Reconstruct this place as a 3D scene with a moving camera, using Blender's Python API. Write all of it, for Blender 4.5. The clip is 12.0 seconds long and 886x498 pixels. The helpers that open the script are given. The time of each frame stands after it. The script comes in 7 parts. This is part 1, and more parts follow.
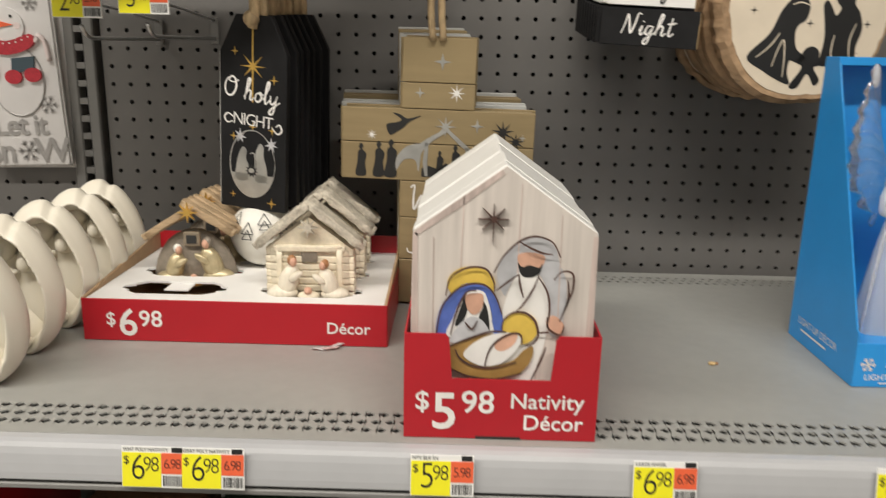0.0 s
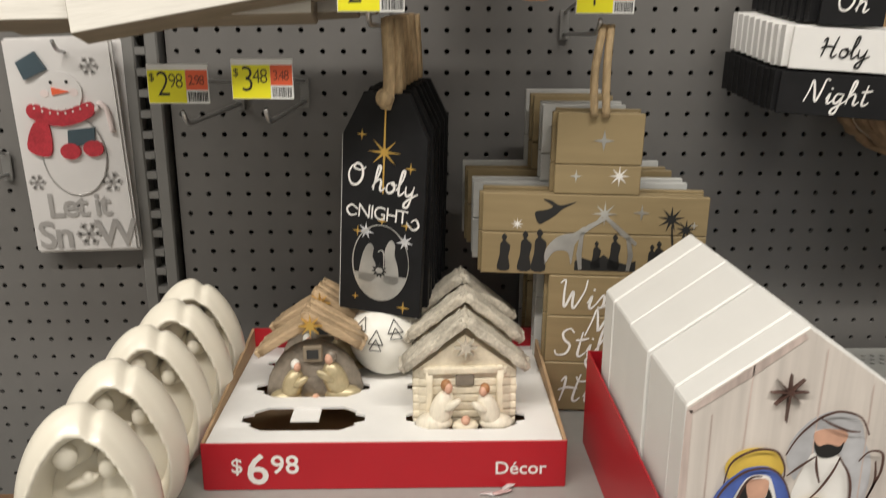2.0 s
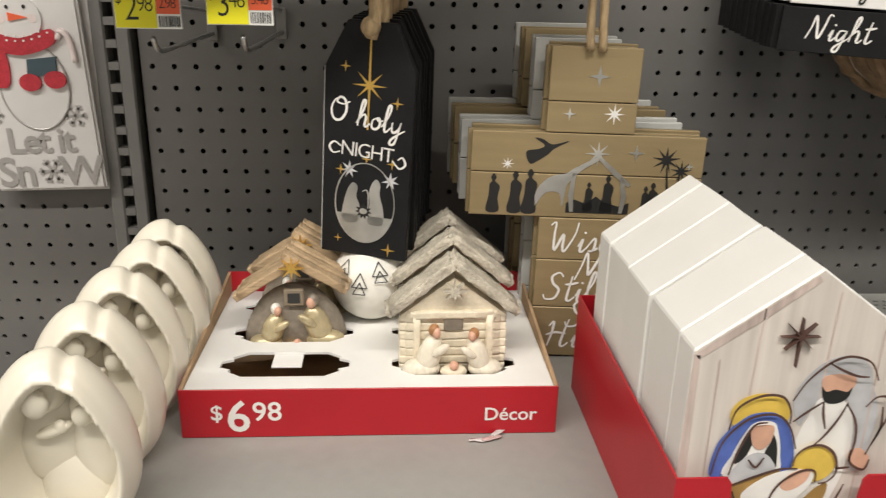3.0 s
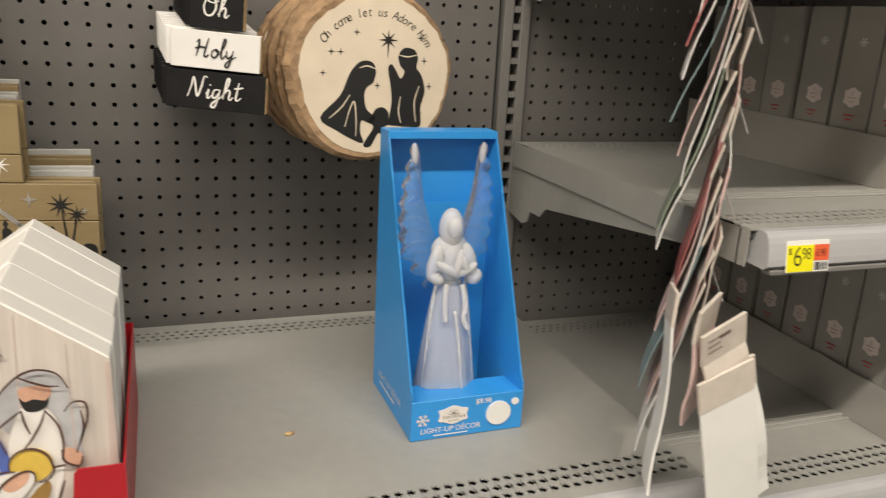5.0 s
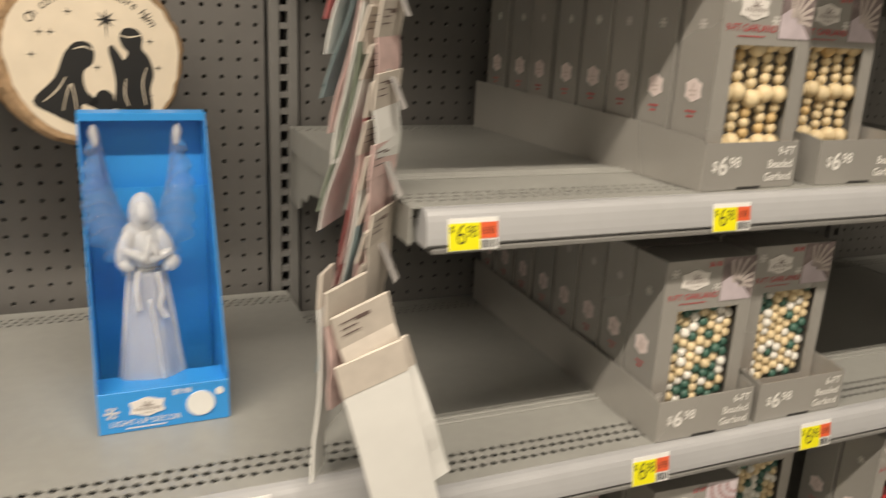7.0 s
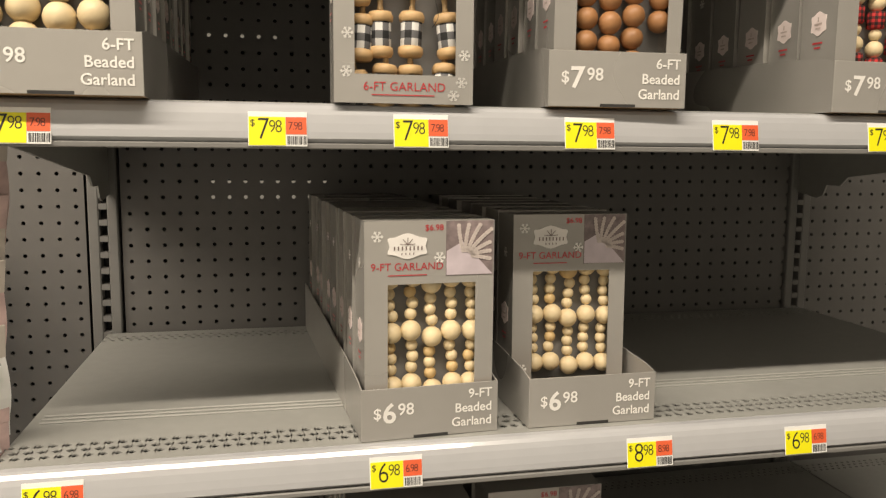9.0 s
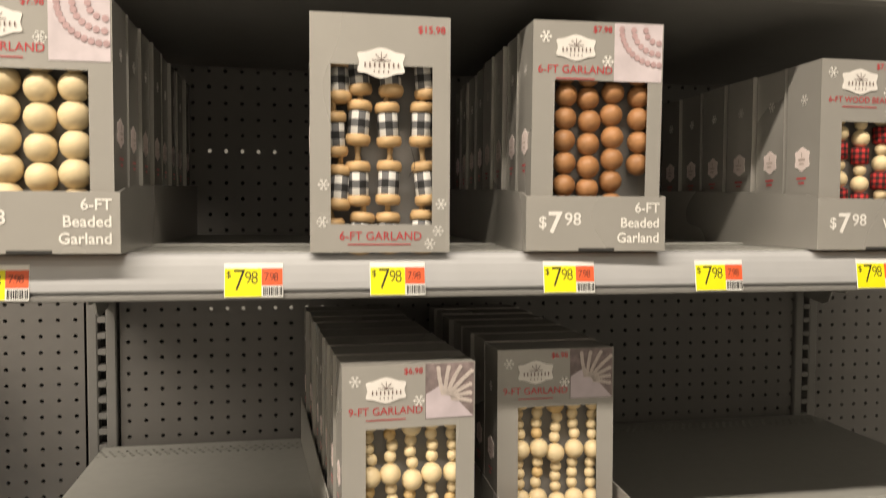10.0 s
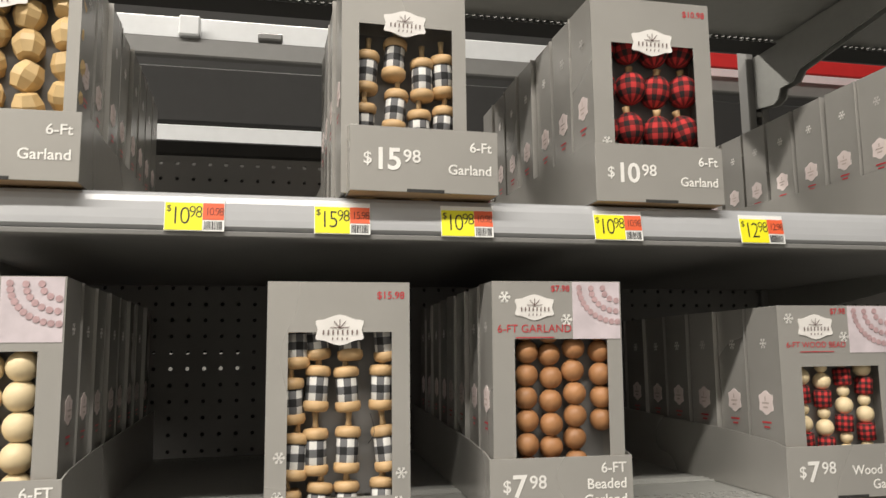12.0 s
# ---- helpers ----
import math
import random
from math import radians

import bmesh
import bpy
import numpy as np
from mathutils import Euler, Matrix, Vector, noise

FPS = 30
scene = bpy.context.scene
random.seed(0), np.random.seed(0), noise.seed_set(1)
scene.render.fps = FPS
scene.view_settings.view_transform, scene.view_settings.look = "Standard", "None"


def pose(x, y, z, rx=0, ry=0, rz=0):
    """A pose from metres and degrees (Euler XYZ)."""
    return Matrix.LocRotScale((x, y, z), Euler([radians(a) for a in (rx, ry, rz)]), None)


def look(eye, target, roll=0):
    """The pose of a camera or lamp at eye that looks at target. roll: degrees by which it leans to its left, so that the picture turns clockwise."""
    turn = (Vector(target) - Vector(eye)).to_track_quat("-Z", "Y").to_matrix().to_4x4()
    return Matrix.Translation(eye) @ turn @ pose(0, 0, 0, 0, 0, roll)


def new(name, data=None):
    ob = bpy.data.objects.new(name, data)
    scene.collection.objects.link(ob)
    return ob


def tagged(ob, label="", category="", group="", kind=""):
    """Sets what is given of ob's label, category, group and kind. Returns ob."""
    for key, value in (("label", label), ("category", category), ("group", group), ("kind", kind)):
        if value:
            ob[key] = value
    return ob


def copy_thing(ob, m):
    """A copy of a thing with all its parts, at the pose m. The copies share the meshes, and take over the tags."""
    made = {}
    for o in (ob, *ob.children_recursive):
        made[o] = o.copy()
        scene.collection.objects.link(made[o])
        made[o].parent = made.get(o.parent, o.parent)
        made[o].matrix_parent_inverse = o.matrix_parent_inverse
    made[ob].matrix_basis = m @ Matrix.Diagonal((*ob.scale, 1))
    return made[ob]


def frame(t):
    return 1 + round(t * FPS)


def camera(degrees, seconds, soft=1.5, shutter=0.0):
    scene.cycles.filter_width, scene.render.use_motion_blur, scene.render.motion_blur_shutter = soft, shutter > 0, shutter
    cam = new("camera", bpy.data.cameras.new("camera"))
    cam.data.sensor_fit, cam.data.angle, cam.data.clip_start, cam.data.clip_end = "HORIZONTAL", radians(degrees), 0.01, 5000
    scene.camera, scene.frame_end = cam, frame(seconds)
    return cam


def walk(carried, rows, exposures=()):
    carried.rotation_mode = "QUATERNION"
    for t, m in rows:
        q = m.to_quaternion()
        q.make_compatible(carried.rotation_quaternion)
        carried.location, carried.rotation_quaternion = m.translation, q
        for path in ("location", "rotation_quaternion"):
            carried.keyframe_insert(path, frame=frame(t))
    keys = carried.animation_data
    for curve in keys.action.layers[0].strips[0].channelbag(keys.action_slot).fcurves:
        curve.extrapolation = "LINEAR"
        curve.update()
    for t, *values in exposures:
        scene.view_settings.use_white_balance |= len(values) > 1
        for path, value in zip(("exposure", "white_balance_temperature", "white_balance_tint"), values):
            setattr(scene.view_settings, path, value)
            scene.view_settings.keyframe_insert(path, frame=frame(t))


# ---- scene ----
cam = camera(59.1, 12.0, soft=1.15, shutter=0.35)
METRES, EYE, TILT, LEAN, TURN = 1.86, 1.2, 0.0, 0.0, 1.1
ROWS = [
    (0.0, 0.0, 0.0, 0.0, 0.28, -14.62, -1.09),
    (0.5, -0.0039, 0.0245, 0.025, 4.87, -14.1, -1.11),
    (1.0, -0.0406, 0.0441, 0.0504, 6.3, -12.26, -0.04),
    (1.5, -0.0835, 0.0768, 0.0557, 0.6, -12.3, 0.49),
    (2.0, -0.1083, 0.0885, 0.0477, -2.41, -15.66, -0.14),
    (2.5, -0.1202, 0.1054, 0.0379, -2.53, -19.59, -0.83),
    (4.5, 0.0198, 0.0484, 0.0573, -19.83, -16.06, -2.04),
    (5.0, 0.0843, 0.0074, 0.0611, -20.64, -16.11, -3.0),
    (5.5, 0.1165, -0.0132, 0.0601, -17.54, -17.52, -2.47),
    (6.0, 0.1347, -0.0216, 0.055, -16.24, -18.89, -1.97),
    (6.5, 0.1594, -0.0353, 0.0574, -18.27, -18.93, -1.45),
    (7.0, 0.2304, -0.0406, 0.0595, -23.65, -16.44, -2.72),
    (7.5, 0.3307, -0.047, 0.0885, -25.11, -11.92, -3.21),
    (9.5, 0.5193, -0.096, 0.136, -12.02, -5.43, -0.24),
    (10.0, 0.5249, -0.0911, 0.1674, -11.61, -2.72, -0.29),
    (10.5, 0.5265, -0.0889, 0.1922, -11.7, 1.37, 0.29),
    (11.0, 0.5243, -0.0876, 0.2063, -11.66, 4.09, 0.67),
    (11.5, 0.5254, -0.0878, 0.2177, -12.11, 5.96, 0.67),
    (12.0, 0.5324, -0.0901, 0.2276, -13.47, 7.76, 0.64),
]
EXPO = [(0.0, -0.16, 6650, 10), (1.0, -0.18, 6620, 10), (1.5, -0.26, 6600, 10), (2.5, -0.15, 6550, 10), (4.5, 0.0, 6900, 11), (5.5, -0.02, 7250, 12), (6.5, -0.02, 7350, 12), (7.5, 0.16, 7600, 12), (9.5, 0.22, 7500, 12), (10.0, 0.30, 7500, 12), (10.5, 0.24, 7100, 11), (11.0, 0.12, 6900, 10), (11.5, 0.03, 6900, 10), (12.0, 0.10, 6600, 10)]
walk(cam, [(t, pose(0, 0, EYE, TILT, LEAN, TURN) @ pose(METRES * x, METRES * y, METRES * z, 90 + pitch, roll, yaw)) for t, x, y, z, yaw, pitch, roll in ROWS if t < 4.4]
     + [(4.3, look((-0.030, 0.127, 1.301), (0.541, 1.955, 0.712), 1.7))]
     + [(t, pose(0, 0, EYE, TILT, LEAN, TURN) @ pose(METRES * x, METRES * y, METRES * z, 90 + pitch, roll, yaw)) for t, x, y, z, yaw, pitch, roll in ROWS if 4.4 < t < 7.6]
     + [(7.7, look((0.681, -0.086, 1.405), (1.446, 1.722, 1.024), 3.0))]
     + [(t, pose(0, 0, EYE, TILT, LEAN, TURN) @ pose(METRES * x, METRES * y, METRES * z, 90 + pitch, roll, yaw)) for t, x, y, z, yaw, pitch, roll in ROWS if t > 7.8], EXPO)

# ---- light: strip lights on the shop ceiling, a dim interior world ----
world = bpy.data.worlds.new("world")
scene.world = world
world.use_nodes = True
world.node_tree.nodes["Background"].inputs[0].default_value = (0.9, 0.93, 1.0, 1)
world.node_tree.nodes["Background"].inputs[1].default_value = 0.02
CEIL = 4.4
STRIPS = [(-1.3, 330), (3.1, 330)]
for sy, watts in STRIPS:
    lamp = bpy.data.lights.new("strip_light", "AREA")
    lamp.shape, lamp.size, lamp.size_y, lamp.energy, lamp.color = "RECTANGLE", 7.0, 0.16, watts, (1.0, 0.955, 0.88)
    new("strip_light", lamp).matrix_world = pose(-1.5, sy, CEIL - 0.14, 0, 0, 0)


# ---- materials ----
def mat(name, color, rough=0.5, metal=0.0, var=0.08, scale=40.0, bump=0.0, bscale=300.0, stretch=(1, 1, 1), spec=0.5, trans=0.0, coat=0.0, emit=0.0, alpha=1.0):
    m = bpy.data.materials.new(name)
    m.use_nodes = True
    nt = m.node_tree
    b = nt.nodes["Principled BSDF"]
    b.inputs["Roughness"].default_value = rough
    b.inputs["Metallic"].default_value = metal
    b.inputs["Specular IOR Level"].default_value = spec
    b.inputs["Transmission Weight"].default_value = trans
    b.inputs["Coat Weight"].default_value = coat
    b.inputs["Alpha"].default_value = alpha
    co = nt.nodes.new("ShaderNodeTexCoord")
    mp = nt.nodes.new("ShaderNodeMapping")
    mp.inputs["Scale"].default_value = stretch
    nt.links.new(co.outputs["Object"], mp.inputs[0])
    info = nt.nodes.new("ShaderNodeObjectInfo")
    addv = nt.nodes.new("ShaderNodeVectorMath")
    addv.operation = "ADD"
    nt.links.new(mp.outputs[0], addv.inputs[0])
    nt.links.new(info.outputs["Random"], addv.inputs[1])
    n1 = nt.nodes.new("ShaderNodeTexNoise")
    n1.inputs["Scale"].default_value, n1.inputs["Detail"].default_value = scale, 6
    n2 = nt.nodes.new("ShaderNodeTexNoise")
    n2.inputs["Scale"].default_value, n2.inputs["Detail"].default_value = scale * 0.13, 3
    for n in (n1, n2):
        nt.links.new(addv.outputs[0], n.inputs["Vector"])
    mix = nt.nodes.new("ShaderNodeMath")
    mix.operation = "ADD"
    nt.links.new(n1.outputs["Fac"], mix.inputs[0])
    nt.links.new(n2.outputs["Fac"], mix.inputs[1])
    ramp = nt.nodes.new("ShaderNodeMapRange")
    ramp.inputs[1].default_value, ramp.inputs[2].default_value = 0.7, 1.3
    ramp.inputs[3].default_value, ramp.inputs[4].default_value = 1 - var, 1 + var
    nt.links.new(mix.outputs[0], ramp.inputs[0])
    mul = nt.nodes.new("ShaderNodeVectorMath")
    mul.operation = "SCALE"
    mul.inputs[0].default_value = color[:3]
    nt.links.new(ramp.outputs[0], mul.inputs["Scale"])
    nt.links.new(mul.outputs[0], b.inputs["Base Color"])
    rr = nt.nodes.new("ShaderNodeMapRange")
    rr.inputs[3].default_value, rr.inputs[4].default_value = max(rough - 0.07, 0.02), min(rough + 0.07, 1)
    nt.links.new(n2.outputs["Fac"], rr.inputs[0])
    nt.links.new(rr.outputs[0], b.inputs["Roughness"])
    if bump:
        n3 = nt.nodes.new("ShaderNodeTexNoise")
        n3.inputs["Scale"].default_value, n3.inputs["Detail"].default_value = bscale, 5
        nt.links.new(addv.outputs[0], n3.inputs["Vector"])
        bp = nt.nodes.new("ShaderNodeBump")
        bp.inputs["Strength"].default_value, bp.inputs["Distance"].default_value = bump, 0.002
        nt.links.new(n3.outputs["Fac"], bp.inputs["Height"])
        nt.links.new(bp.outputs[0], b.inputs["Normal"])
    if emit:
        b.inputs["Emission Color"].default_value = (1.0, 0.96, 0.9, 1)
        b.inputs["Emission Strength"].default_value = emit
    return m


M = {}
M["shelf"] = mat("shelf_grey_paint", (0.325, 0.325, 0.306), 0.42, var=0.05, scale=60, bump=0.05, bscale=900)
M["lip"] = mat("price_channel_grey", (0.44, 0.445, 0.46), 0.22, var=0.04, scale=30, coat=0.4)
M["peg"] = mat("pegboard_grey_brown", (0.160, 0.154, 0.147), 0.46, var=0.06, scale=25, bump=0.08, bscale=700)
M["steel"] = mat("upright_grey_steel", (0.20, 0.196, 0.188), 0.45, var=0.06, scale=30)
# "dark" colours real black parts and also the shade inside holes and slots
M["dark"] = mat("black_goods_and_hole_shade", (0.03, 0.029, 0.028), 0.8)
M["zinc"] = mat("zinc_wire", (0.55, 0.55, 0.55), 0.3, 0.9)
M["white"] = mat("white_card", (0.80, 0.79, 0.77), 0.55, var=0.03)
M["paper"] = mat("white_label_paper", (0.82, 0.82, 0.80), 0.45, var=0.03)
M["yellow"] = mat("yellow_label_ink", (0.86, 0.80, 0.02), 0.45, var=0.03)
M["orange"] = mat("orange_label_ink", (0.80, 0.13, 0.05), 0.45, var=0.03)
M["ink"] = mat("black_ink", (0.015, 0.015, 0.015), 0.5)
M["red"] = mat("red_printed_card", (0.44, 0.010, 0.020), 0.38, var=0.06, scale=20)
M["kraft"] = mat("kraft_cardboard", (0.42, 0.28, 0.16), 0.8, var=0.1, scale=80, bump=0.1)
M["print_white"] = mat("white_print", (0.82, 0.80, 0.77), 0.5)
M["silver"] = mat("silver_grey_card", (0.42, 0.405, 0.38), 0.27, 0.3, var=0.05, scale=15, bump=0.04, bscale=25)
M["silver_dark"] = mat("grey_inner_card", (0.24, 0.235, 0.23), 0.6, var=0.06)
M["logo"] = mat("white_logo_plaque", (0.78, 0.75, 0.72), 0.45)
M["pink"] = mat("pale_pink_seal", (0.80, 0.69, 0.67), 0.45)
M["redink"] = mat("red_ink", (0.50, 0.04, 0.05), 0.5)
M["photo"] = mat("photo_of_pale_beads", (0.60, 0.53, 0.56), 0.4, var=0.14, scale=60)
M["photobead"] = mat("printed_bead_pink", (0.46, 0.31, 0.32), 0.45, var=0.22, scale=260)
M["photo_dark"] = mat("photo_of_dark_twigs", (0.24, 0.19, 0.19), 0.4, var=0.4, scale=120)
M["photo_lilac"] = mat("photo_of_lilac_cloth", (0.55, 0.48, 0.52), 0.4, var=0.12, scale=60)
M["photo_cream"] = mat("printed_bead_cream", (0.56, 0.49, 0.46), 0.45, var=0.15, scale=260)
M["cream"] = mat("cream_wood_bead", (0.72, 0.58, 0.36), 0.5, var=0.10, scale=60, bump=0.05)
M["tan"] = mat("tan_wood_bead", (0.60, 0.42, 0.20), 0.5, var=0.12, scale=60, bump=0.05)
M["brown"] = mat("brown_wood_bead", (0.36, 0.17, 0.07), 0.5, var=0.2, scale=70, bump=0.1)
M["green"] = mat("green_painted_bead", (0.05, 0.13, 0.10), 0.4)
M["white_bead"] = mat("white_painted_bead", (0.78, 0.76, 0.70), 0.4)
M["spoolwood"] = mat("turned_wood", (0.55, 0.36, 0.18), 0.5, var=0.18, scale=80, bump=0.08)
M["twine"] = mat("jute_twine", (0.48, 0.35, 0.20), 0.9, var=0.35, scale=250, bump=0.6, bscale=500, stretch=(1, 1, 0.3))
M["black_wood"] = mat("black_painted_wood", (0.009, 0.009, 0.010), 0.6, var=0.3, scale=60, bump=0.06, spec=0.25)
M["raw_edge"] = mat("raw_wood_edge", (0.48, 0.33, 0.16), 0.7, var=0.2, scale=60, stretch=(1, 1, 4))
M["gold_wood"] = mat("gold_painted_planks", (0.31, 0.235, 0.125), 0.42, 0.25, var=0.10, scale=40, bump=0.08, stretch=(0.3, 1, 3))
M["gold"] = mat("gold_foil", (0.75, 0.48, 0.12), 0.35, 0.7)
M["silver_foil"] = mat("silver_foil", (0.62, 0.62, 0.60), 0.3, 0.75, var=0.25, scale=40)
M["grey_wash"] = mat("grey_white_wash", (0.52, 0.52, 0.50), 0.6, var=0.12, scale=40)
M["whitewash"] = mat("whitewashed_planks", (0.72, 0.69, 0.63), 0.75, var=0.12, scale=30, bump=0.35, bscale=120, stretch=(0.25, 1, 3))
M["worn"] = mat("worn_grey_streak", (0.55, 0.52, 0.46), 0.8, var=0.15, scale=60)
M["weathered"] = mat("weathered_wood_edge", (0.26, 0.21, 0.15), 0.8, var=0.25, scale=60, bump=0.3, stretch=(0.2, 1, 3))
M["housewhite"] = mat("white_painted_block", (0.78, 0.77, 0.74), 0.5, var=0.03, scale=20)
M["plankprint"] = mat("printed_pale_planks", (0.66, 0.60, 0.55), 0.5, var=0.16, scale=45, stretch=(3.0, 1, 0.16))
M["mark"] = mat("grey_brown_mark", (0.17, 0.12, 0.11), 0.5)
M["plum"] = mat("dark_plum_ink", (0.09, 0.045, 0.035), 0.5, var=0.3, scale=120)
M["blush"] = mat("blush_wash", (0.55, 0.45, 0.41), 0.55, var=0.25, scale=60, stretch=(3, 1, 0.3))
M["halo"] = mat("halo_yellow_paint", (0.72, 0.50, 0.09), 0.5, var=0.12, scale=90)
M["blue_paint"] = mat("blue_paint", (0.09, 0.15, 0.48), 0.5, var=0.2, scale=90)
M["skin"] = mat("peach_paint", (0.66, 0.38, 0.27), 0.5, var=0.15, scale=90)
M["robe"] = mat("grey_robe_paint", (0.52, 0.52, 0.54), 0.5, var=0.18, scale=70)
M["ochre"] = mat("ochre_paint", (0.34, 0.20, 0.06), 0.5, var=0.2, scale=90)
M["ceramic"] = mat("ivory_glazed_ceramic", (0.78, 0.73, 0.62), 0.3, var=0.03, scale=20, coat=0.2)
M["poly_white"] = mat("ivory_resin", (0.77, 0.69, 0.54), 0.5, var=0.14, scale=140, bump=0.35, bscale=350)
M["resin_ivory"] = mat("ivory_resin_robe", (0.74, 0.68, 0.56), 0.4, var=0.15, scale=160, bump=0.5, bscale=220, stretch=(1.5, 1, 0.5))
M["poly_straw"] = mat("glittered_thatch", (0.56, 0.51, 0.42), 0.6, 0.0, var=0.3, scale=300, bump=0.9, bscale=500)
M["poly_grey"] = mat("grey_brown_resin", (0.24, 0.205, 0.165), 0.45, 0.1, var=0.25, scale=150, bump=0.4, bscale=250)
M["poly_roof"] = mat("tan_resin_planks", (0.46, 0.33, 0.20), 0.55, var=0.2, scale=150, bump=0.5, bscale=250, stretch=(0.3, 1, 3))
M["poly_gold"] = mat("pale_gold_resin", (0.50, 0.42, 0.26), 0.35, 0.35, var=0.2, scale=150)
M["blue"] = mat("blue_printed_card", (0.022, 0.30, 0.75), 0.35, var=0.05, scale=15)
M["acryl"] = mat("clear_acrylic", (0.97, 0.98, 1.0), 0.08, var=0.0, trans=0.58, spec=0.9, coat=1.0, bump=0.25, bscale=130)
M["frost"] = mat("frosted_acrylic", (0.93, 0.95, 1.0), 0.34, var=0.04, trans=0.66, coat=0.6, bump=0.25, bscale=90, stretch=(2, 2, 0.25))
M["clear"] = mat("clear_acrylic_sheet", (0.97, 0.98, 1.0), 0.05, var=0.0, trans=0.95, spec=0.9, coat=1.0)
M["acryl"].node_tree.nodes["Principled BSDF"].inputs["IOR"].default_value = 1.16
M["frost"].node_tree.nodes["Principled BSDF"].inputs["IOR"].default_value = 1.25
M["clear"].node_tree.nodes["Principled BSDF"].inputs["IOR"].default_value = 1.2
M["slice"] = mat("cream_wood_face", (0.76, 0.66, 0.52), 0.55, var=0.07, scale=30)
M["bark"] = mat("tan_bark", (0.36, 0.235, 0.135), 0.9, var=0.35, scale=90, bump=0.9, bscale=160)
M["snow_tin"] = mat("white_embossed_tin", (0.74, 0.72, 0.71), 0.35, 0.1, var=0.04, scale=30)
M["tin_silver"] = mat("brushed_silver_relief", (0.54, 0.52, 0.51), 0.32, 0.6, var=0.1)
M["scarf"] = mat("red_dotted_scarf", (0.46, 0.03, 0.045), 0.45, var=0.25, scale=500)
M["teal"] = mat("dark_teal_paint", (0.05, 0.08, 0.10), 0.5)
M["terra"] = mat("terracotta_stained_wood", (0.52, 0.25, 0.11), 0.55, var=0.16, scale=40, bump=0.06, stretch=(4, 1, 0.2))
M["plastic"] = mat("clear_poly_sleeve", (0.80, 0.77, 0.76), 0.22, var=0.1, scale=30, trans=0.35)
M["card_pink"] = mat("pink_gift_card", (0.66, 0.48, 0.46), 0.45, var=0.25, scale=60)
M["card_red"] = mat("red_gift_card", (0.42, 0.13, 0.13), 0.45, var=0.2, scale=60)
M["card_teal"] = mat("teal_gift_card", (0.22, 0.31, 0.33), 0.45, var=0.2, scale=60)
M["card_green"] = mat("green_gift_card", (0.24, 0.28, 0.22), 0.45, var=0.2, scale=60)
M["kraft_pale"] = mat("pale_printed_header", (0.62, 0.56, 0.50), 0.45, var=0.1, scale=60)
M["floor"] = mat("polished_concrete", (0.27, 0.265, 0.25), 0.35, var=0.1, scale=8)
M["wall"] = mat("pale_shop_wall", (0.30, 0.295, 0.28), 0.7, var=0.04, scale=6)
M["ceil"] = mat("grey_ceiling_deck", (0.30, 0.30, 0.31), 0.8, var=0.06, scale=6)
M["tube"] = mat("lit_tube", (1, 1, 1), 0.5, emit=6.0)
M["rail"] = mat("white_enamel_rail", (0.72, 0.73, 0.74), 0.35, var=0.04)
M["redsign"] = mat("red_plastic_strip", (0.62, 0.03, 0.03), 0.4)
M["straw"] = mat("brown_woven_slats", (0.22, 0.12, 0.06), 0.7, var=0.4, scale=60, stretch=(0.2, 1, 6))
M["greenery"] = mat("dark_green_needles", (0.05, 0.09, 0.05), 0.6, var=0.4, scale=80)


def checked(name, a, b, c, size):
    """Woven gingham: two bands of thread that cross."""
    m = mat(name, a, 0.85, bump=0.25, bscale=900)
    nt = m.node_tree
    bs = nt.nodes["Principled BSDF"]
    co = nt.nodes.new("ShaderNodeTexCoord")
    sep = nt.nodes.new("ShaderNodeSeparateXYZ")
    nt.links.new(co.outputs["UV"], sep.inputs[0])
    lines = []
    for axis in (0, 1):
        ml = nt.nodes.new("ShaderNodeMath")
        ml.operation = "MULTIPLY"
        ml.inputs[1].default_value = size
        fr = nt.nodes.new("ShaderNodeMath")
        fr.operation = "FRACT"
        gt = nt.nodes.new("ShaderNodeMath")
        gt.operation = "GREATER_THAN"
        gt.inputs[1].default_value = 0.5
        nt.links.new(sep.outputs[axis], ml.inputs[0])
        nt.links.new(ml.outputs[0], fr.inputs[0])
        nt.links.new(fr.outputs[0], gt.inputs[0])
        lines.append(gt)
    ad = nt.nodes.new("ShaderNodeMath")
    ad.operation = "ADD"
    for i in (0, 1):
        nt.links.new(lines[i].outputs[0], ad.inputs[i])
    hf = nt.nodes.new("ShaderNodeMath")
    hf.operation = "MULTIPLY"
    hf.inputs[1].default_value = 0.5
    nt.links.new(ad.outputs[0], hf.inputs[0])
    cr = nt.nodes.new("ShaderNodeValToRGB")
    cr.color_ramp.interpolation = "CONSTANT"
    els = cr.color_ramp.elements
    els[0].position, els[0].color = 0.0, (*a, 1)
    els[1].position, els[1].color = 0.75, (*c, 1)
    mid = els.new(0.25)
    mid.color = (*b, 1)
    nt.links.new(hf.outputs[0], cr.inputs[0])
    nt.links.new(cr.outputs[0], bs.inputs["Base Color"])
    return m


M["gingham"] = checked("black_white_check_cloth", (0.70, 0.69, 0.66), (0.14, 0.14, 0.145), (0.015, 0.015, 0.016), 4.5)
M["buffalo"] = checked("red_black_check_cloth", (0.52, 0.03, 0.03), (0.16, 0.012, 0.012), (0.015, 0.01, 0.01), 9.0)


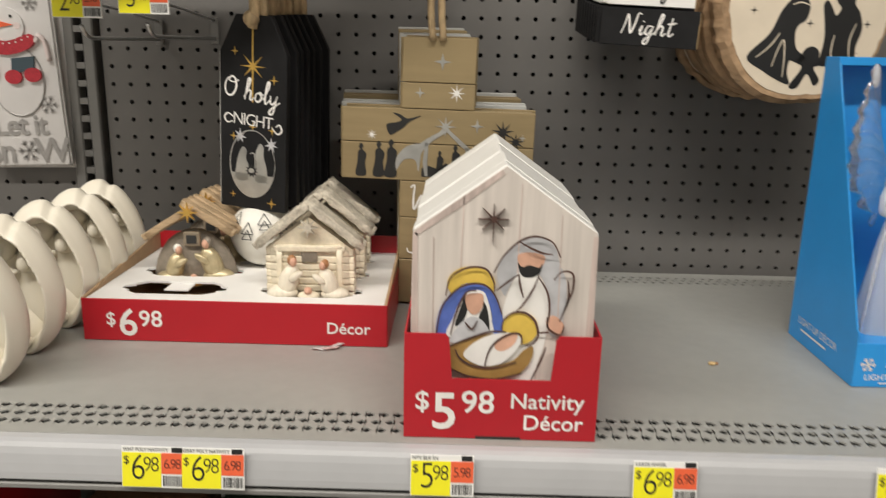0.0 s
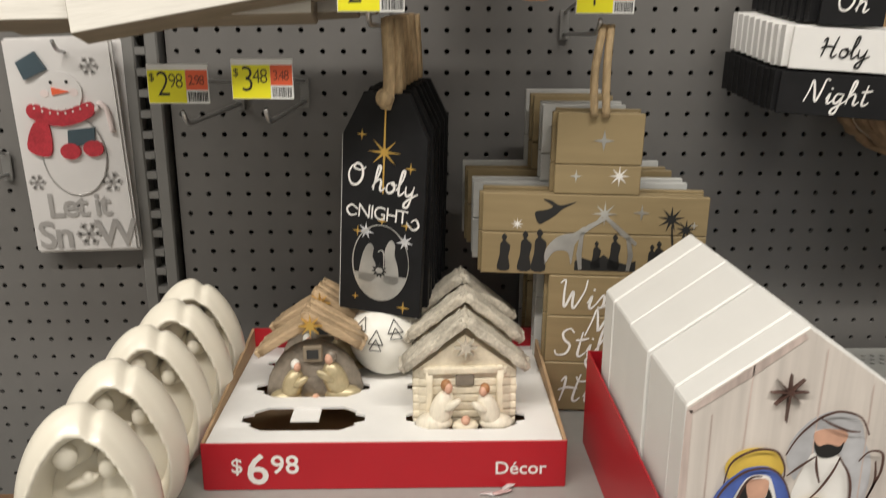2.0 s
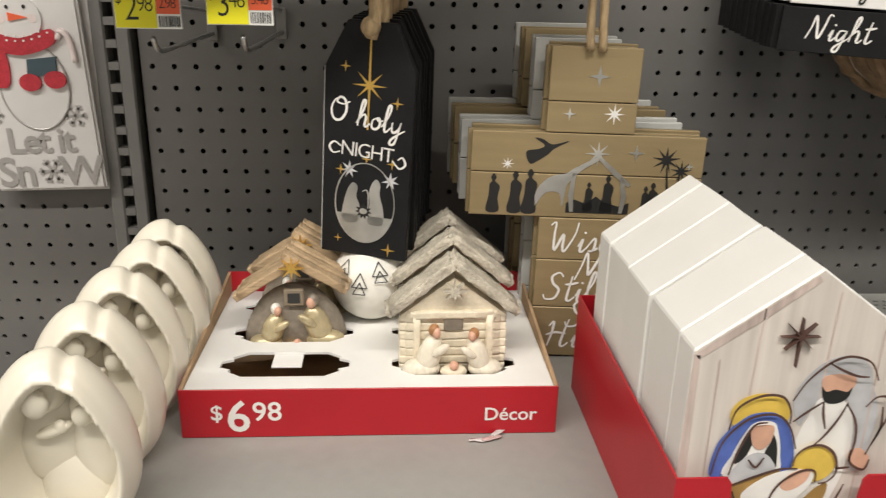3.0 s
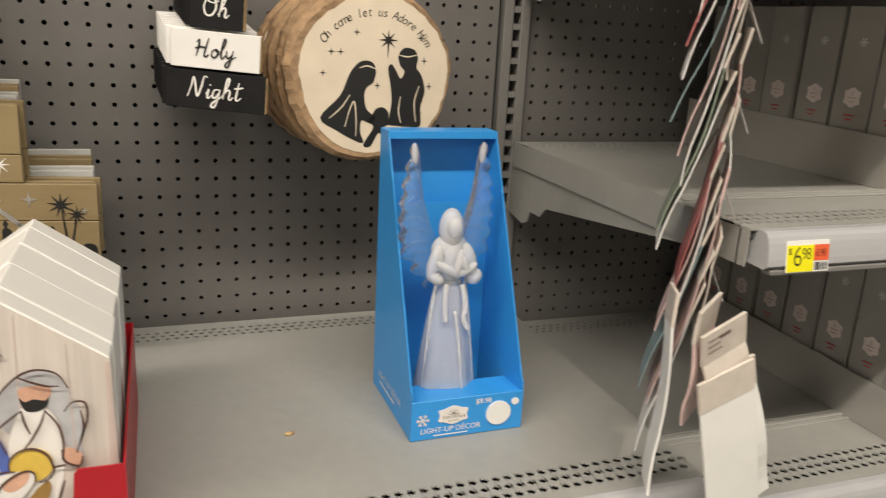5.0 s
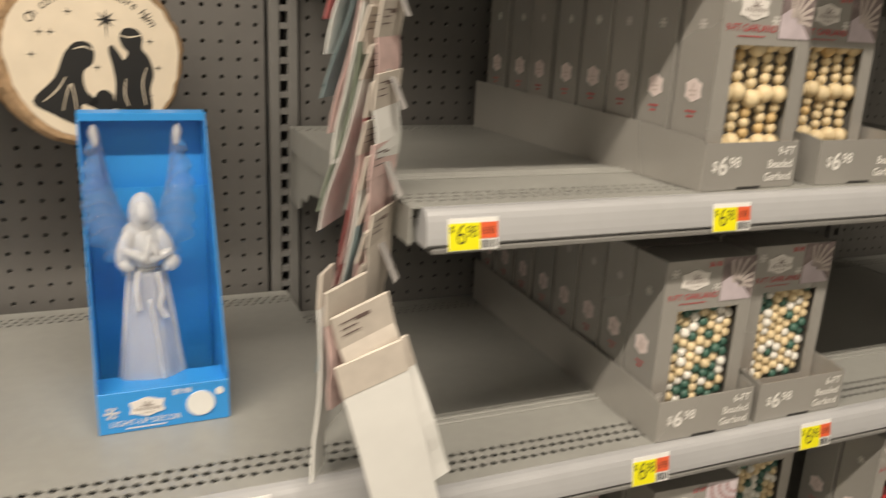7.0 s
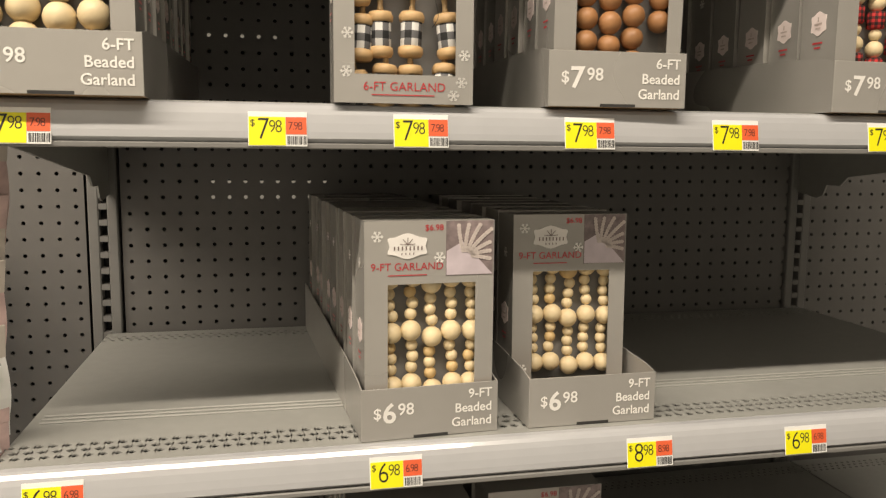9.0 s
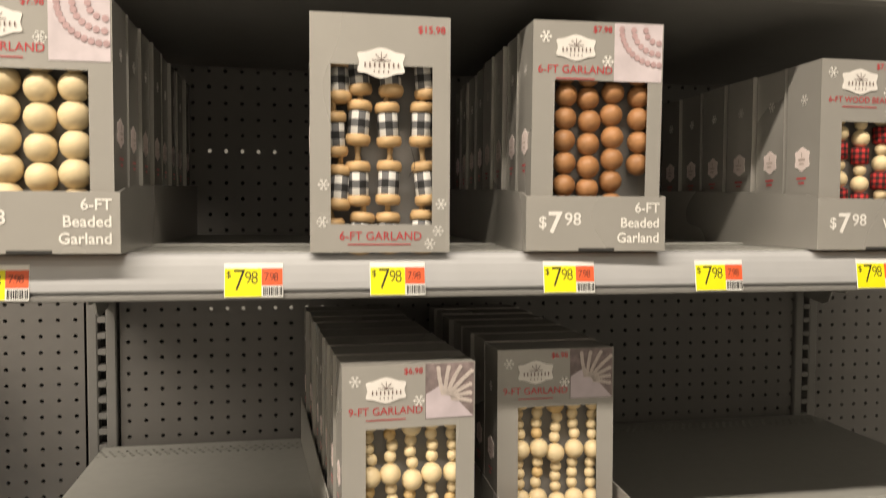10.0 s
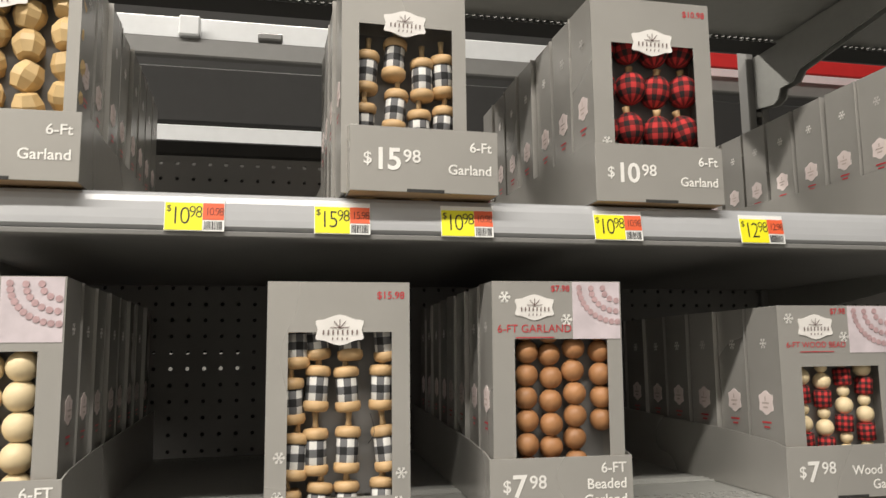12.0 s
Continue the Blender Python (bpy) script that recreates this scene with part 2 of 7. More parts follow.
# ---- builders ----
def finish(bm, name, smooth=False):
    me = bpy.data.meshes.new(name)
    bmesh.ops.recalc_face_normals(bm, faces=bm.faces)
    bm.to_mesh(me)
    bm.free()
    if smooth:
        me.polygons.foreach_set("use_smooth", [True] * len(me.polygons))
    return me


def with_mat(me, material):
    me.materials.clear()
    me.materials.append(material)
    return me


def part(name, me, material, parent, label="", m=None):
    """One mesh object under a thing or a part."""
    if material is not None:
        if not me.materials:
            me.materials.append(material)
        elif me.materials[0] != material:
            me = with_mat(me.copy(), material)
    ob = new(name, me)
    ob.parent = parent
    if m is not None:
        ob.matrix_basis = m
    if label:
        ob["label"] = label
    return ob


def thing(name, m, label, category, group="", kind=""):
    ob = new(name)
    ob.empty_display_size = 0.02
    ob.matrix_basis = m
    return tagged(ob, label, category, group, kind)


def box(x0, x1, y0, y1, z0, z1, bevel=0.0, seg=1):
    bm = bmesh.new()
    bmesh.ops.create_cube(bm, size=1)
    for v in bm.verts:
        v.co = ((x0 + x1) / 2 + v.co.x * (x1 - x0), (y0 + y1) / 2 + v.co.y * (y1 - y0), (z0 + z1) / 2 + v.co.z * (z1 - z0))
    if bevel:
        bmesh.ops.bevel(bm, geom=bm.edges[:], offset=bevel, segments=seg, affect="EDGES")
    return finish(bm, "box")


def prism(pts, d0, d1, axis="y", bevel=0.0):
    """A polygon pushed from d0 to d1: pts are (x, z) along y, (y, z) along x, (x, y) along z."""
    put = {"y": lambda p, d: (p[0], d, p[1]), "x": lambda p, d: (d, p[0], p[1]), "z": lambda p, d: (p[0], p[1], d)}[axis]
    bm = bmesh.new()
    a = [bm.verts.new(put(p, d0)) for p in pts]
    b = [bm.verts.new(put(p, d1)) for p in pts]
    n = len(pts)
    bm.faces.new(a)
    bm.faces.new(b[::-1])
    bm.normal_update()
    for i in range(n):
        bm.faces.new((a[i], b[i], b[(i + 1) % n], a[(i + 1) % n]))
    bm.normal_update()
    if bevel:
        bmesh.ops.bevel(bm, geom=bm.edges[:], offset=bevel, segments=1, affect="EDGES")
    bm.normal_update()
    bmesh.ops.triangulate(bm, faces=[f for f in bm.faces if len(f.verts) > 4])
    return finish(bm, "prism")


def oval(cx, cz, rx, rz, n=28, turn=0.0):
    c, s = math.cos(radians(turn)), math.sin(radians(turn))
    out = []
    for i in range(n):
        a = 2 * math.pi * i / n
        u, v = rx * math.cos(a), rz * math.sin(a)
        out.append((cx + u * c - v * s, cz + u * s + v * c))
    return out


def smooth_loop(pts, steps=5, closed=True):
    """A round line through a few points."""
    n = len(pts)
    out = []
    for i in range(n if closed else n - 1):
        p = [pts[(i + k) % n] if closed else pts[min(max(i + k, 0), n - 1)] for k in (-1, 0, 1, 2)]
        for s in range(steps):
            t = s / steps
            out.append(tuple(0.5 * (2 * p[1][k] + (p[2][k] - p[0][k]) * t + (2 * p[0][k] - 5 * p[1][k] + 4 * p[2][k] - p[3][k]) * t * t + (3 * p[1][k] - p[0][k] - 3 * p[2][k] + p[3][k]) * t ** 3) for k in range(len(pts[0]))))
    if not closed:
        out.append(tuple(pts[-1]))
    return out


def star(cx, cz, r, points=4, inner=0.22, long=1.0, turn=0.0):
    out = []
    for i in range(points * 2):
        a = math.pi / 2 + math.pi * i / points + radians(turn)
        q = r if i % 2 == 0 else r * inner
        x, z = q * math.cos(a), q * math.sin(a)
        if i == points:
            z *= long
        out.append((cx + x, cz + z))
    return out


def decal(name, pts, material, parent, y, label="", th=0.0004):
    """A thin printed or inlaid shape on a face that looks towards -y."""
    return part(name, prism(pts, y - th, y), material, parent, label)


def stroke_mesh(paths, width, y, th=0.0004):
    """Brush lines of a given width in the xz plane, tapered at the ends."""
    bm = bmesh.new()
    for pts in paths:
        n = len(pts)
        rows = []
        for i, (x, z) in enumerate(pts):
            a, b = pts[max(i - 1, 0)], pts[min(i + 1, n - 1)]
            dx, dz = b[0] - a[0], b[1] - a[1]
            ln = math.hypot(dx, dz) or 1
            w = width * 0.5 * (0.35 + 0.65 * math.sin(math.pi * min(max((i + 0.5) / n, 0.12), 0.88)))
            rows.append([bm.verts.new((x - dz / ln * w * s, y - th, z + dx / ln * w * s)) for s in (-1, 1)])
        for i in range(n - 1):
            bm.faces.new((rows[i][0], rows[i][1], rows[i + 1][1], rows[i + 1][0]))
    me = bpy.data.meshes.new("strokes")
    bm.to_mesh(me)
    bm.free()
    return me


def tube(points, radius, sides=8, closed=False):
    bm = bmesh.new()
    n = len(points)
    rings = []
    pts = [Vector(p) for p in points]
    for i, p in enumerate(pts):
        a = pts[i - 1] if (i or closed) else p
        b = pts[(i + 1) % n] if (i < n - 1 or closed) else p
        d = (b - a).normalized()
        u = d.orthogonal() if abs(d.z) > 0.9 else d.cross(Vector((0, 0, 1)))
        u.normalize()
        v = d.cross(u)
        r = radius[i] if isinstance(radius, (list, tuple)) else radius
        rings.append([bm.verts.new(p + (u * math.cos(2 * math.pi * k / sides) + v * math.sin(2 * math.pi * k / sides)) * r) for k in range(sides)])
    for i in range(n if closed else n - 1):
        a, b = rings[i], rings[(i + 1) % n]
        for k in range(sides):
            bm.faces.new((a[k], a[(k + 1) % sides], b[(k + 1) % sides], b[k]))
    if not closed:
        bm.faces.new(rings[0])
        bm.faces.new(rings[-1][::-1])
    return finish(bm, "tube", True)


def lathe(profile, n=20, uv=False):
    """Round about z: profile is (radius, z)."""
    bm = bmesh.new()
    rings = [[bm.verts.new((r * math.cos(2 * math.pi * k / n), r * math.sin(2 * math.pi * k / n), z)) for k in range(n)] for r, z in profile]
    layer = bm.loops.layers.uv.new("UVMap")
    z0, z1 = profile[0][1], profile[-1][1]
    rmax = max(r for r, z in profile)
    for i in range(len(profile) - 1):
        for k in range(n):
            f = bm.faces.new((rings[i][k], rings[i][(k + 1) % n], rings[i + 1][(k + 1) % n], rings[i + 1][k]))
            for lp, (kk, ii) in zip(f.loops, ((k, i), (k + 1, i), (k + 1, i + 1), (k, i + 1))):
                lp[layer].uv = (kk / n, (profile[ii][1] - z0) / (2 * math.pi * rmax))
    bm.faces.new(rings[0][::-1])
    bm.faces.new(rings[-1])
    return finish(bm, "turned", True)


def ball(r, n=14, sx=1, sy=1, sz=1):
    return lathe([(max(r * math.sin(math.pi * i / (n // 2 + 2)), 0.0004) * 1.0, -r * sz * math.cos(math.pi * i / (n // 2 + 2))) for i in range(n // 2 + 3)], n)


def joined(items):
    """Joins (mesh, pose) pairs into one mesh, each with its own material if it has one."""
    bm = bmesh.new()
    mats = []
    for me, m in items:
        start = len(bm.verts)
        faces = len(bm.faces)
        bm.from_mesh(me)
        bm.verts.ensure_lookup_table()
        bm.faces.ensure_lookup_table()
        if m is not None:
            for v in bm.verts[start:]:
                v.co = m @ v.co
        idx = 0
        if me.materials:
            if me.materials[0] not in mats:
                mats.append(me.materials[0])
            idx = mats.index(me.materials[0])
        for f in bm.faces[faces:]:
            f.material_index = idx
    out = bpy.data.meshes.new("joined")
    bm.to_mesh(out)
    bm.free()
    for k in mats:
        out.materials.append(k)
    return out


TEXT_CACHE = {}


def text_mesh(s, size, align="LEFT", shear=0.0, bold=0.0, space=1.0, tall=1.0):
    key = (s, round(size, 5), align, shear, bold, space, tall)
    if key not in TEXT_CACHE:
        cu = bpy.data.curves.new("lettering", "FONT")
        cu.body, cu.size, cu.align_x, cu.shear, cu.offset, cu.space_character = s, size, align, shear, bold * size, space
        cu.resolution_u, cu.fill_mode = 3, "FRONT"
        ob = bpy.data.objects.new("lettering", cu)
        scene.collection.objects.link(ob)
        dg = bpy.context.evaluated_depsgraph_get()
        me = bpy.data.meshes.new_from_object(ob.evaluated_get(dg))
        bpy.data.objects.remove(ob)
        if tall != 1.0:
            me.transform(Matrix.Diagonal((1, tall, 1, 1)))
        me.materials.clear()
        TEXT_CACHE[key] = me
    return TEXT_CACHE[key]


def text_width(s, size, **kw):
    return max(v.co.x for v in text_mesh(s, size, **kw).vertices)


def letters(s, x, z, size, material, parent, y=-0.0006, name="lettering", turn=0.0, **kw):
    """Writing on a face that looks towards -y, its baseline at (x, z)."""
    return part(name, text_mesh(s, size, **kw), material, parent, "", pose(x, y, z, 90, 0, 0) @ pose(0, 0, 0, 0, 0, turn))


def perforated(x0, nx, px, z0, nz, pz, hx, hz, depth, put, sides=8, stagger=0.0):
    """A sheet of nx by nz cells, each with a hole through it. put maps (u, v, d) to the world."""
    verts, faces = [], []
    for j in range(nz):
        off = stagger if j % 2 else -stagger
        for i in range(nx):
            u0, v0 = x0 + i * px, z0 + j * pz
            cu, cv = u0 + px / 2 + off * px, v0 + pz / 2
            b = len(verts)
            for du, dv in ((1, 1), (0, 1), (0, 0), (1, 0)):
                verts.append(put(u0 + du * px, v0 + dv * pz, 0))
            for d in (0, depth):
                for k in range(sides):
                    a = 2 * math.pi * k / sides
                    verts.append(put(cu + hx * math.cos(a), cv + hz * math.sin(a), d))
            q = sides // 4
            e = sides // 8
            for s in range(4):
                c0, c1 = b + s, b + (s + 1) % 4
                if sides == 8:
                    ring = [b + 4 + (e + s * q + r) % sides for r in range(q, -1, -1)]
                else:
                    ring = [b + 4 + (s + 1) % 4]
                    faces.append((c0, b + 4 + (s + 1) % 4, b + 4 + s))
                faces.append((c0, c1, *ring))
            for k in range(sides):
                k2 = (k + 1) % sides
                faces.append((b + 4 + k, b + 4 + k2, b + 4 + sides + k2, b + 4 + sides + k))
    me = bpy.data.meshes.new("perforated")
    me.from_pydata(verts, [], faces)
    me.update()
    bm = bmesh.new()
    bm.from_mesh(me)
    bmesh.ops.remove_doubles(bm, verts=bm.verts[:], dist=0.00002)
    bm.to_mesh(me)
    bm.free()
    return me


def price_tag(m, price, small="", code="", w=0.052, h=0.036, held=False, group="shelf price labels"):
    """A white paper price label with a yellow and an orange field."""
    t = thing("price_tag", m, f"white, yellow and orange price tag reading {price}" + (" in hook holder" if held else " on shelf edge"), "price tag", group)
    part("card", box(-w / 2, w / 2, 0, 0.0008 if not held else 0.003, -h, 0, 0.0002), M["paper"], t)
    yz = -h * 0.15
    part("yellow_field", box(-w / 2 + 0.0006, w * 0.13, -0.0004, 0, -h + 0.0008, yz), M["yellow"], t)
    part("orange_field", box(w * 0.13 + 0.0003, w / 2 - 0.0006, -0.0004, 0, yz - h * 0.50, yz), M["orange"], t)
    whole, cents = price.split(".")
    letters("$", -w * 0.47, -h * 0.42, h * 0.28, M["ink"], t)
    letters(whole, -w * 0.41 + (0 if len(whole) > 1 else w * 0.05), -h * 0.80, h * (0.76 if len(whole) == 1 else 0.64), M["ink"], t, space=0.82, tall=1.2, bold=-0.012)
    letters(cents, -w * 0.16 if len(whole) == 1 else -w * 0.10, -h * 0.60, h * 0.44, M["ink"], t, space=0.82, tall=1.2, bold=-0.012)
    letters(whole + "." + cents, w * 0.17, -h * 0.52, h * 0.30, M["ink"], t, space=0.8, tall=1.15, bold=-0.014)
    bars = []
    r = random.Random(hash_code(price + small))
    x = w * 0.16
    while x < w * 0.47:
        ww = r.choice((0.0004, 0.0007, 0.001))
        bars.append((box(x, x + ww, -0.0003, -0.0001, -h * 0.95, -h * 0.70), None))
        x += ww + r.choice((0.0004, 0.0007))
    part("barcode", joined(bars), M["ink"], t)
    if small:
        part("code_block", box(w * 0.30, w * 0.47, -0.0004, 0, -h * 0.13, -h * 0.01), M["ink"], t)
    if small:
        letters(small, -w * 0.47, -h * 0.11, h * 0.11, M["ink"], t, tall=1.1)
    return t


def hash_code(s):
    v = 7
    for ch in s:
        v = (v * 31 + ord(ch)) % 100003
    return v


# ---- the shop: floor, walls, ceiling ----
WALL_Y, FRONT = 1.152, 0.575
UP_Z, UP_A, UP_B = -0.549, 0.676, 1.906
tagged(part("floor", box(-7, 8, -6, 8, -0.1, 0), M["floor"], None), "polished grey concrete shop floor", "floor", kind="structure")
tagged(part("ceiling", box(-7, 8, -6, 8, CEIL, CEIL + 0.1), M["ceil"], None), "dark grey shop ceiling deck", "ceiling", kind="structure")
# the wall at y -2.6 is an unseen stand-in for opposite shelving, cutting bounce
for nm, dims in (("wall_north", (-7, 8, 8, 8.1, 0, CEIL)), ("wall_south", (-7, 8, -2.7, -2.6, 0, CEIL)), ("wall_west", (-7.1, -7, -6, 8, 0, CEIL)), ("wall_east", (8, 8.1, -6, 8, 0, CEIL))):
    tagged(part(nm, box(*dims), M["wall"], None), "plain added wall that closes off the shop", "wall", kind="structure")
for sy, watts in STRIPS:
    fx = thing("ceiling_light", pose(-1.5, sy, CEIL - 0.12), "long white strip light under the shop ceiling", "light", "ceiling strip lights")
    part("housing", box(-3.5, 3.5, -0.1, 0.1, 0.04, 0.12, 0.01), M["rail"], fx)
    part("tube", box(-3.5, 3.5, -0.07, 0.07, 0.005, 0.04, 0.01), M["tube"], fx, "glowing white tube")

# ---- gondola back: pegboards, uprights ----
PITCH = 0.0254
for n, (x0, cols, z0, rows) in enumerate(((-1.3302, 30, 0.3914, 61), (-0.520, 46, 0.4121, 60), (UP_A + 0.0253, 47, 0.4005, 61), (UP_B + 0.022, 30, 0.4013, 61))):
    board = part(f"wall_pegboard_{n + 1}", perforated(x0, cols, PITCH, z0, rows, PITCH, 0.0033, 0.0033, 0.005, lambda u, v, d: (u, WALL_Y + d, v)), M["peg"], None)
    tagged(board, "grey-brown steel pegboard back with rows of round holes", "pegboard", kind="structure")
tagged(part("wall_base_panel", box(-1.4, 2.75, WALL_Y, WALL_Y + 0.01, 0.1, 0.40), M["peg"], None), "grey steel panel under the pegboard", "panel", kind="structure")
tagged(part("trim", box(UP_A + 0.02, 2.75, WALL_Y - 0.004, WALL_Y + 0.03, 1.951, 1.976, 0.003), M["dark"], None), "black cap rail on the pegboard", "trim", kind="structure")
# unseen black sheets added to darken the peg holes; gaps let light leak through
LEAK_A, LEAK_B = (0.82, 1.04), (0.83, 0.95)
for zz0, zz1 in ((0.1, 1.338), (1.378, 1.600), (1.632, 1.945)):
    tagged(part("wall_core", box(-1.4, 2.75, WALL_Y + 0.045, WALL_Y + 0.05, zz0, zz1), M["dark"], None), "added black sheet that darkens the pegboard holes", "panel", kind="structure")
for xx0, xx1, zz0, zz1 in ((-1.4, LEAK_A[0], 1.338, 1.378), (LEAK_A[1], 2.75, 1.338, 1.378), (-1.4, LEAK_B[0], 1.600, 1.632), (LEAK_B[1], 2.75, 1.600, 1.632)):
    tagged(part("wall_core", box(xx0, xx1, WALL_Y + 0.045, WALL_Y + 0.05, zz0 + 0.0002, zz1 - 0.0002), M["dark"], None), "added black strip that darkens the pegboard holes", "panel", kind="structure")


def upright(x, top):
    t = thing("upright", pose(x, WALL_Y, 0), "grey steel shelving upright with a column of bracket slots", "upright", "shelving uprights", "structure")
    for sx in (-1, 1):
        part("flange", box(min(sx * 0.006, sx * 0.022), max(sx * 0.006, sx * 0.022), -0.010, 0.02, 0, top, 0.002), M["steel"], t)
    # black strip behind the webs gives the slots their shade by colour
    part("slot_bottom", box(-0.006, 0.006, 0.012, 0.02, 0, top), M["dark"], t)
    web = box(-0.006, 0.006, -0.009, 0.011, -0.0045, 0.0045)
    z = 0.40
    while z < top:
        part("web", web, M["steel"], t, "", pose(0, 0, z))
        z += PITCH
    return t


for ux, top in ((UP_Z, 2.45), (UP_A, 2.45), (UP_B, 2.45)):
    upright(ux, top)


# ---- shelves ----
def shelf(x0, x1, z, label, ridges=True, y1=WALL_Y - 0.026, brackets=True, thick=0.038, solid=True):
    t = thing("shelf", pose(0, 0, z), label, "shelf", "gondola shelves")
    f = FRONT + 0.018
    nx = int((x1 - x0) / 0.0127)
    px = (x1 - x0) / nx
    rows, pz = 3, 0.0145
    y_a = f + 0.0125
    y_b = y_a + rows * pz
    y_c = y1 - 0.020 - 3 * 0.0115
    flat = lambda u, v, d: (u, v, -d)
    part("front_perforated_strip", perforated(x0, nx, px, y_a, rows, pz, 0.0050, 0.0046, 0.0015, flat, sides=4, stagger=0.25), M["shelf"], t)
    part("back_perforated_strip", perforated(x0, nx, px, y_c, 3, 0.0115, 0.0044, 0.0036, 0.0015, flat, sides=4, stagger=0.25), M["shelf"], t)
    part("deck", box(x0, x1, y_b, y_c, -0.002, 0), M["shelf"], t)
    part("back_edge", box(x0, x1, y_c + 3 * 0.0115, y1, -0.002, 0), M["shelf"], t)
    part("front_edge", box(x0, x1, f - 0.001, y_a, -0.002, 0), M["shelf"], t)
    if solid:
        part("pan", box(x0 + 0.002, x1 - 0.002, f + 0.012, y1, -thick, -0.014, 0.002), M["steel"], t, "dark steel underside pan")
    # black plates put under the perforations to stand in for shade in the holes
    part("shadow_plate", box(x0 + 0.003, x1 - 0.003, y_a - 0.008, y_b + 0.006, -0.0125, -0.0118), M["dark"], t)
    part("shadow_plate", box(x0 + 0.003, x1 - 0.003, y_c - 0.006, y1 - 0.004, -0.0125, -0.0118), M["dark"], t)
    part("end_flange", box(x0, x0 + 0.0015, f, y1, -thick, -0.002), M["shelf"], t)
    part("end_flange", box(x1 - 0.0015, x1, f, y1, -thick, -0.002), M["shelf"], t)
    if ridges:
        for k in range(3):
            part("ridge", box(x0 + 0.01, x1 - 0.01, f + 0.115 + k * 0.011, f + 0.120 + k * 0.011, -0.0005, 0.0022, 0.001), M["shelf"], t)
    prof = [(f, -0.0005), (f - 0.008, -0.001), (f - 0.0125, -0.0026), (f - 0.0152, -0.0058), (f - 0.0172, -0.0113), (f - 0.0187, -0.0190), (f - 0.0198, -0.0270), (f - 0.020, -0.033), (f - 0.015, -0.037), (f + 0.010, -0.036), (f + 0.010, -0.012)]
    part("price_channel", prism(prof, x0 + 0.010, x1 - 0.004, "x", 0.0), M["lip"], t, "pale grey plastic price channel")
    part("channel_rim", box(x0 + 0.016, x1 - 0.004, f - 0.0195, f - 0.004, -0.0425, -0.0372, 0.001), M["steel"], t, "dark lower rim of the channel")
    part("front_face", box(x0, x1, f + 0.011, f + 0.013, -thick, -0.002), M["shelf"], t)
    if brackets:
        arm = prism([(WALL_Y + 0.004, -0.012), (WALL_Y + 0.004, -0.112), (y1 - 0.036, -0.122), (y1 - 0.052, -0.116), (y1 - 0.060, -0.098), (y1 - 0.094, -0.098), (y1 - 0.112, -0.082), (y1 - 0.40, -0.047), (f + 0.09, -0.042), (f + 0.03, -0.037), (f + 0.02, -0.004)], 0, 0.003, "x")
        part("bracket", arm, M["shelf"], t, "", pose(x0 + 0.004, 0, 0))
        part("bracket", arm, M["shelf"], t, "", pose(x1 - 0.008, 0, 0))
    return t


Z1, Z1R, Z2, Z3, Z4 = 0.877, 0.838, 1.142, 1.4735, 1.774
shelf(UP_Z - 0.0, UP_A - 0.003, Z1, "grey steel shelf with perforated front holding Christmas decor", ridges=False)
shelf(UP_A + 0.004, UP_B, Z1R, "grey steel shelf in the shade of the one above")
shelf(UP_A + 0.004, UP_B, Z2, "grey steel shelf with two trays of bead garland")
shelf(UP_A + 0.004, UP_B, Z3, "grey steel shelf of boxed bead garlands")
shelf(UP_A + 0.004, UP_B, Z4, "grey steel top shelf of boxed garlands")
shelf(UP_B + 0.004, UP_B + 1.0, Z1R, "grey steel shelf of the next bay")
shelf(UP_Z - 1.2, UP_Z - 0.004, 0.60, "low grey steel shelf of the neighbouring bay")
shelf(UP_Z, UP_A - 0.003, 0.52, "lower grey steel shelf in shade")
shelf(UP_A + 0.004, UP_B, 0.52, "lower grey steel shelf in shade")
# the storage shelf over the bay, open at the back
over = shelf(UP_A + 0.004, UP_B, 2.20, "dark grey steel storage shelf above the bay", ridges=False, solid=False)
over3 = shelf(UP_Z, UP_A - 0.003, 2.20, "dark grey steel storage shelf above the decor bay", ridges=False, solid=False)
over2 = shelf(UP_B + 0.004, UP_B + 1.0, 2.20, "dark grey steel storage shelf above the next bay", ridges=False, solid=False)

# what shows over the pegboard: the far side's rails
for nm, y, z0, z1, mt, lab in (("rail_beam", 1.78, 2.40, 2.46, "rail", "white enamelled steel beam beyond the shelving"), ("rail_beam", 1.74, 2.345, 2.392, "steel", "grey steel rail beyond the shelving"), ("rail_beam", 1.76, 2.135, 2.18, "rail", "white enamelled steel rail beyond the shelving"), ("rail_beam", 1.77, 2.19, 2.33, "dark", "dark board between the rails")):
    t = thing(nm, pose(0, y, z0), lab, "rail", "far side rails")
    part("beam", box(0.3, 3.6, 0, 0.03, 0, z1 - z0, 0.004), M[mt], t)
for x0, x1 in ((2.02, 2.32), (2.40, 3.3)):
    t = thing("sign_strip", pose(0, 1.70, 2.40), "red plastic sign strip beyond the shelving", "sign", "red sign strips")
    part("strip", box(x0, x1, 0, 0.012, 0, 0.042, 0.003), M["redsign"], t)
t = thing("rail_clip", pose(0.98, 1.74, 2.40), "small grey clip on the white beam", "clip")
part("block", box(-0.03, 0.03, 0, 0.03, 0, 0.018, 0.004), M["steel"], t)
t = thing("rail_block", pose(0.79, 1.72, 2.39), "white square block on the beam", "bracket")
part("block", box(-0.025, 0.025, 0, 0.04, 0, 0.05, 0.004), M["rail"], t)


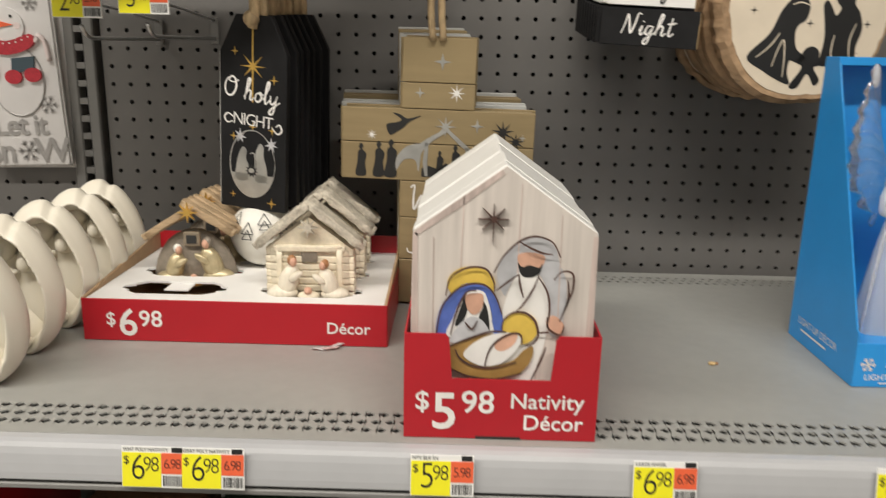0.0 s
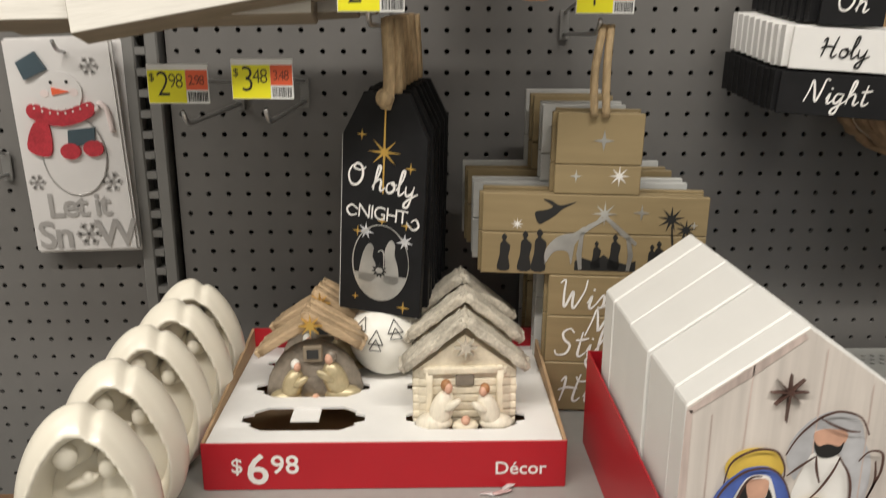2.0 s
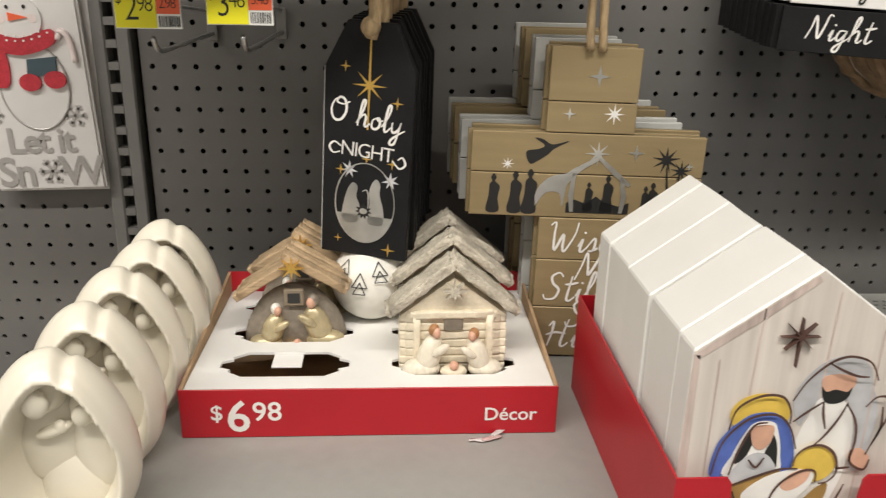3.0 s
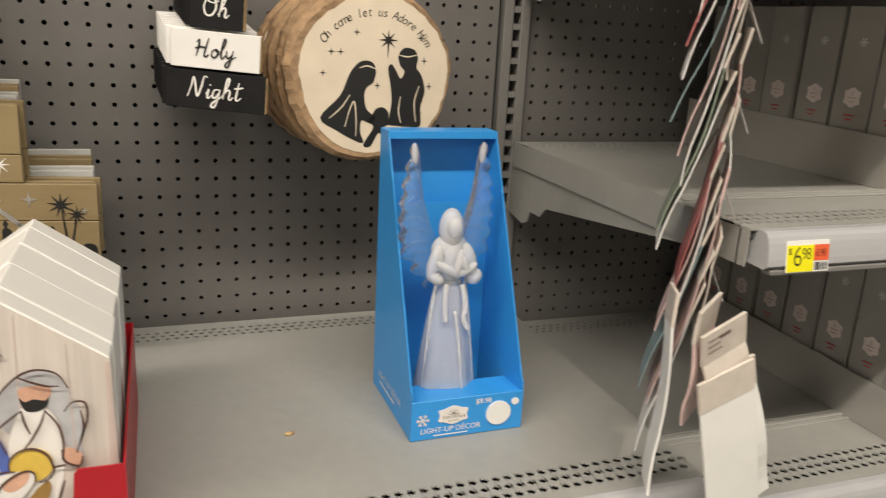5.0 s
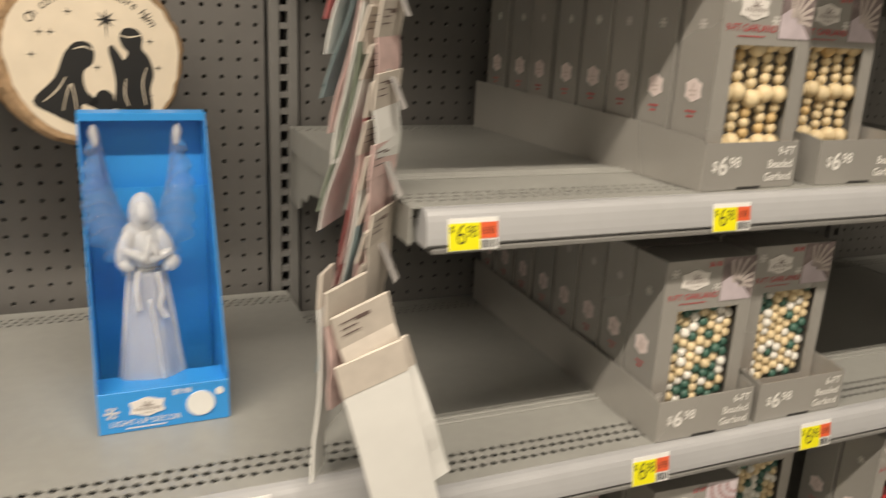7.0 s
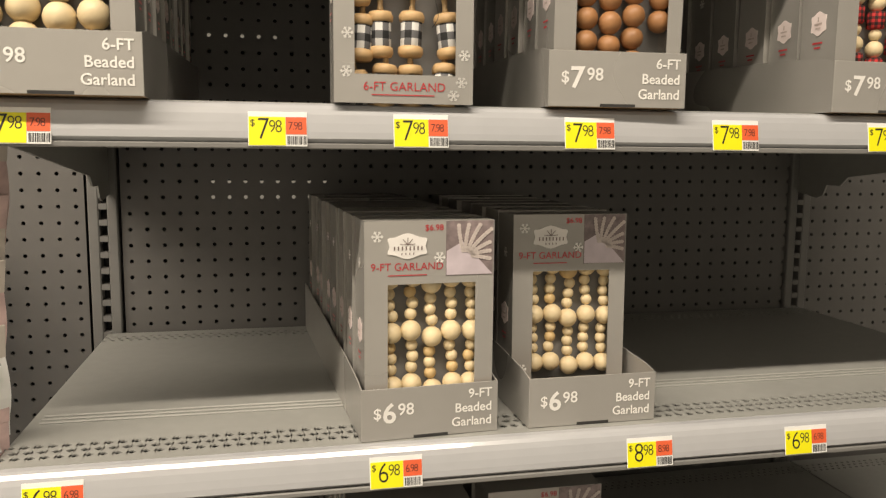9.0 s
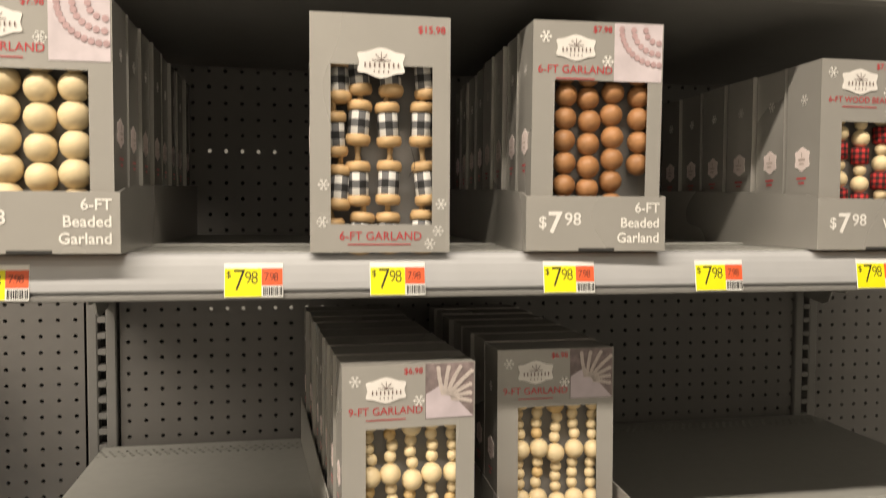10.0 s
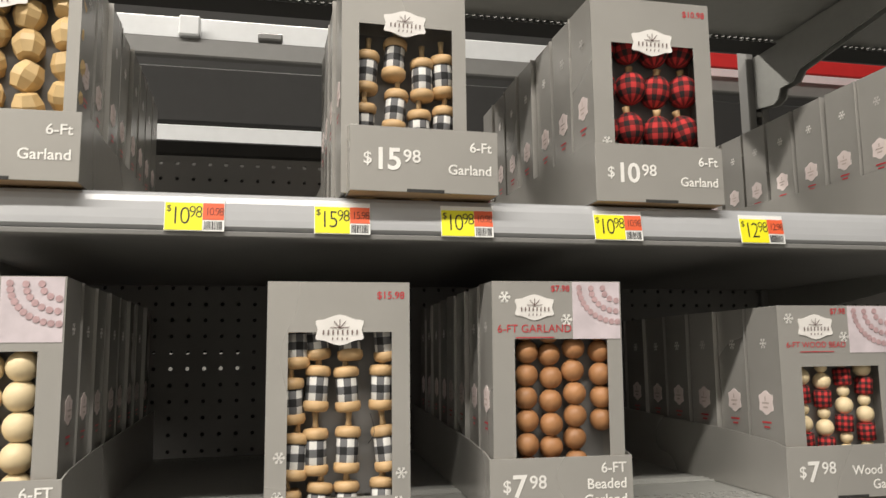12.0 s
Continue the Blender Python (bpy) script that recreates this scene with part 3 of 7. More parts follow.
# ---- hooks ----
def hook(x, z, y_tip, tag=None, sx=0.0, drop=0.0, tag_y=None):
    t = thing("peg_hook", pose(x, 0, z), "zinc wire peg hook on the pegboard", "hook", "peg hooks")
    part("arm", tube(smooth_loop([(0, WALL_Y + 0.004, 0), (0, y_tip + 0.06, 0), (0, y_tip + 0.015, 0.002), (0, y_tip, 0.014)], 4, False), 0.0024), M["zinc"], t)
    part("tag_arm", tube(smooth_loop([(0, WALL_Y + 0.004, 0.024), (0, y_tip + 0.1, 0.036), (0, y_tip - 0.004, 0.040)], 4, False), 0.0018), M["zinc"], t)
    part("plate", box(-0.006, 0.006, WALL_Y - 0.006, WALL_Y - 0.0035, -0.008, 0.028, 0.001), M["steel"], t)
    if tag:
        price_tag(pose(x + sx, (tag_y or y_tip) - 0.008, z + 0.058 + drop), tag, held=True, w=0.056, h=0.036, group="hook price labels")
    return t


# ---- garland boxes ----
def emblem(x, z, w, h):
    """The six-sided plaque with notched sides."""
    return smooth_loop([(x - w * 0.5, z + h * 0.30), (x - w * 0.32, z + h * 0.36), (x, z + h * 0.52), (x + w * 0.32, z + h * 0.36), (x + w * 0.5, z + h * 0.30), (x + w * 0.46, z), (x + w * 0.5, z - h * 0.30), (x + w * 0.32, z - h * 0.36), (x, z - h * 0.52), (x - w * 0.32, z - h * 0.36), (x - w * 0.5, z - h * 0.30), (x - w * 0.46, z)], 3)


def flake(x, z, r, y):
    arms = []
    for k in range(6):
        a = math.pi * k / 3
        arms.append([(x, z), (x + r * 0.5 * math.cos(a), z + r * 0.5 * math.sin(a)), (x + r * math.cos(a), z + r * math.sin(a))])
        for s in (-0.5, 0.5):
            bx, bz = x + r * 0.6 * math.cos(a), z + r * 0.6 * math.sin(a)
            arms.append([(bx, bz), (bx + r * 0.35 * math.cos(a + s * 1.6), bz + r * 0.35 * math.sin(a + s * 1.6))])
    return stroke_mesh(arms, r * 0.22, y)


def logo(t, x, z, w, y=-0.0006):
    pl = part("logo_plaque", prism(emblem(x, z, w, w * 0.62), y - 0.0008, y), M["logo"], t, "white plaque with a dark mark")
    part("mark", stroke_mesh([[(x - w * 0.34 + w * 0.1 * k, z - w * 0.10), (x - w * 0.34 + w * 0.1 * k, z + w * 0.0)] for k in range(8)], w * 0.04, y - 0.0012), M["mark"], pl)
    part("mark", stroke_mesh([[(x - w * 0.15 + w * 0.1 * k, z - w * 0.21), (x - w * 0.15 + w * 0.1 * k, z - w * 0.16)] for k in range(4)], w * 0.03, y - 0.0012), M["mark"], pl)
    rays = [[(x, z + w * 0.04), (x + w * 0.2 * math.cos(a), z + w * 0.04 + w * 0.18 * math.sin(a))] for a in (0.1, 0.9, 1.57, 2.24, 3.04)]
    part("mark", stroke_mesh(rays, w * 0.022, y - 0.0012), M["mark"], pl)


BEADS = {}


def bead_mesh(kind, r):
    key = (kind, round(r, 5))
    if key not in BEADS:
        if kind == "spool":
            k = r
            me = joined([
                (with_mat(lathe([(0.3 * k, -1.75 * k), (0.85 * k, -1.68 * k), (1.0 * k, -1.4 * k), (0.97 * k, -1.0 * k), (0.80 * k, -0.9 * k)], 14), M["spoolwood"]), None),
                (with_mat(lathe([(0.80 * k, -0.95 * k), (0.84 * k, -0.9 * k), (0.84 * k, 0.9 * k), (0.80 * k, 0.95 * k)], 16), M["gingham"]), None),
                (with_mat(lathe([(0.80 * k, 0.9 * k), (0.97 * k, 1.0 * k), (1.0 * k, 1.4 * k), (0.85 * k, 1.68 * k), (0.3 * k, 1.75 * k)], 14), M["spoolwood"]), None),
                (with_mat(lathe([(0.28 * k, 1.7 * k), (0.2 * k, 2.2 * k), (0.26 * k, 2.9 * k)], 8), M["twine"]), None)])
        elif kind == "hex":
            me = lathe([(0.35 * r, -1.0 * r), (0.7 * r, -0.95 * r), (1.05 * r, -0.25 * r), (1.05 * r, 0.25 * r), (0.7 * r, 0.95 * r), (0.35 * r, 1.0 * r)], 8)
            me.polygons.foreach_set("use_smooth", [False] * len(me.polygons))
        elif kind == "bauble":
            me = joined([
                (with_mat(lathe([(0.05 * r + r * math.sin(math.pi * i / 10) * 0.96, -1.1 * r * math.cos(math.pi * i / 10)) for i in range(11)], 16), M["buffalo"]), None),
                (with_mat(lathe([(0.26 * r, 1.0 * r), (0.22 * r, 1.25 * r), (0.28 * r, 1.5 * r)], 8), M["spoolwood"]), None)])
        elif kind == "barrel":
            me = lathe([(0.75 * r, -0.95 * r), (0.95 * r, -0.85 * r), (0.95 * r, 0.85 * r), (0.75 * r, 0.95 * r)], 14)
        else:
            me = ball(r, 16)
        BEADS[key] = me
    return BEADS[key]


def fill_beads(t, kind, x0, x1, z0, z1, y, rng):
    """Hangs strands of beads behind a window."""
    w = x1 - x0
    j = lambda a: rng.uniform(-a, a)
    if kind in ("cream_large", "brown"):
        r, step = (0.0138, 0.0254) if kind == "cream_large" else (0.0114, 0.0218)
        mt = M["cream"] if kind == "cream_large" else M["brown"]
        xs = [x1 - 0.0150, x1 - 0.0435, x1 - 0.0720, x1 - 0.100] if kind == "cream_large" else [x0 + w * f for f in (0.16, 0.42, 0.68, 0.97)]
        for c, x in enumerate(xs):
            z = z0 + r * (0.9, 0.7, 1.2, 0.8)[c] + j(0.001)
            while z < z1 + r:
                if not (kind == "brown" and c == 3 and z < z0 + 0.048):
                    part("bead", bead_mesh("ball", r), mt, t, "", pose(x + j(0.0012), y + j(0.002), z, rng.uniform(0, 180), rng.uniform(0, 90), 0))
                z += step + j(0.0006)
    elif kind == "cream_mixed":
        for c in range(5):
            x = x0 + w * (0.07 + 0.235 * c)
            z = z0 + 0.002 + (0.004, 0.006, 0.0, 0.005, 0.002)[c] + j(0.002)
            k = 0
            while z < z1 + 0.004:
                big = k % 4 == 0
                r = 0.0108 if big else 0.0064
                part("bead", bead_mesh("ball", r), M["cream"] if rng.random() > 0.12 else M["tan"], t, "", pose(x + j(0.0018), y + (0 if big else 0.003), z + r, rng.uniform(0, 180), 0, 0))
                z += 2 * r * (0.98 if big else 0.90)
                k += 1
    elif kind == "mini":
        r = 0.0066
        for c in range(8):
            x = x0 + w * (0.02 + 0.14 * c)
            z = z0 - 0.002 + (c % 2) * r
            while z < z1 + r * 0.5:
                pick = rng.random()
                part("bead", bead_mesh("ball", r), M["green"] if pick < 0.24 else M["white_bead"] if pick < 0.50 else M["cream"], t, "", pose(x, y + j(0.002), z))
                z += r * 1.95
    elif kind == "spool":
        r = 0.0122
        for f, lean, heights in ((0.07, -9, (0.160, 0.110, 0.060, 0.010)), (0.30, 5, (0.168, 0.121, 0.064, 0.016)), (0.60, -2, (0.167, 0.120, 0.065, 0.016)), (0.95, 3, (0.166, 0.121, 0.065, 0.018))):
            for k, hz in enumerate(heights):
                part("spool", bead_mesh("spool", r), None, t, "", pose(x0 + w * f + j(0.0025), y + j(0.001), hz, rng.uniform(-5, 5), lean * (1 if k % 2 else -0.8) + j(5), rng.uniform(0, 90)))
        th = [(x0 + w * 0.78, y - r, z0 + 0.045), (x0 + w * 0.84, y - r, z0 + 0.055), (x0 + w * 0.80, y - r, z0 + 0.072)]
        part("thread", tube(smooth_loop(th, 4, False), 0.0003, 4), M["ink"], t)
    elif kind == "spool_small":
        r = 0.0125
        for c, (f, ph) in enumerate(((0.10, 0.35), (0.42, 0.65), (0.70, 0.28), (0.95, 0.38))):
            x = x0 + w * f
            z = z0 - 0.03 + r * 4.2 * ph
            while z < z1 + r * 0.2:
                part("spool", bead_mesh("spool", r), None, t, "", pose(x + j(0.002), y, z, 0, rng.uniform(-8, 8), rng.uniform(0, 90)))
                z += r * 4.3
    elif kind == "hex":
        r = 0.0135
        for c in range(4):
            x = x0 + w * (0.05 + 0.31 * c)
            z = z0 + r * (0.6 + (c % 2) * 0.9)
            while z < z1 + r:
                part("bead", bead_mesh("hex", r), M["tan"], t, "", pose(x + j(0.002), y + j(0.002), z, j(34), j(30), rng.uniform(0, 60)))
                z += r * 2.15
    elif kind == "bauble":
        r = 0.0165
        for c in range(4):
            x = x0 + w * (-0.02 + 0.33 * c)
            z = z0 + r * (0.3 + 0.15 * (c % 2))
            k = 0
            while z < z1 + r * 0.5:
                part("bauble", bead_mesh("bauble", r), None, t, "", pose(x + j(0.002), y + 0.002, z, j(12), j(16), rng.uniform(0, 90)))
                z += r * 2.75
                k += 1
    elif kind == "woodplaid":
        for c in range(4):
            x = x0 + w * (0.10 + 0.27 * c)
            z = z0 + 0.002 + (c % 2) * 0.008
            k = c % 3
            while z < z1 + 0.004:
                if k % 3 == 1:
                    part("barrel", bead_mesh("barrel", 0.0095), M["buffalo"], t, "", pose(x + j(0.001), y, z + 0.009, 0, j(6), rng.uniform(0, 90)))
                    z += 0.0182
                else:
                    r = 0.0092 if k % 3 == 2 else 0.0066
                    part("bead", bead_mesh("ball", r), M["cream"], t, "", pose(x, y, z + r))
                    z += 2 * r * 0.97
                k += 1


def box_body(w, h, d, cav):
    """A thin carton, open towards its front panel down to the depth cav."""
    bm = bmesh.new()
    th = 0.0012
    rings = []
    for q, y in ((0, d), (0, 0.0009), (th, 0.0009), (th, cav)):
        rings.append([bm.verts.new((x, y, z)) for x, z in ((-w / 2 + q, q), (w / 2 - q, q), (w / 2 - q, h - q), (-w / 2 + q, h - q))])
    for a, b in zip(rings, rings[1:]):
        for k in range(4):
            bm.faces.new((a[k], a[(k + 1) % 4], b[(k + 1) % 4], b[k]))
    bm.faces.new(rings[0])
    bm.faces.new(rings[-1])
    return finish(bm, "carton")


def front_panel(w, h, win):
    wx0, wx1, wz0, wz1 = win
    bm = bmesh.new()
    th = 0.0009
    o = [(-w / 2, 0), (w / 2, 0), (w / 2, h), (-w / 2, h)]
    i = [(wx0, wz0), (wx1, wz0), (wx1, wz1), (wx0, wz1)]
    layers = []
    for y in (0, th):
        layers.append(([bm.verts.new((x, y, z)) for x, z in o], [bm.verts.new((x, y, z)) for x, z in i]))
    for k in range(4):
        k2 = (k + 1) % 4
        for (a, b), flip in zip(layers, (False, True)):
            bm.faces.new((a[k], a[k2], b[k2], b[k]))
        bm.faces.new((layers[0][0][k], layers[1][0][k], layers[1][0][k2], layers[0][0][k2]))
        bm.faces.new((layers[0][1][k], layers[0][1][k2], layers[1][1][k2], layers[1][1][k]))
    return finish(bm, "front_panel")


def side_print(t, w, h, d):
    """The pale seal and snowflakes on the carton's two sides."""
    for sx in (-1, 1):
        m = pose(sx * (w / 2 + 0.0004), d * 0.5, 0, 0, 0, 90 if sx > 0 else -90)
        part("seal", prism(emblem(0, h * 0.48, 0.024, 0.025), -0.0003, 0.0001), M["pink"], t, "pale pink seal", m)
        part("seal_mark", stroke_mesh([[(-0.006, h * 0.478), (0.006, h * 0.478)], [(0, h * 0.49), (0, h * 0.515)], [(-0.004, h * 0.455), (0.004, h * 0.455)]], 0.0022, -0.0005), M["blush"], t, "", m)
        part("flake", flake(0.002, h * 0.80, 0.006, -0.0002), M["logo"], t, "", m)
        part("side_word", stroke_mesh([[(-0.008, h * 0.375), (0.008, h * 0.375)], [(-0.005, h * 0.35), (0.005, h * 0.35)]], 0.0022, -0.0002), M["redink"], t, "", m)


def photo_print(t, x0, x1, z0, z1, y, rng, pale=True):
    """A printed picture of draped bead strings."""
    part("photo", box(x0, x1, y - 0.0006, y, z0, z1), M["photo" if pale else "photo_dark"], t, "printed photograph of draped pale beads")
    if not pale:
        part("cloth_print", prism([(x0 + 0.0005, z0 + 0.0005), (x1 - 0.0005, z0 + 0.0005), (x0 + (x1 - x0) * 0.35, z0 + (z1 - z0) * 0.62), (x0 + 0.0005, z0 + (z1 - z0) * 0.45)], y - 0.0009, y - 0.0006), M["photo_lilac"], t, "lilac cloth in the print")
    discs = []
    w, h = x1 - x0, z1 - z0
    spots = []
    if pale:
        for k in range(3):
            r = w * (0.30 + 0.25 * k)
            n = max(int(math.pi * 0.95 * r / (w * 0.118)), 2)
            for i in range(n):
                a = math.pi * (0.85 + 0.95 * i / (n - 1))
                spots.append((x1 - w * 0.06 + r * math.cos(a), z1 - h * 0.10 + r * math.sin(a) * 0.86, 0.060))
    else:
        for k in range(7):
            for i in range(11):
                f = i / 10
                a = radians(150 - 26 * k - 10 * f)
                spots.append((x0 + w * 0.40 + w * (0.16 + 0.62 * f) * math.cos(a * 0.72), z0 + h * 0.36 + h * (0.10 + 0.58 * f) * math.sin(a * 0.72), 0.044))
    for x, z, q in spots:
        if x0 + 0.002 < x < x1 - 0.002 and z0 + 0.002 < z < z1 - 0.002:
            discs.append((prism(oval(x, z, w * q, w * q, 8), y - 0.0014, y - 0.0009), None))
    part("bead_print", joined(discs), M["photobead" if pale else "photo_cream"], t)


def garland_box(m, kind, rng, w=0.132, h=0.218, d=0.058, style="photo", price="$7.98", words="6-FT GARLAND", label="", win=None, full=True, group="garland boxes"):
    t = thing("garland_box", m, label or "silver-grey carton of wooden bead garland", "box", group)
    if win is None:
        win = (-w * 0.33, w * 0.36, 0.018 if style != "photo" else 0.03, h * 0.71)
    cav = 0.042 if kind in ("bauble", "spool", "spool_small") else 0.031
    part("carton", box_body(w, h, d, cav), M["silver"], t)
    side_print(t, w, h, d)
    if not full:
        part("front_panel", box(-w / 2 - 0.0022, w / 2 + 0.0022, 0, 0.0009, 0, h), M["silver"], t)
        return t
    part("front_panel", front_panel(w + 0.0016, h, win), M["silver"], t, "silver-grey front with a cut-out window")
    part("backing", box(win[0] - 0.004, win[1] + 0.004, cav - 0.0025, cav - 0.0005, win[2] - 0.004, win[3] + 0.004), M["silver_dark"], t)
    fill_beads(t, kind, win[0], win[1], win[2], win[3], cav * 0.5, rng)
    if style == "photo":
        photo_print(t, w * 0.12, w / 2 - 0.0006, h * 0.745, h - 0.0006, 0, rng, kind not in ("cream_mixed", "mini"))
        logo(t, -w * 0.18, h * 0.885, w * 0.30, -0.0002)
        letters(price, w * 0.10, h * 0.955, 0.0085, M["redink"], t, align="RIGHT", bold=0.008)
        letters(words, -w * 0.18, h * 0.775, 0.0108 if len(words) < 13 else 0.0086, M["redink"], t, align="CENTER", bold=0.0)
        part("small_print", stroke_mesh([[(-w * 0.33, h * 0.752), (-w * 0.03, h * 0.752)]], 0.0012, -0.0003), M["redink"], t)
        for fx, fz in ((-w * 0.41, h * 0.93), (w * 0.07, h * 0.83), (-w * 0.42, 0.045)):
            part("flake", flake(fx, fz, 0.006, -0.0002), M["print_white"], t)
    elif style == "plaque":
        logo(t, 0.0, win[3] + 0.002, w * 0.34, -0.0002)
        letters(price, w * 0.47, h * 0.93, 0.0095, M["redink"], t, align="RIGHT", bold=0.008)
        if words:
            letters(words, 0.0, 0.0115, 0.0112, M["redink"], t, align="CENTER", bold=0.0)
            part("small_print", stroke_mesh([[(-w * 0.24, 0.0075), (w * 0.22, 0.0075)]], 0.0012, -0.0003), M["redink"], t)
        for fx, fz in ((-w * 0.42, 0.028), (-w * 0.41, 0.062), (w * 0.42, 0.020), (w * 0.44, 0.045), (w * 0.36, 0.008)):
            part("flake", flake(fx, fz, 0.0055, -0.0002), M["print_white"], t)
    return t


def tray(m, w, d, price, words, h=0.053, side=0.062, label="", size=0.0135):
    t = thing("display_tray", m, label or f"grey card display tray marked {price}", "tray", "garland display trays")
    part("front", box(-w / 2, w / 2, 0, 0.0014, 0, h, 0.0003), M["silver"], t)
    prof = [(0.0014, 0), (d, 0), (d, side + 0.012), (0.10, side), (0.022, h + 0.004), (0.0014, h)]
    for sx in (-1, 1):
        x = sx * (w / 2 - 0.0007)
        part("side", prism(prof, x - 0.0007, x + 0.0007, "x"), M["silver"], t)
    part("base", box(-w / 2 + 0.0014, w / 2 - 0.0014, 0.0014, d, 0, 0.0012), M["kraft"], t)
    part("inner_lining", box(-w / 2 + 0.0014, w / 2 - 0.0014, 0.0015, 0.0021, 0.002, h - 0.0006), M["kraft"], t, "brown unprinted card inside")
    part("tuck_slot", box(-0.018, 0.018, -0.0004, 0.0002, 0, 0.003), M["dark"], t)
    big, cents = price.split(".")
    bs = 0.54 if h < 0.06 else 0.47
    letters("$", -w * 0.415, h * (0.34 + bs * 0.16), h * bs * 0.55, M["print_white"], t, bold=0.012)
    letters(big[1:], -w * 0.35, h * 0.34, h * bs, M["print_white"], t, bold=0.02, space=0.9)
    nx = -w * 0.35 + text_width(big[1:], h * bs, bold=0.02, space=0.9) + h * 0.03
    letters(cents, nx, h * (0.34 + bs * 0.25), h * bs * 0.60, M["print_white"], t, bold=0.012)
    n = len(words)
    for k, wd in enumerate(words):
        letters(wd, w * 0.455, h * (0.71 - 0.275 * k) if n == 3 else h * (0.66 - 0.36 * k), size, M["print_white"], t, align="RIGHT", bold=0.015)
    return t


def garland_row(x, y, z, kind, count, rng, tray_price=None, tray_words=(), tray_y=None, pitch=0.061, yaw=0.0, lean=0.0, start=0, tw=0.148, tray_h=0.053, first=True, **kw):
    """A tray with a row of cartons one behind the other."""
    hold = 0.002 if tray_price else 0.0
    if tray_price:
        tray(pose(x + kw.pop("tray_dx", 0.0), tray_y if tray_y is not None else y - 0.006, z + 0.0006, 0, 0, yaw), tw, 0.52, tray_price, tray_words, tray_h)
    kw.pop("tray_dx", None)
    if first:
        garland_box(pose(x, y, z + hold, lean, 0, yaw), kind, rng, **kw)
    kw2 = {k: v for k, v in kw.items() if k in ("w", "h")}
    proto = None
    for k in range(1, count):
        m = pose(x + rng.uniform(-0.002, 0.002) - math.sin(radians(yaw)) * k * pitch, y + k * pitch, z + hold, lean + rng.uniform(-0.6, 0.6), 0, yaw + rng.uniform(-0.8, 0.8))
        if proto is None:
            proto = garland_box(m, kind, rng, full=False, label="silver-grey garland carton standing behind another", d=0.056, **kw2)
        else:
            copy_thing(proto, m)


RNG = random.Random(11)
BG = ("6-FT", "Beaded", "Garland")
# shelf of nine-foot garlands
garland_row(1.087, 0.604, Z2, "cream_mixed", 8, RNG, "$6.98", ("9-FT", "Beaded", "Garland"), 0.597, tw=0.143, price="$6.98", words="9-FT GARLAND", yaw=3.6, label="silver-grey carton of cream nine-foot bead garland in a tray")
garland_row(1.258, 0.660, Z2, "cream_mixed", 7, RNG, "$6.98", ("9-FT", "Beaded", "Garland"), 0.601, tw=0.144, price="$6.98", words="9-FT GARLAND", yaw=0.8, lean=-1.0, label="silver-grey carton of tan nine-foot bead garland leaning in its tray", tray_dx=0.006)
# shelf below: small green and white beads
garland_row(1.072, 0.615, Z1R, "mini", 8, RNG, "$6.98", BG, 0.590, tw=0.143, price="$6.98", words="9-FT GARLAND", h=0.216, label="silver-grey carton of green, white and cream bead garland")
garland_row(1.228, 0.640, Z1R, "mini", 7, RNG, "$6.98", BG, 0.592, tw=0.143, price="$6.98", words="9-FT GARLAND", h=0.216, label="silver-grey carton of green, white and cream bead garland")
# shelf of six-foot garlands
garland_row(0.757, 0.566, Z3, "cream_large", 8, RNG, "$7.98", BG, 0.558, tw=0.146, win=(-0.046, 0.047, 0.03, 0.155), label="silver-grey carton of large cream bead garland in a tray")
garland_row(1.055, 0.572, Z3, "spool", 1, RNG, style="plaque", price="$15.98", w=0.128, h=0.218, win=(-0.046, 0.048, 0.026, 0.172), label="silver-grey carton of checked cloth spool garland")
garland_row(1.264, 0.572, Z3, "brown", 8, RNG, "$7.98", BG, 0.567, tw=0.140, win=(-0.043, 0.050, 0.03, 0.1625), w=0.128, lean=1.6, yaw=-2.5, label="silver-grey carton of brown wooden bead garland in a tray")
garland_row(1.580, 0.578, Z3, "woodplaid", 8, RNG, "$7.98", ("6-FT", "Wood Bead", "Garland"), 0.570, tw=0.148, w=0.136, h=0.196, win=(-0.044, 0.05, 0.03, 0.132), words="6-FT WOOD BEAD", label="silver-grey carton of red check and cream wood bead garland")
# top shelf
garland_row(0.757, 0.566, Z4, "hex", 8, RNG, "$10.98", ("6-Ft", "Garland"), 0.560, style="plaque", price="$10.98", words="", tw=0.146, tray_h=0.062, win=(-0.046, 0.056, 0.03, 0.165), h=0.218, label="silver-grey carton of faceted wood bead garland")
garland_row(1.117, 0.575, Z4, "spool_small", 4, RNG, "$15.98", ("6-Ft", "Garland"), 0.556, style="plaque", price="$15.98", words="", tw=0.143, tray_h=0.062, w=0.122, h=0.218, win=(-0.045, 0.048, 0.03, 0.169), yaw=1.5, label="silver-grey carton of checked spool garland in a tray", tray_dx=0.016)
garland_row(1.380, 0.572, Z4, "bauble", 7, RNG, "$10.98", ("6-Ft", "Garland"), 0.566, style="plaque", price="$10.98", words="", tw=0.142, tray_h=0.060, w=0.134, h=0.218, win=(-0.046, 0.048, 0.03, 0.169), label="silver-grey carton of red check bauble garland in a tray")
garland_row(1.770, 0.600, Z4, "bauble", 8, RNG, "$10.98", ("6-Ft", "Garland"), 0.566, style="plaque", price="$10.98", words="", tw=0.142, tray_h=0.058, w=0.134, h=0.182, win=(-0.046, 0.048, 0.03, 0.134), label="silver-grey carton of garland in a long row")
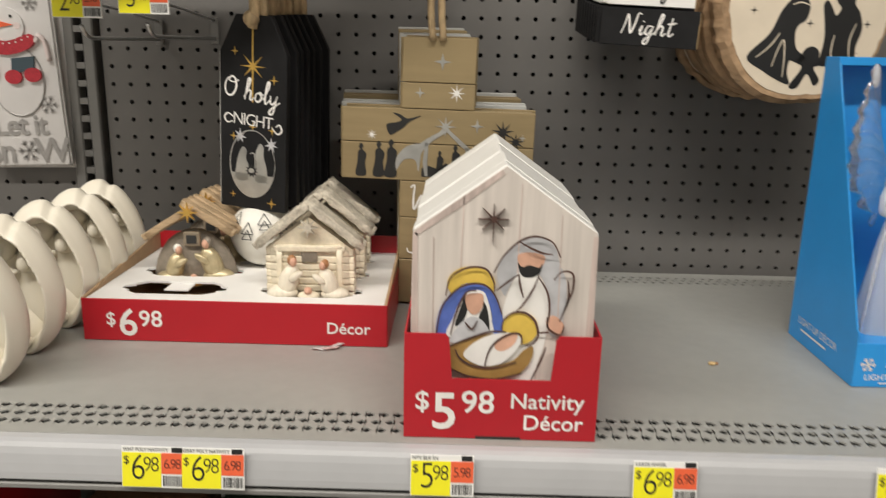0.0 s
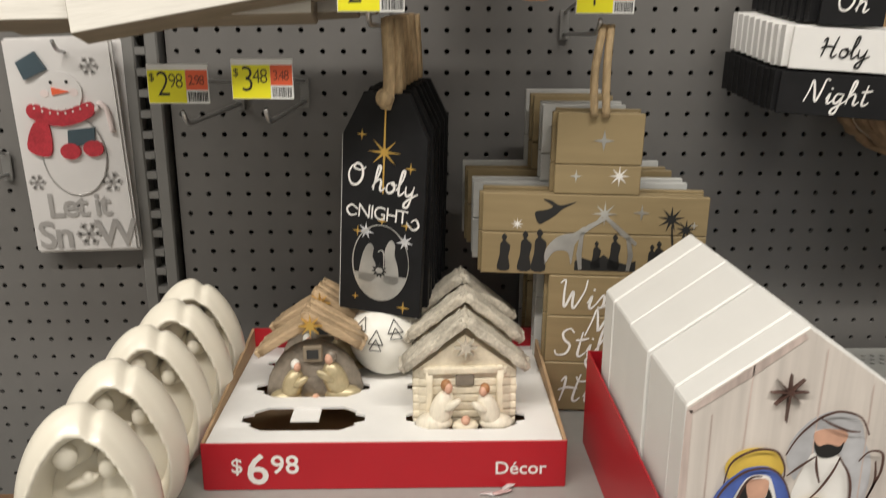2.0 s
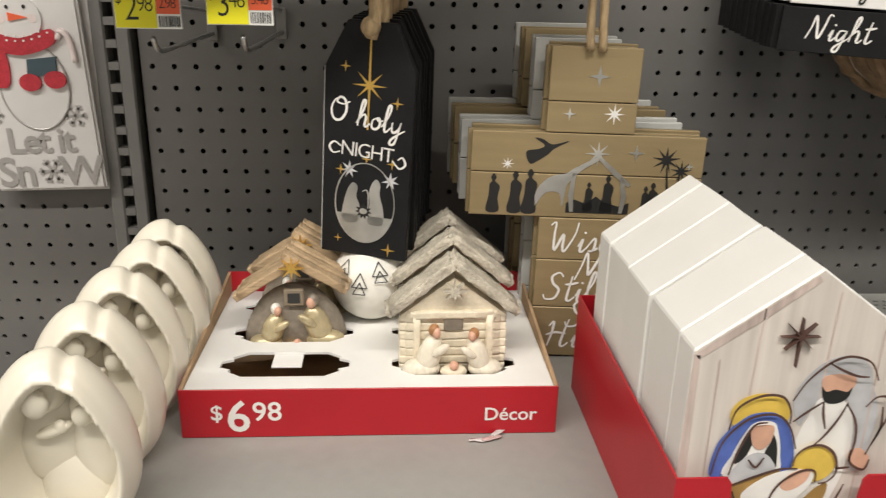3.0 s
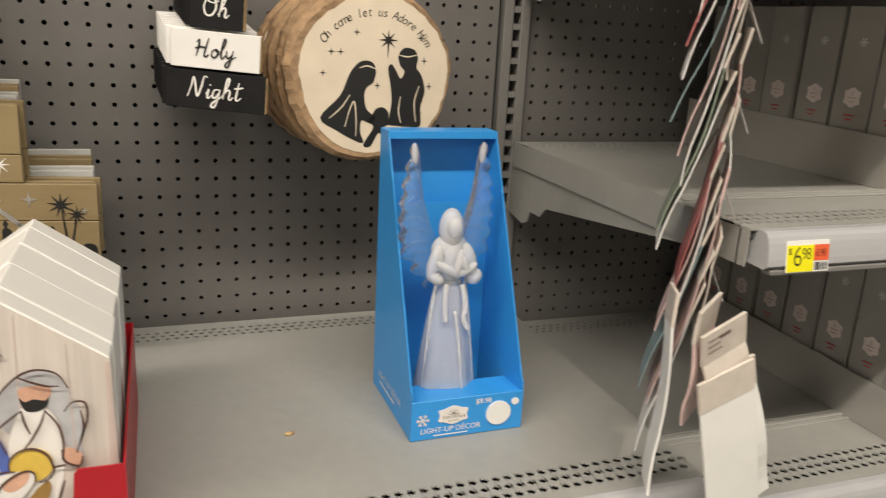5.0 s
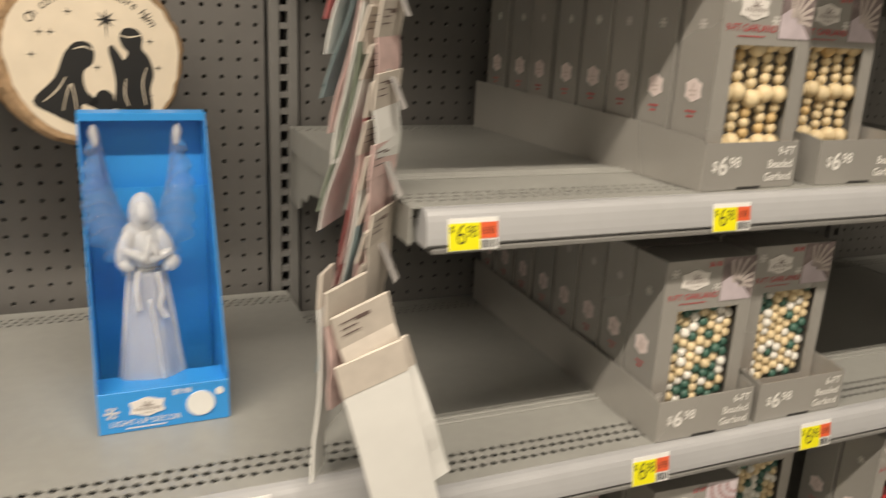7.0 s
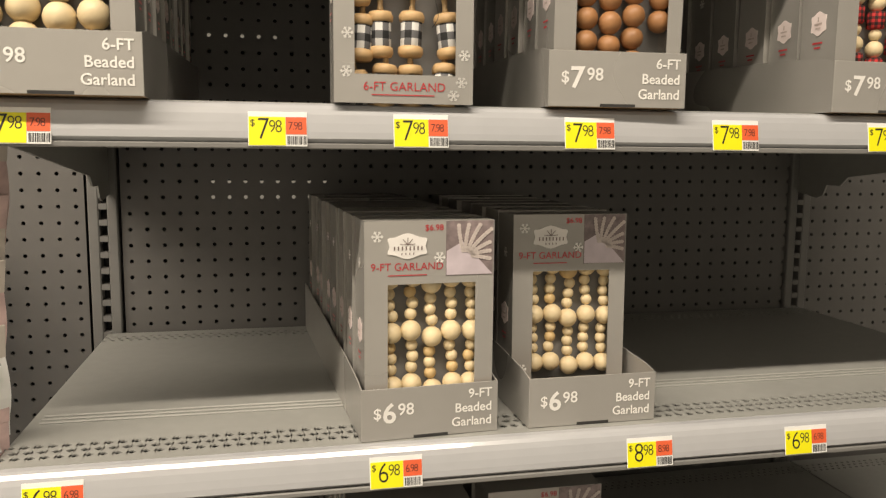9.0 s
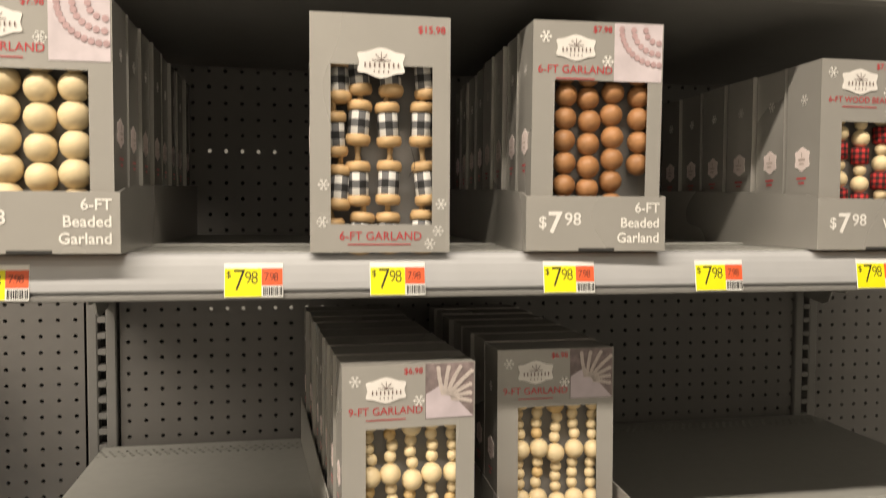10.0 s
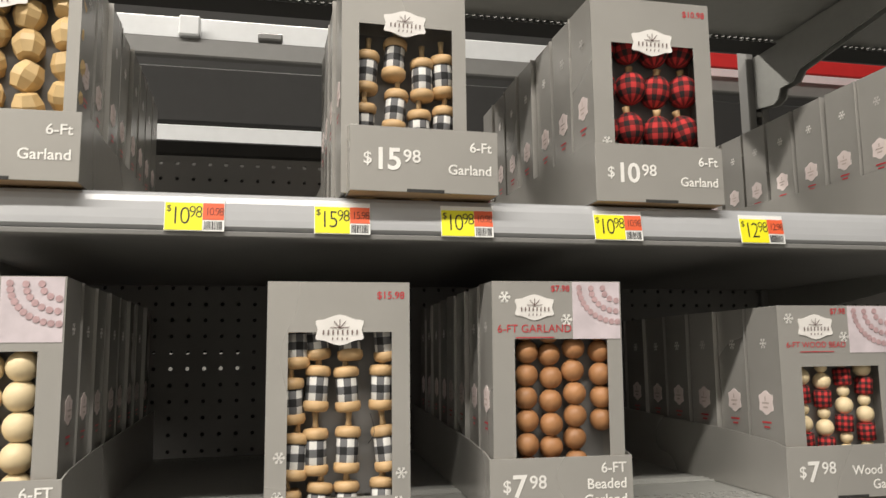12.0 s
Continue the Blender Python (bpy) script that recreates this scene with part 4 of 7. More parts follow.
# price labels in the channels
TAG_LEAN = 8.5
TAG_DROP = {Z1: 0.0005, Z1R: -0.004, Z2: -0.009, Z3: -0.0095, Z4: -0.0075}
for z, items in ((Z1, ((-0.2455, "6.98", "WHT POLY NATIVITY"), (-0.196, "6.98", "GRAY POLY NATIVITY"), (-0.008, "5.98", "NTV BLK SN"), (0.173, "6.98", "LARGE ANGEL"), (0.3685, "4.98", ""), (0.517, "8.98", ""))),
                 (Z1R, ((0.985, "6.98", ""), (1.245, "6.98", ""))),
                 (Z2, ((0.737, "6.98", ""), (1.048, "6.98", ""), (1.318, "8.98", ""), (1.505, "6.98", ""))),
                 (Z3, ((0.726, "7.98", ""), (0.940, "7.98", ""), (1.071, "7.98", ""), (1.239, "7.98", ""), (1.398, "7.98", ""), (1.581, "7.98", ""))),
                 (Z4, ((0.733, "10.98", ""), (0.925, "10.98", ""), (1.057, "15.98", ""), (1.177, "10.98", ""), (1.334, "10.98", ""), (1.497, "12.98", "")))):
    for x, price, small in items:
        price_tag(pose(x, FRONT + 0.0005 - (0.003 if z == Z1 else 0), z + TAG_DROP[z], -TAG_LEAN, 0, RNG.uniform(-0.4, 0.4)), price, small, h=0.031 if z > 0.9 else 0.035)


# ---- red tray of resin stables ----
def decor_tray():
    x0, x1, y0, y1, z0, z1 = -0.410, -0.075, 0.802, 1.03, Z1, 0.925
    t = thing("decor_tray", pose(0, 0, Z1 + 0.0006), "red card display tray with white insert marked $6.98 Décor", "tray")
    h = z1 - z0
    part("front", box(x0, x1, y0, y0 + 0.0016, 0, h, 0.0004), M["red"], t)
    for x in (x0, x1 - 0.003):
        part("side", prism([(y0 + 0.0016, 0), (y1, 0), (y1, h + 0.022), (y1 - 0.05, h + 0.016), (y0 + 0.0016, h)], x, x + 0.003, "x"), M["kraft"], t, "brown corrugated side")
    part("side_print", box(x0 - 0.0008, x0, y0 + 0.002, y1, 0, h - 0.001), M["red"], t)
    part("side_print", box(x1, x1 + 0.0008, y0 + 0.002, y1, 0, h - 0.001), M["red"], t)
    part("back", box(x0, x1, y1, y1 + 0.002, 0, h + 0.022), M["red"], t)
    part("base", box(x0 + 0.003, x1 - 0.003, y0 + 0.002, y1, 0, 0.0012), M["kraft"], t)
    # white insert with cut-outs
    cuts = [(-0.383, -0.264, 0.828, 0.876), (-0.383, -0.264, 0.898, 0.945), (-0.224, -0.108, 0.828, 0.876), (-0.224, -0.108, 0.898, 0.945), (-0.224, -0.108, 0.962, 1.005), (-0.383, -0.264, 0.962, 1.005)]
    xs = sorted({x0 + 0.0035, x1 - 0.0035, *(c[0] for c in cuts), *(c[1] for c in cuts)})
    ys = sorted({y0 + 0.002, y1 - 0.001, *(c[2] for c in cuts), *(c[3] for c in cuts)})
    pieces = []
    for i in range(len(xs) - 1):
        for k in range(len(ys) - 1):
            mx, my = (xs[i] + xs[i + 1]) / 2, (ys[k] + ys[k + 1]) / 2
            if not any(c[0] < mx < c[1] and c[2] < my < c[3] for c in cuts):
                pieces.append((box(xs[i], xs[i + 1], ys[k], ys[k + 1], h - 0.004, h - 0.0015), None))
    # rounded, ragged ends of each cut-out
    for c in cuts:
        ym = (c[2] + c[3]) / 2
        for xe, s in ((c[0], 1), (c[1], -1)):
            for sy in (-1, 1):
                ye = c[2] if sy < 0 else c[3]
                pts = [(xe, ye), (xe + s * 0.022, ye), (xe + s * 0.008, ye - sy * 0.010), (xe + s * 0.010, ye - sy * 0.014), (xe, ye - sy * 0.018)]
                pieces.append((prism(pts, h - 0.004, h - 0.0015, "z"), None))
    part("insert", joined(pieces), M["white"], t, "white card insert with oval cut-outs")
    part("insert_tab", box(-0.337, -0.309, 0.852, 0.878, h - 0.006, h - 0.0042, 0.0003), M["white"], t)
    letters("$", x0 + 0.026, h * 0.38, 0.021, M["print_white"], t, y=y0 - 0.0006, bold=0.012)
    letters("6", x0 + 0.0395, h * 0.14, 0.044, M["print_white"], t, y=y0 - 0.0006, bold=0.012)
    letters("98", x0 + 0.0625, h * 0.36, 0.0265, M["print_white"], t, y=y0 - 0.0006, bold=0.012)
    letters("Décor", x1 - 0.018, h * 0.30, 0.0185, M["print_white"], t, y=y0 - 0.0006, bold=0.012, align="RIGHT")
    return t


decor_tray()
INSERT = 0.925


def rough(me, amount, scale, seed):
    """Uneven hand-carved surface."""
    for v in me.vertices:
        n = noise.noise_vector(v.co * scale + Vector((seed, seed * 1.7, 0)))
        v.co += n * amount
    return me


def fine_box(x0, x1, y0, y1, z0, z1, cuts=6):
    bm = bmesh.new()
    bmesh.ops.create_cube(bm, size=1)
    bmesh.ops.bevel(bm, geom=bm.edges[:], offset=0.06, segments=2, affect="EDGES")
    bmesh.ops.subdivide_edges(bm, edges=bm.edges[:], cuts=cuts, use_grid_fill=True)
    for v in bm.verts:
        v.co = ((x0 + x1) / 2 + v.co.x * (x1 - x0), (y0 + y1) / 2 + v.co.y * (y1 - y0), (z0 + z1) / 2 + v.co.z * (z1 - z0))
    return finish(bm, "carved", True)


def blob(rx, ry, rz, x=0, y=0, z=0, tilt=0.0):
    me = ball(1.0, 14)
    me.transform(pose(x, y, z, 0, tilt, 0) @ Matrix.Diagonal((rx, ry, rz, 1)))
    return me


def kneeling(side, robe, skin, hair, s=1.0):
    """A simple kneeling figure in relief, no features."""
    k = side
    return [(with_mat(blob(0.0115 * s, 0.010, 0.021 * s, 0.0225 * k, -0.010, 0.024 * s, -18 * k), robe), None),
            (with_mat(blob(0.018 * s, 0.011, 0.010 * s, 0.030 * k, -0.010, 0.010 * s), robe), None),
            (with_mat(blob(0.0042 * s, 0.005, 0.0054 * s, 0.0165 * k, -0.013, 0.0475 * s), skin), None),
            (with_mat(blob(0.0053 * s, 0.0055, 0.0062 * s, 0.0185 * k, -0.0105, 0.0490 * s), hair), None),
            (with_mat(blob(0.010 * s, 0.004, 0.0042 * s, 0.013 * k, -0.018, 0.032 * s, 35 * k), robe), None)]


def stable_white(m, roof_label):
    items = []
    # log walls
    for k in range(7):
        items.append((with_mat(rough(fine_box(-0.050, 0.050, 0, 0.024, 0.0085 * k, 0.0085 * k + 0.0092, 3), 0.0012, 90, k), M["poly_white"]), None))
    items.append((with_mat(rough(prism([(-0.050, 0.058), (0.050, 0.058), (0.0, 0.096)], 0.001, 0.024), 0.0006, 90, 3), M["poly_white"]), None))
    for x in (-0.034, 0.034):
        items.append((with_mat(rough(fine_box(x - 0.0035, x + 0.0035, -0.003, 0.004, 0, 0.064, 3), 0.0006, 120, x), M["poly_white"]), None))
    items.append((with_mat(rough(fine_box(-0.040, 0.040, -0.003, 0.004, 0.056, 0.064, 3), 0.0006, 120, 2), M["poly_white"]), None))
    items.append((with_mat(box(-0.009, 0.009, -0.0022, 0.002, 0.044, 0.057, 0.001), M["poly_grey"]), None))
    items += kneeling(-1, M["resin_ivory"], M["skin"], M["brown"]) + kneeling(1, M["resin_ivory"], M["skin"], M["brown"], 0.92)
    items.append((with_mat(blob(0.013, 0.008, 0.007, 0, -0.012, 0.007), M["poly_white"]), None))
    items.append((with_mat(blob(0.0045, 0.005, 0.0045, 0, -0.016, 0.015), M["skin"]), None))
    items.append((with_mat(prism(star(0, 0.086, 0.011, 8, 0.35), -0.0105, -0.004), M["poly_straw"]), None))
    # thatched roof, two thick slopes
    for s in (-1, 1):
        slab = fine_box(-0.041, 0.041, -0.006, 0.025, -0.0046, 0.0046, 7)
        slab.transform(pose(s * 0.029, 0, 0.0875, 0, s * 39, 0))
        items.append((with_mat(rough(slab, 0.0022, 220, s), M["poly_straw"]), None))
    ob = new("stable_figurine", joined(items))
    ob.matrix_basis = m
    tagged(ob, roof_label, "figurine", "resin stable figurines")
    return ob


def stable_grey(m):
    items = []
    body = ball(1.0, 24)
    body.transform(Matrix.Diagonal((0.052, 0.026, 0.070, 1)))
    for v in body.vertices:
        v.co.z = max(v.co.z, 0.0)
        if v.co.y < 0:
            v.co.y *= 0.45
    items.append((with_mat(rough(body, 0.0012, 100, 5), M["poly_grey"]), None))
    items.append((with_mat(box(-0.010, 0.010, -0.014, -0.008, 0.050, 0.068, 0.0015), M["weathered"]), None))
    items.append((with_mat(box(-0.006, 0.006, -0.0148, -0.012, 0.054, 0.064), M["dark"]), None))
    items += kneeling(-1, M["poly_gold"], M["skin"], M["white_bead"], 0.95) + kneeling(1, M["poly_gold"], M["skin"], M["poly_grey"], 1.12)
    items.append((with_mat(blob(0.013, 0.008, 0.006, 0, -0.016, 0.006), M["gold"]), None))
    items.append((with_mat(blob(0.0042, 0.005, 0.0042, 0.002, -0.020, 0.013), M["skin"]), None))
    for s in (-1, 1):
        for k in range(3):
            slab = fine_box(-0.036, 0.036, -0.020 + 0.016 * k, -0.005 + 0.016 * k, -0.004, 0.004, 4)
            slab.transform(pose(s * 0.024 + 0.002 * (k - 1), 0, 0.083 + 0.003 * s, 0, s * 32, 0))
            items.append((with_mat(rough(slab, 0.0013, 160, s + k), M["poly_roof"]), None))
    items.append((with_mat(prism(star(0, 0.094, 0.012, 8, 0.3), -0.026, -0.022), M["gold"]), None))
    ob = new("stable_figurine", joined(items))
    ob.matrix_basis = m
    return tagged(ob, "grey-brown resin stable with gold figures set in the white tray", "figurine", "resin stable figurines")


BASE = Z1 + 0.002
st = stable_grey(pose(-0.321, 0.920, INSERT - 0.016, 0, 0, 2))
copy_thing(st, pose(-0.318, 0.988, INSERT - 0.016, 0, 0, -3))
sw = stable_white(pose(-0.167, 0.850, INSERT - 0.010, 0, 0, 1), "ivory resin stable with thatched roof and kneeling white figures")
copy_thing(sw, pose(-0.164, 0.922, INSERT - 0.010, 0, 0, -2))
copy_thing(sw, pose(-0.165, 0.985, INSERT - 0.010, 0, 0, 2))


def patterned_ball():
    t = thing("ball_ornament", pose(-0.246, 0.962, INSERT - 0.0015), "white ball ornament painted with black triangle trees", "ornament")
    r = 0.042
    part("ball", ball(r, 28), M["white_bead"], t, "", pose(0, 0, r))
    for k in range(6):
        a = radians(-90 - 75 + k * 30)
        for lift, s in ((18 + (k % 2) * 16, 0.9),):
            e = radians(lift)
            c = Vector((math.cos(e) * math.cos(a), math.cos(e) * math.sin(a), math.sin(e))) * (r + 0.0004)
            q = c.to_track_quat("-Y", "Z").to_matrix().to_4x4()
            tri = []
            for u, hh in ((0.0, 0.015 * s), (-0.008, 0.012 * s)):
                tri += [[(-hh * 0.6, u - hh * 0.5), (hh * 0.6, u - hh * 0.5)], [(hh * 0.6, u - hh * 0.5), (0, u + hh * 0.6)], [(0, u + hh * 0.6), (-hh * 0.6, u - hh * 0.5)]]
            part("painted_tree", stroke_mesh(tri, 0.0013, 0.0), M["ink"], t, "", Matrix.Translation(c + Vector((0, 0, r))) @ q)


patterned_ball()


# ---- white ceramic eggs with a hollow front ----
def egg_mesh():
    bm = bmesh.new()
    bmesh.ops.create_uvsphere(bm, u_segments=112, v_segments=72, radius=1)
    for v in bm.verts:
        x, y, z = v.co
        w = 1.0 - 0.16 * z
        zz = max(z, -0.93)
        px, py, pz = x * 0.0525 * w, y * 0.036 * w, 0.0715 + zz * 0.0765
        # the hollow in the front
        fx, fz = (px - 0.002) / (0.041 - 0.010 * max(0, (pz - 0.07) / 0.06)), (pz - 0.064) / 0.068
        q = fx * fx + fz * fz
        if y < 0.1 and q < 1.0:
            k = min((1 - q) / 0.55, 1.0)
            k = k * k * (3 - 2 * k)
            py += 0.046 * k
        elif y < 0.1 and q < 1.35:
            py -= 0.003 * (1.35 - q) / 0.35
        # the split between the two lobes at the top
        if pz > 0.11:
            py += 0.0
            pz -= 0.0055 * math.exp(-((px - 0.012) / 0.005) ** 2) * (pz - 0.11) / 0.04
        v.co = (px, py, pz)
    shell = finish(bm, "egg", True)
    figures = [blob(0.0180, 0.016, 0.0180, -0.010, 0.007, 0.1135), blob(0.0095, 0.006, 0.0115, -0.010, -0.0095, 0.111), blob(0.026, 0.010, 0.042, -0.010, 0.014, 0.074, 6),
               blob(0.0125, 0.012, 0.0140, 0.019, 0.008, 0.098), blob(0.0068, 0.005, 0.0085, 0.017, -0.0035, 0.096), blob(0.019, 0.010, 0.036, 0.022, 0.012, 0.060, -8), blob(0.014, 0.006, 0.0045, -0.004, 0.002, 0.083, -20), blob(0.0050, 0.0045, 0.0055, 0.001, 0.0005, 0.086),
               blob(0.018, 0.013, 0.011, 0.002, -0.010, 0.014), blob(0.0065, 0.006, 0.0065, -0.002, -0.019, 0.024), blob(0.026, 0.010, 0.030, 0.004, 0.012, 0.030)]
    me = joined([(shell, None)] + [(f, None) for f in figures])
    me.polygons.foreach_set("use_smooth", [True] * len(me.polygons))
    return with_mat(me, M["ceramic"])


egg = new("ceramic_egg_figurine", egg_mesh())
egg.matrix_basis = pose(-0.459, 0.685, Z1 + 0.0008, 0, 0, 6)
tagged(egg, "glossy ivory ceramic egg-shaped holy family figurine", "figurine", "ceramic egg figurines")
for x, y, a in ((-0.463, 0.765, 4), (-0.463, 0.842, 8), (-0.460, 0.915, 5), (-0.461, 0.980, 7)):
    copy_thing(egg, pose(x, y, Z1 + 0.0008, 0, 0, a))


# ---- nativity block signs in their red tray ----
def house_sign(m, painted, d):
    t = thing("house_block_sign", m, "white house-shaped wooden block" + (" painted with a holy family scene" if painted else " standing behind another"), "decor sign", "house block signs")
    w, e, p = 0.075, 0.176, 0.230
    outline = [(-w, 0), (w, 0), (w, e), (-0.001, p), (-w, e)]
    part("block", prism(outline, 0.0012, d, bevel=0.0012), M["housewhite"], t)
    if not painted:
        return t
    part("face", prism([(-w + 0.0006, 0.0006), (w - 0.0006, 0.0006), (w - 0.0006, e - 0.001), (-0.001, p - 0.0015), (-w + 0.0006, e - 0.001)], 0.0004, 0.0013), M["plankprint"], t, "pale printed plank face")
    shade = [[(-w + 0.002, 0.0), (-w + 0.002, 0.09), (-w + 0.002, e - 0.003)], [(-w + 0.002, e - 0.004), (-0.036, 0.199), (-0.003, p - 0.006)], [(w - 0.002, 0.0), (w - 0.002, 0.09), (w - 0.002, e - 0.003)]]
    part("edge_wash", stroke_mesh(shade, 0.006, 0.0003), M["blush"], t, "dusky pink edge wash")
    part("grain", stroke_mesh([[(-0.034, 0.205), (-0.036, 0.12), (-0.035, 0.0)], [(0.012, 0.215), (0.011, 0.15), (0.013, 0.02)], [(0.045, 0.19), (0.046, 0.1), (0.045, 0.0)], [(-0.058, 0.17), (-0.057, 0.0)]], 0.0011, 0.0003), M["blush"], t)
    S = smooth_loop
    L = [
        ("veil_cloth", "robe", S([(0.001, 0.1216), (-0.0053, 0.1356), (-0.004, 0.1495), (0.0043, 0.1622), (0.013, 0.1688), (0.0231, 0.1716), (0.0343, 0.1693), (0.0413, 0.1622), (0.0451, 0.1495), (0.0506, 0.1369), (0.0521, 0.1216), (0.0506, 0.1039), (0.0496, 0.0886), (0.0401, 0.0886), (0.0393, 0.1115), (0.0361, 0.1267), (0.0281, 0.1407), (0.013, 0.1407), (0.008, 0.1356), (0.004, 0.1267)])),
        ("tunic", "print_white", S([(0.0125, 0.1414), (0.0276, 0.1394), (0.0356, 0.1267), (0.0386, 0.1064), (0.0361, 0.081), (0.0311, 0.0633), (0.0256, 0.0429), (0.003, 0.0429), (-0.0015, 0.0759), (-0.0008, 0.1013), (0.0025, 0.1191), (0.008, 0.1343)])),
        ("face_shape", "skin", S([(0.011, 0.1567), (0.0205, 0.1589), (0.0323, 0.1561), (0.0313, 0.1483), (0.0261, 0.144), (0.0155, 0.1455), (0.0115, 0.1495)])),
        ("beard", "ink", S([(0.0108, 0.1501), (0.0145, 0.1465), (0.0205, 0.148), (0.0281, 0.1462), (0.0308, 0.1495), (0.0291, 0.1419), (0.0223, 0.1379), (0.0143, 0.1396)])),
        ("halo", "halo", oval(-0.0264, 0.1310, 0.0198, 0.0150, 28)),
        ("veil", "blue_paint", S([(-0.0546, 0.0861), (-0.0526, 0.1064), (-0.0464, 0.1186), (-0.0388, 0.1262), (-0.0308, 0.1313), (-0.017, 0.1318), (-0.008, 0.1242), (-0.002, 0.1115), (0.0008, 0.0988), (-0.001, 0.0861), (-0.0095, 0.0861), (-0.0083, 0.1013), (-0.012, 0.1166), (-0.017, 0.1252), (-0.0283, 0.1252), (-0.0356, 0.116), (-0.0408, 0.1013), (-0.0446, 0.0861)])),
        ("head_cloth", "print_white", S([(-0.0446, 0.0848), (-0.0408, 0.1013), (-0.0356, 0.1153), (-0.0293, 0.1247), (-0.017, 0.1252), (-0.0123, 0.1166), (-0.0088, 0.1013), (-0.0095, 0.0848)])),
        ("hair", "ink", S([(-0.0391, 0.0962), (-0.0346, 0.1115), (-0.0311, 0.1211), (-0.0286, 0.112), (-0.0311, 0.1013), (-0.0361, 0.0952)])),
        ("hair", "ink", S([(-0.0175, 0.1186), (-0.0125, 0.1094), (-0.0103, 0.0907), (-0.0155, 0.0942), (-0.0195, 0.1023), (-0.0163, 0.1115)])),
        ("face_shape", "skin", S([(-0.0308, 0.1211), (-0.0246, 0.1234), (-0.0168, 0.1224), (-0.0163, 0.114), (-0.0195, 0.1069), (-0.0251, 0.1054), (-0.0296, 0.111)])),
        ("mantle", "robe", S([(-0.0431, 0.081), (-0.0361, 0.0952), (-0.0266, 0.1028), (-0.0175, 0.1008), (-0.0105, 0.0907), (-0.014, 0.0836), (-0.0296, 0.08)])),
        ("child_halo", "halo", oval(0.0150, 0.0942, 0.0150, 0.0145, 26)),
        ("cradle", "ochre", S([(-0.0441, 0.0759), (-0.0321, 0.082), (-0.0208, 0.0861), (-0.007, 0.0891), (-0.017, 0.0805), (-0.0291, 0.0739), (-0.0303, 0.0671), (-0.0195, 0.06), (-0.0045, 0.06), (0.0105, 0.0658), (0.018, 0.0742), (0.0256, 0.079), (0.0266, 0.0709), (0.0221, 0.0602), (0.013, 0.0526), (-0.0045, 0.0488), (-0.0246, 0.0498), (-0.0383, 0.0546), (-0.0446, 0.0648)])),
        ("swaddling", "print_white", S([(-0.0311, 0.0683), (-0.0266, 0.0772), (-0.0145, 0.0856), (0.0005, 0.0902), (0.0135, 0.0886), (0.016, 0.082), (0.0095, 0.0709), (-0.002, 0.0617), (-0.017, 0.0602)])),
        ("child_face", "skin", S([(-0.0058, 0.078), (-0.0008, 0.0861), (0.008, 0.0902), (0.013, 0.0884), (0.011, 0.081), (0.0045, 0.0752), (-0.002, 0.0739)])),
        ("hand_shape", "skin", S([(0.0366, 0.1034), (0.0431, 0.1059), (0.0506, 0.0988), (0.0496, 0.0912), (0.0421, 0.0914), (0.0368, 0.097)])),
    ]
    for k, (nm, mt, pts) in enumerate(L):
        decal(nm, pts, M[mt], t, 0.0004 - 0.00022 * (k + 1), "", 0.00022)
    ys = 0.0004 - 0.00022 * (len(L) + 1)
    part("star", prism(star(-0.010, 0.186, 0.0125, 8, 0.14, 1.7), ys, 0.0004), M["plum"], t, "dark painted star")
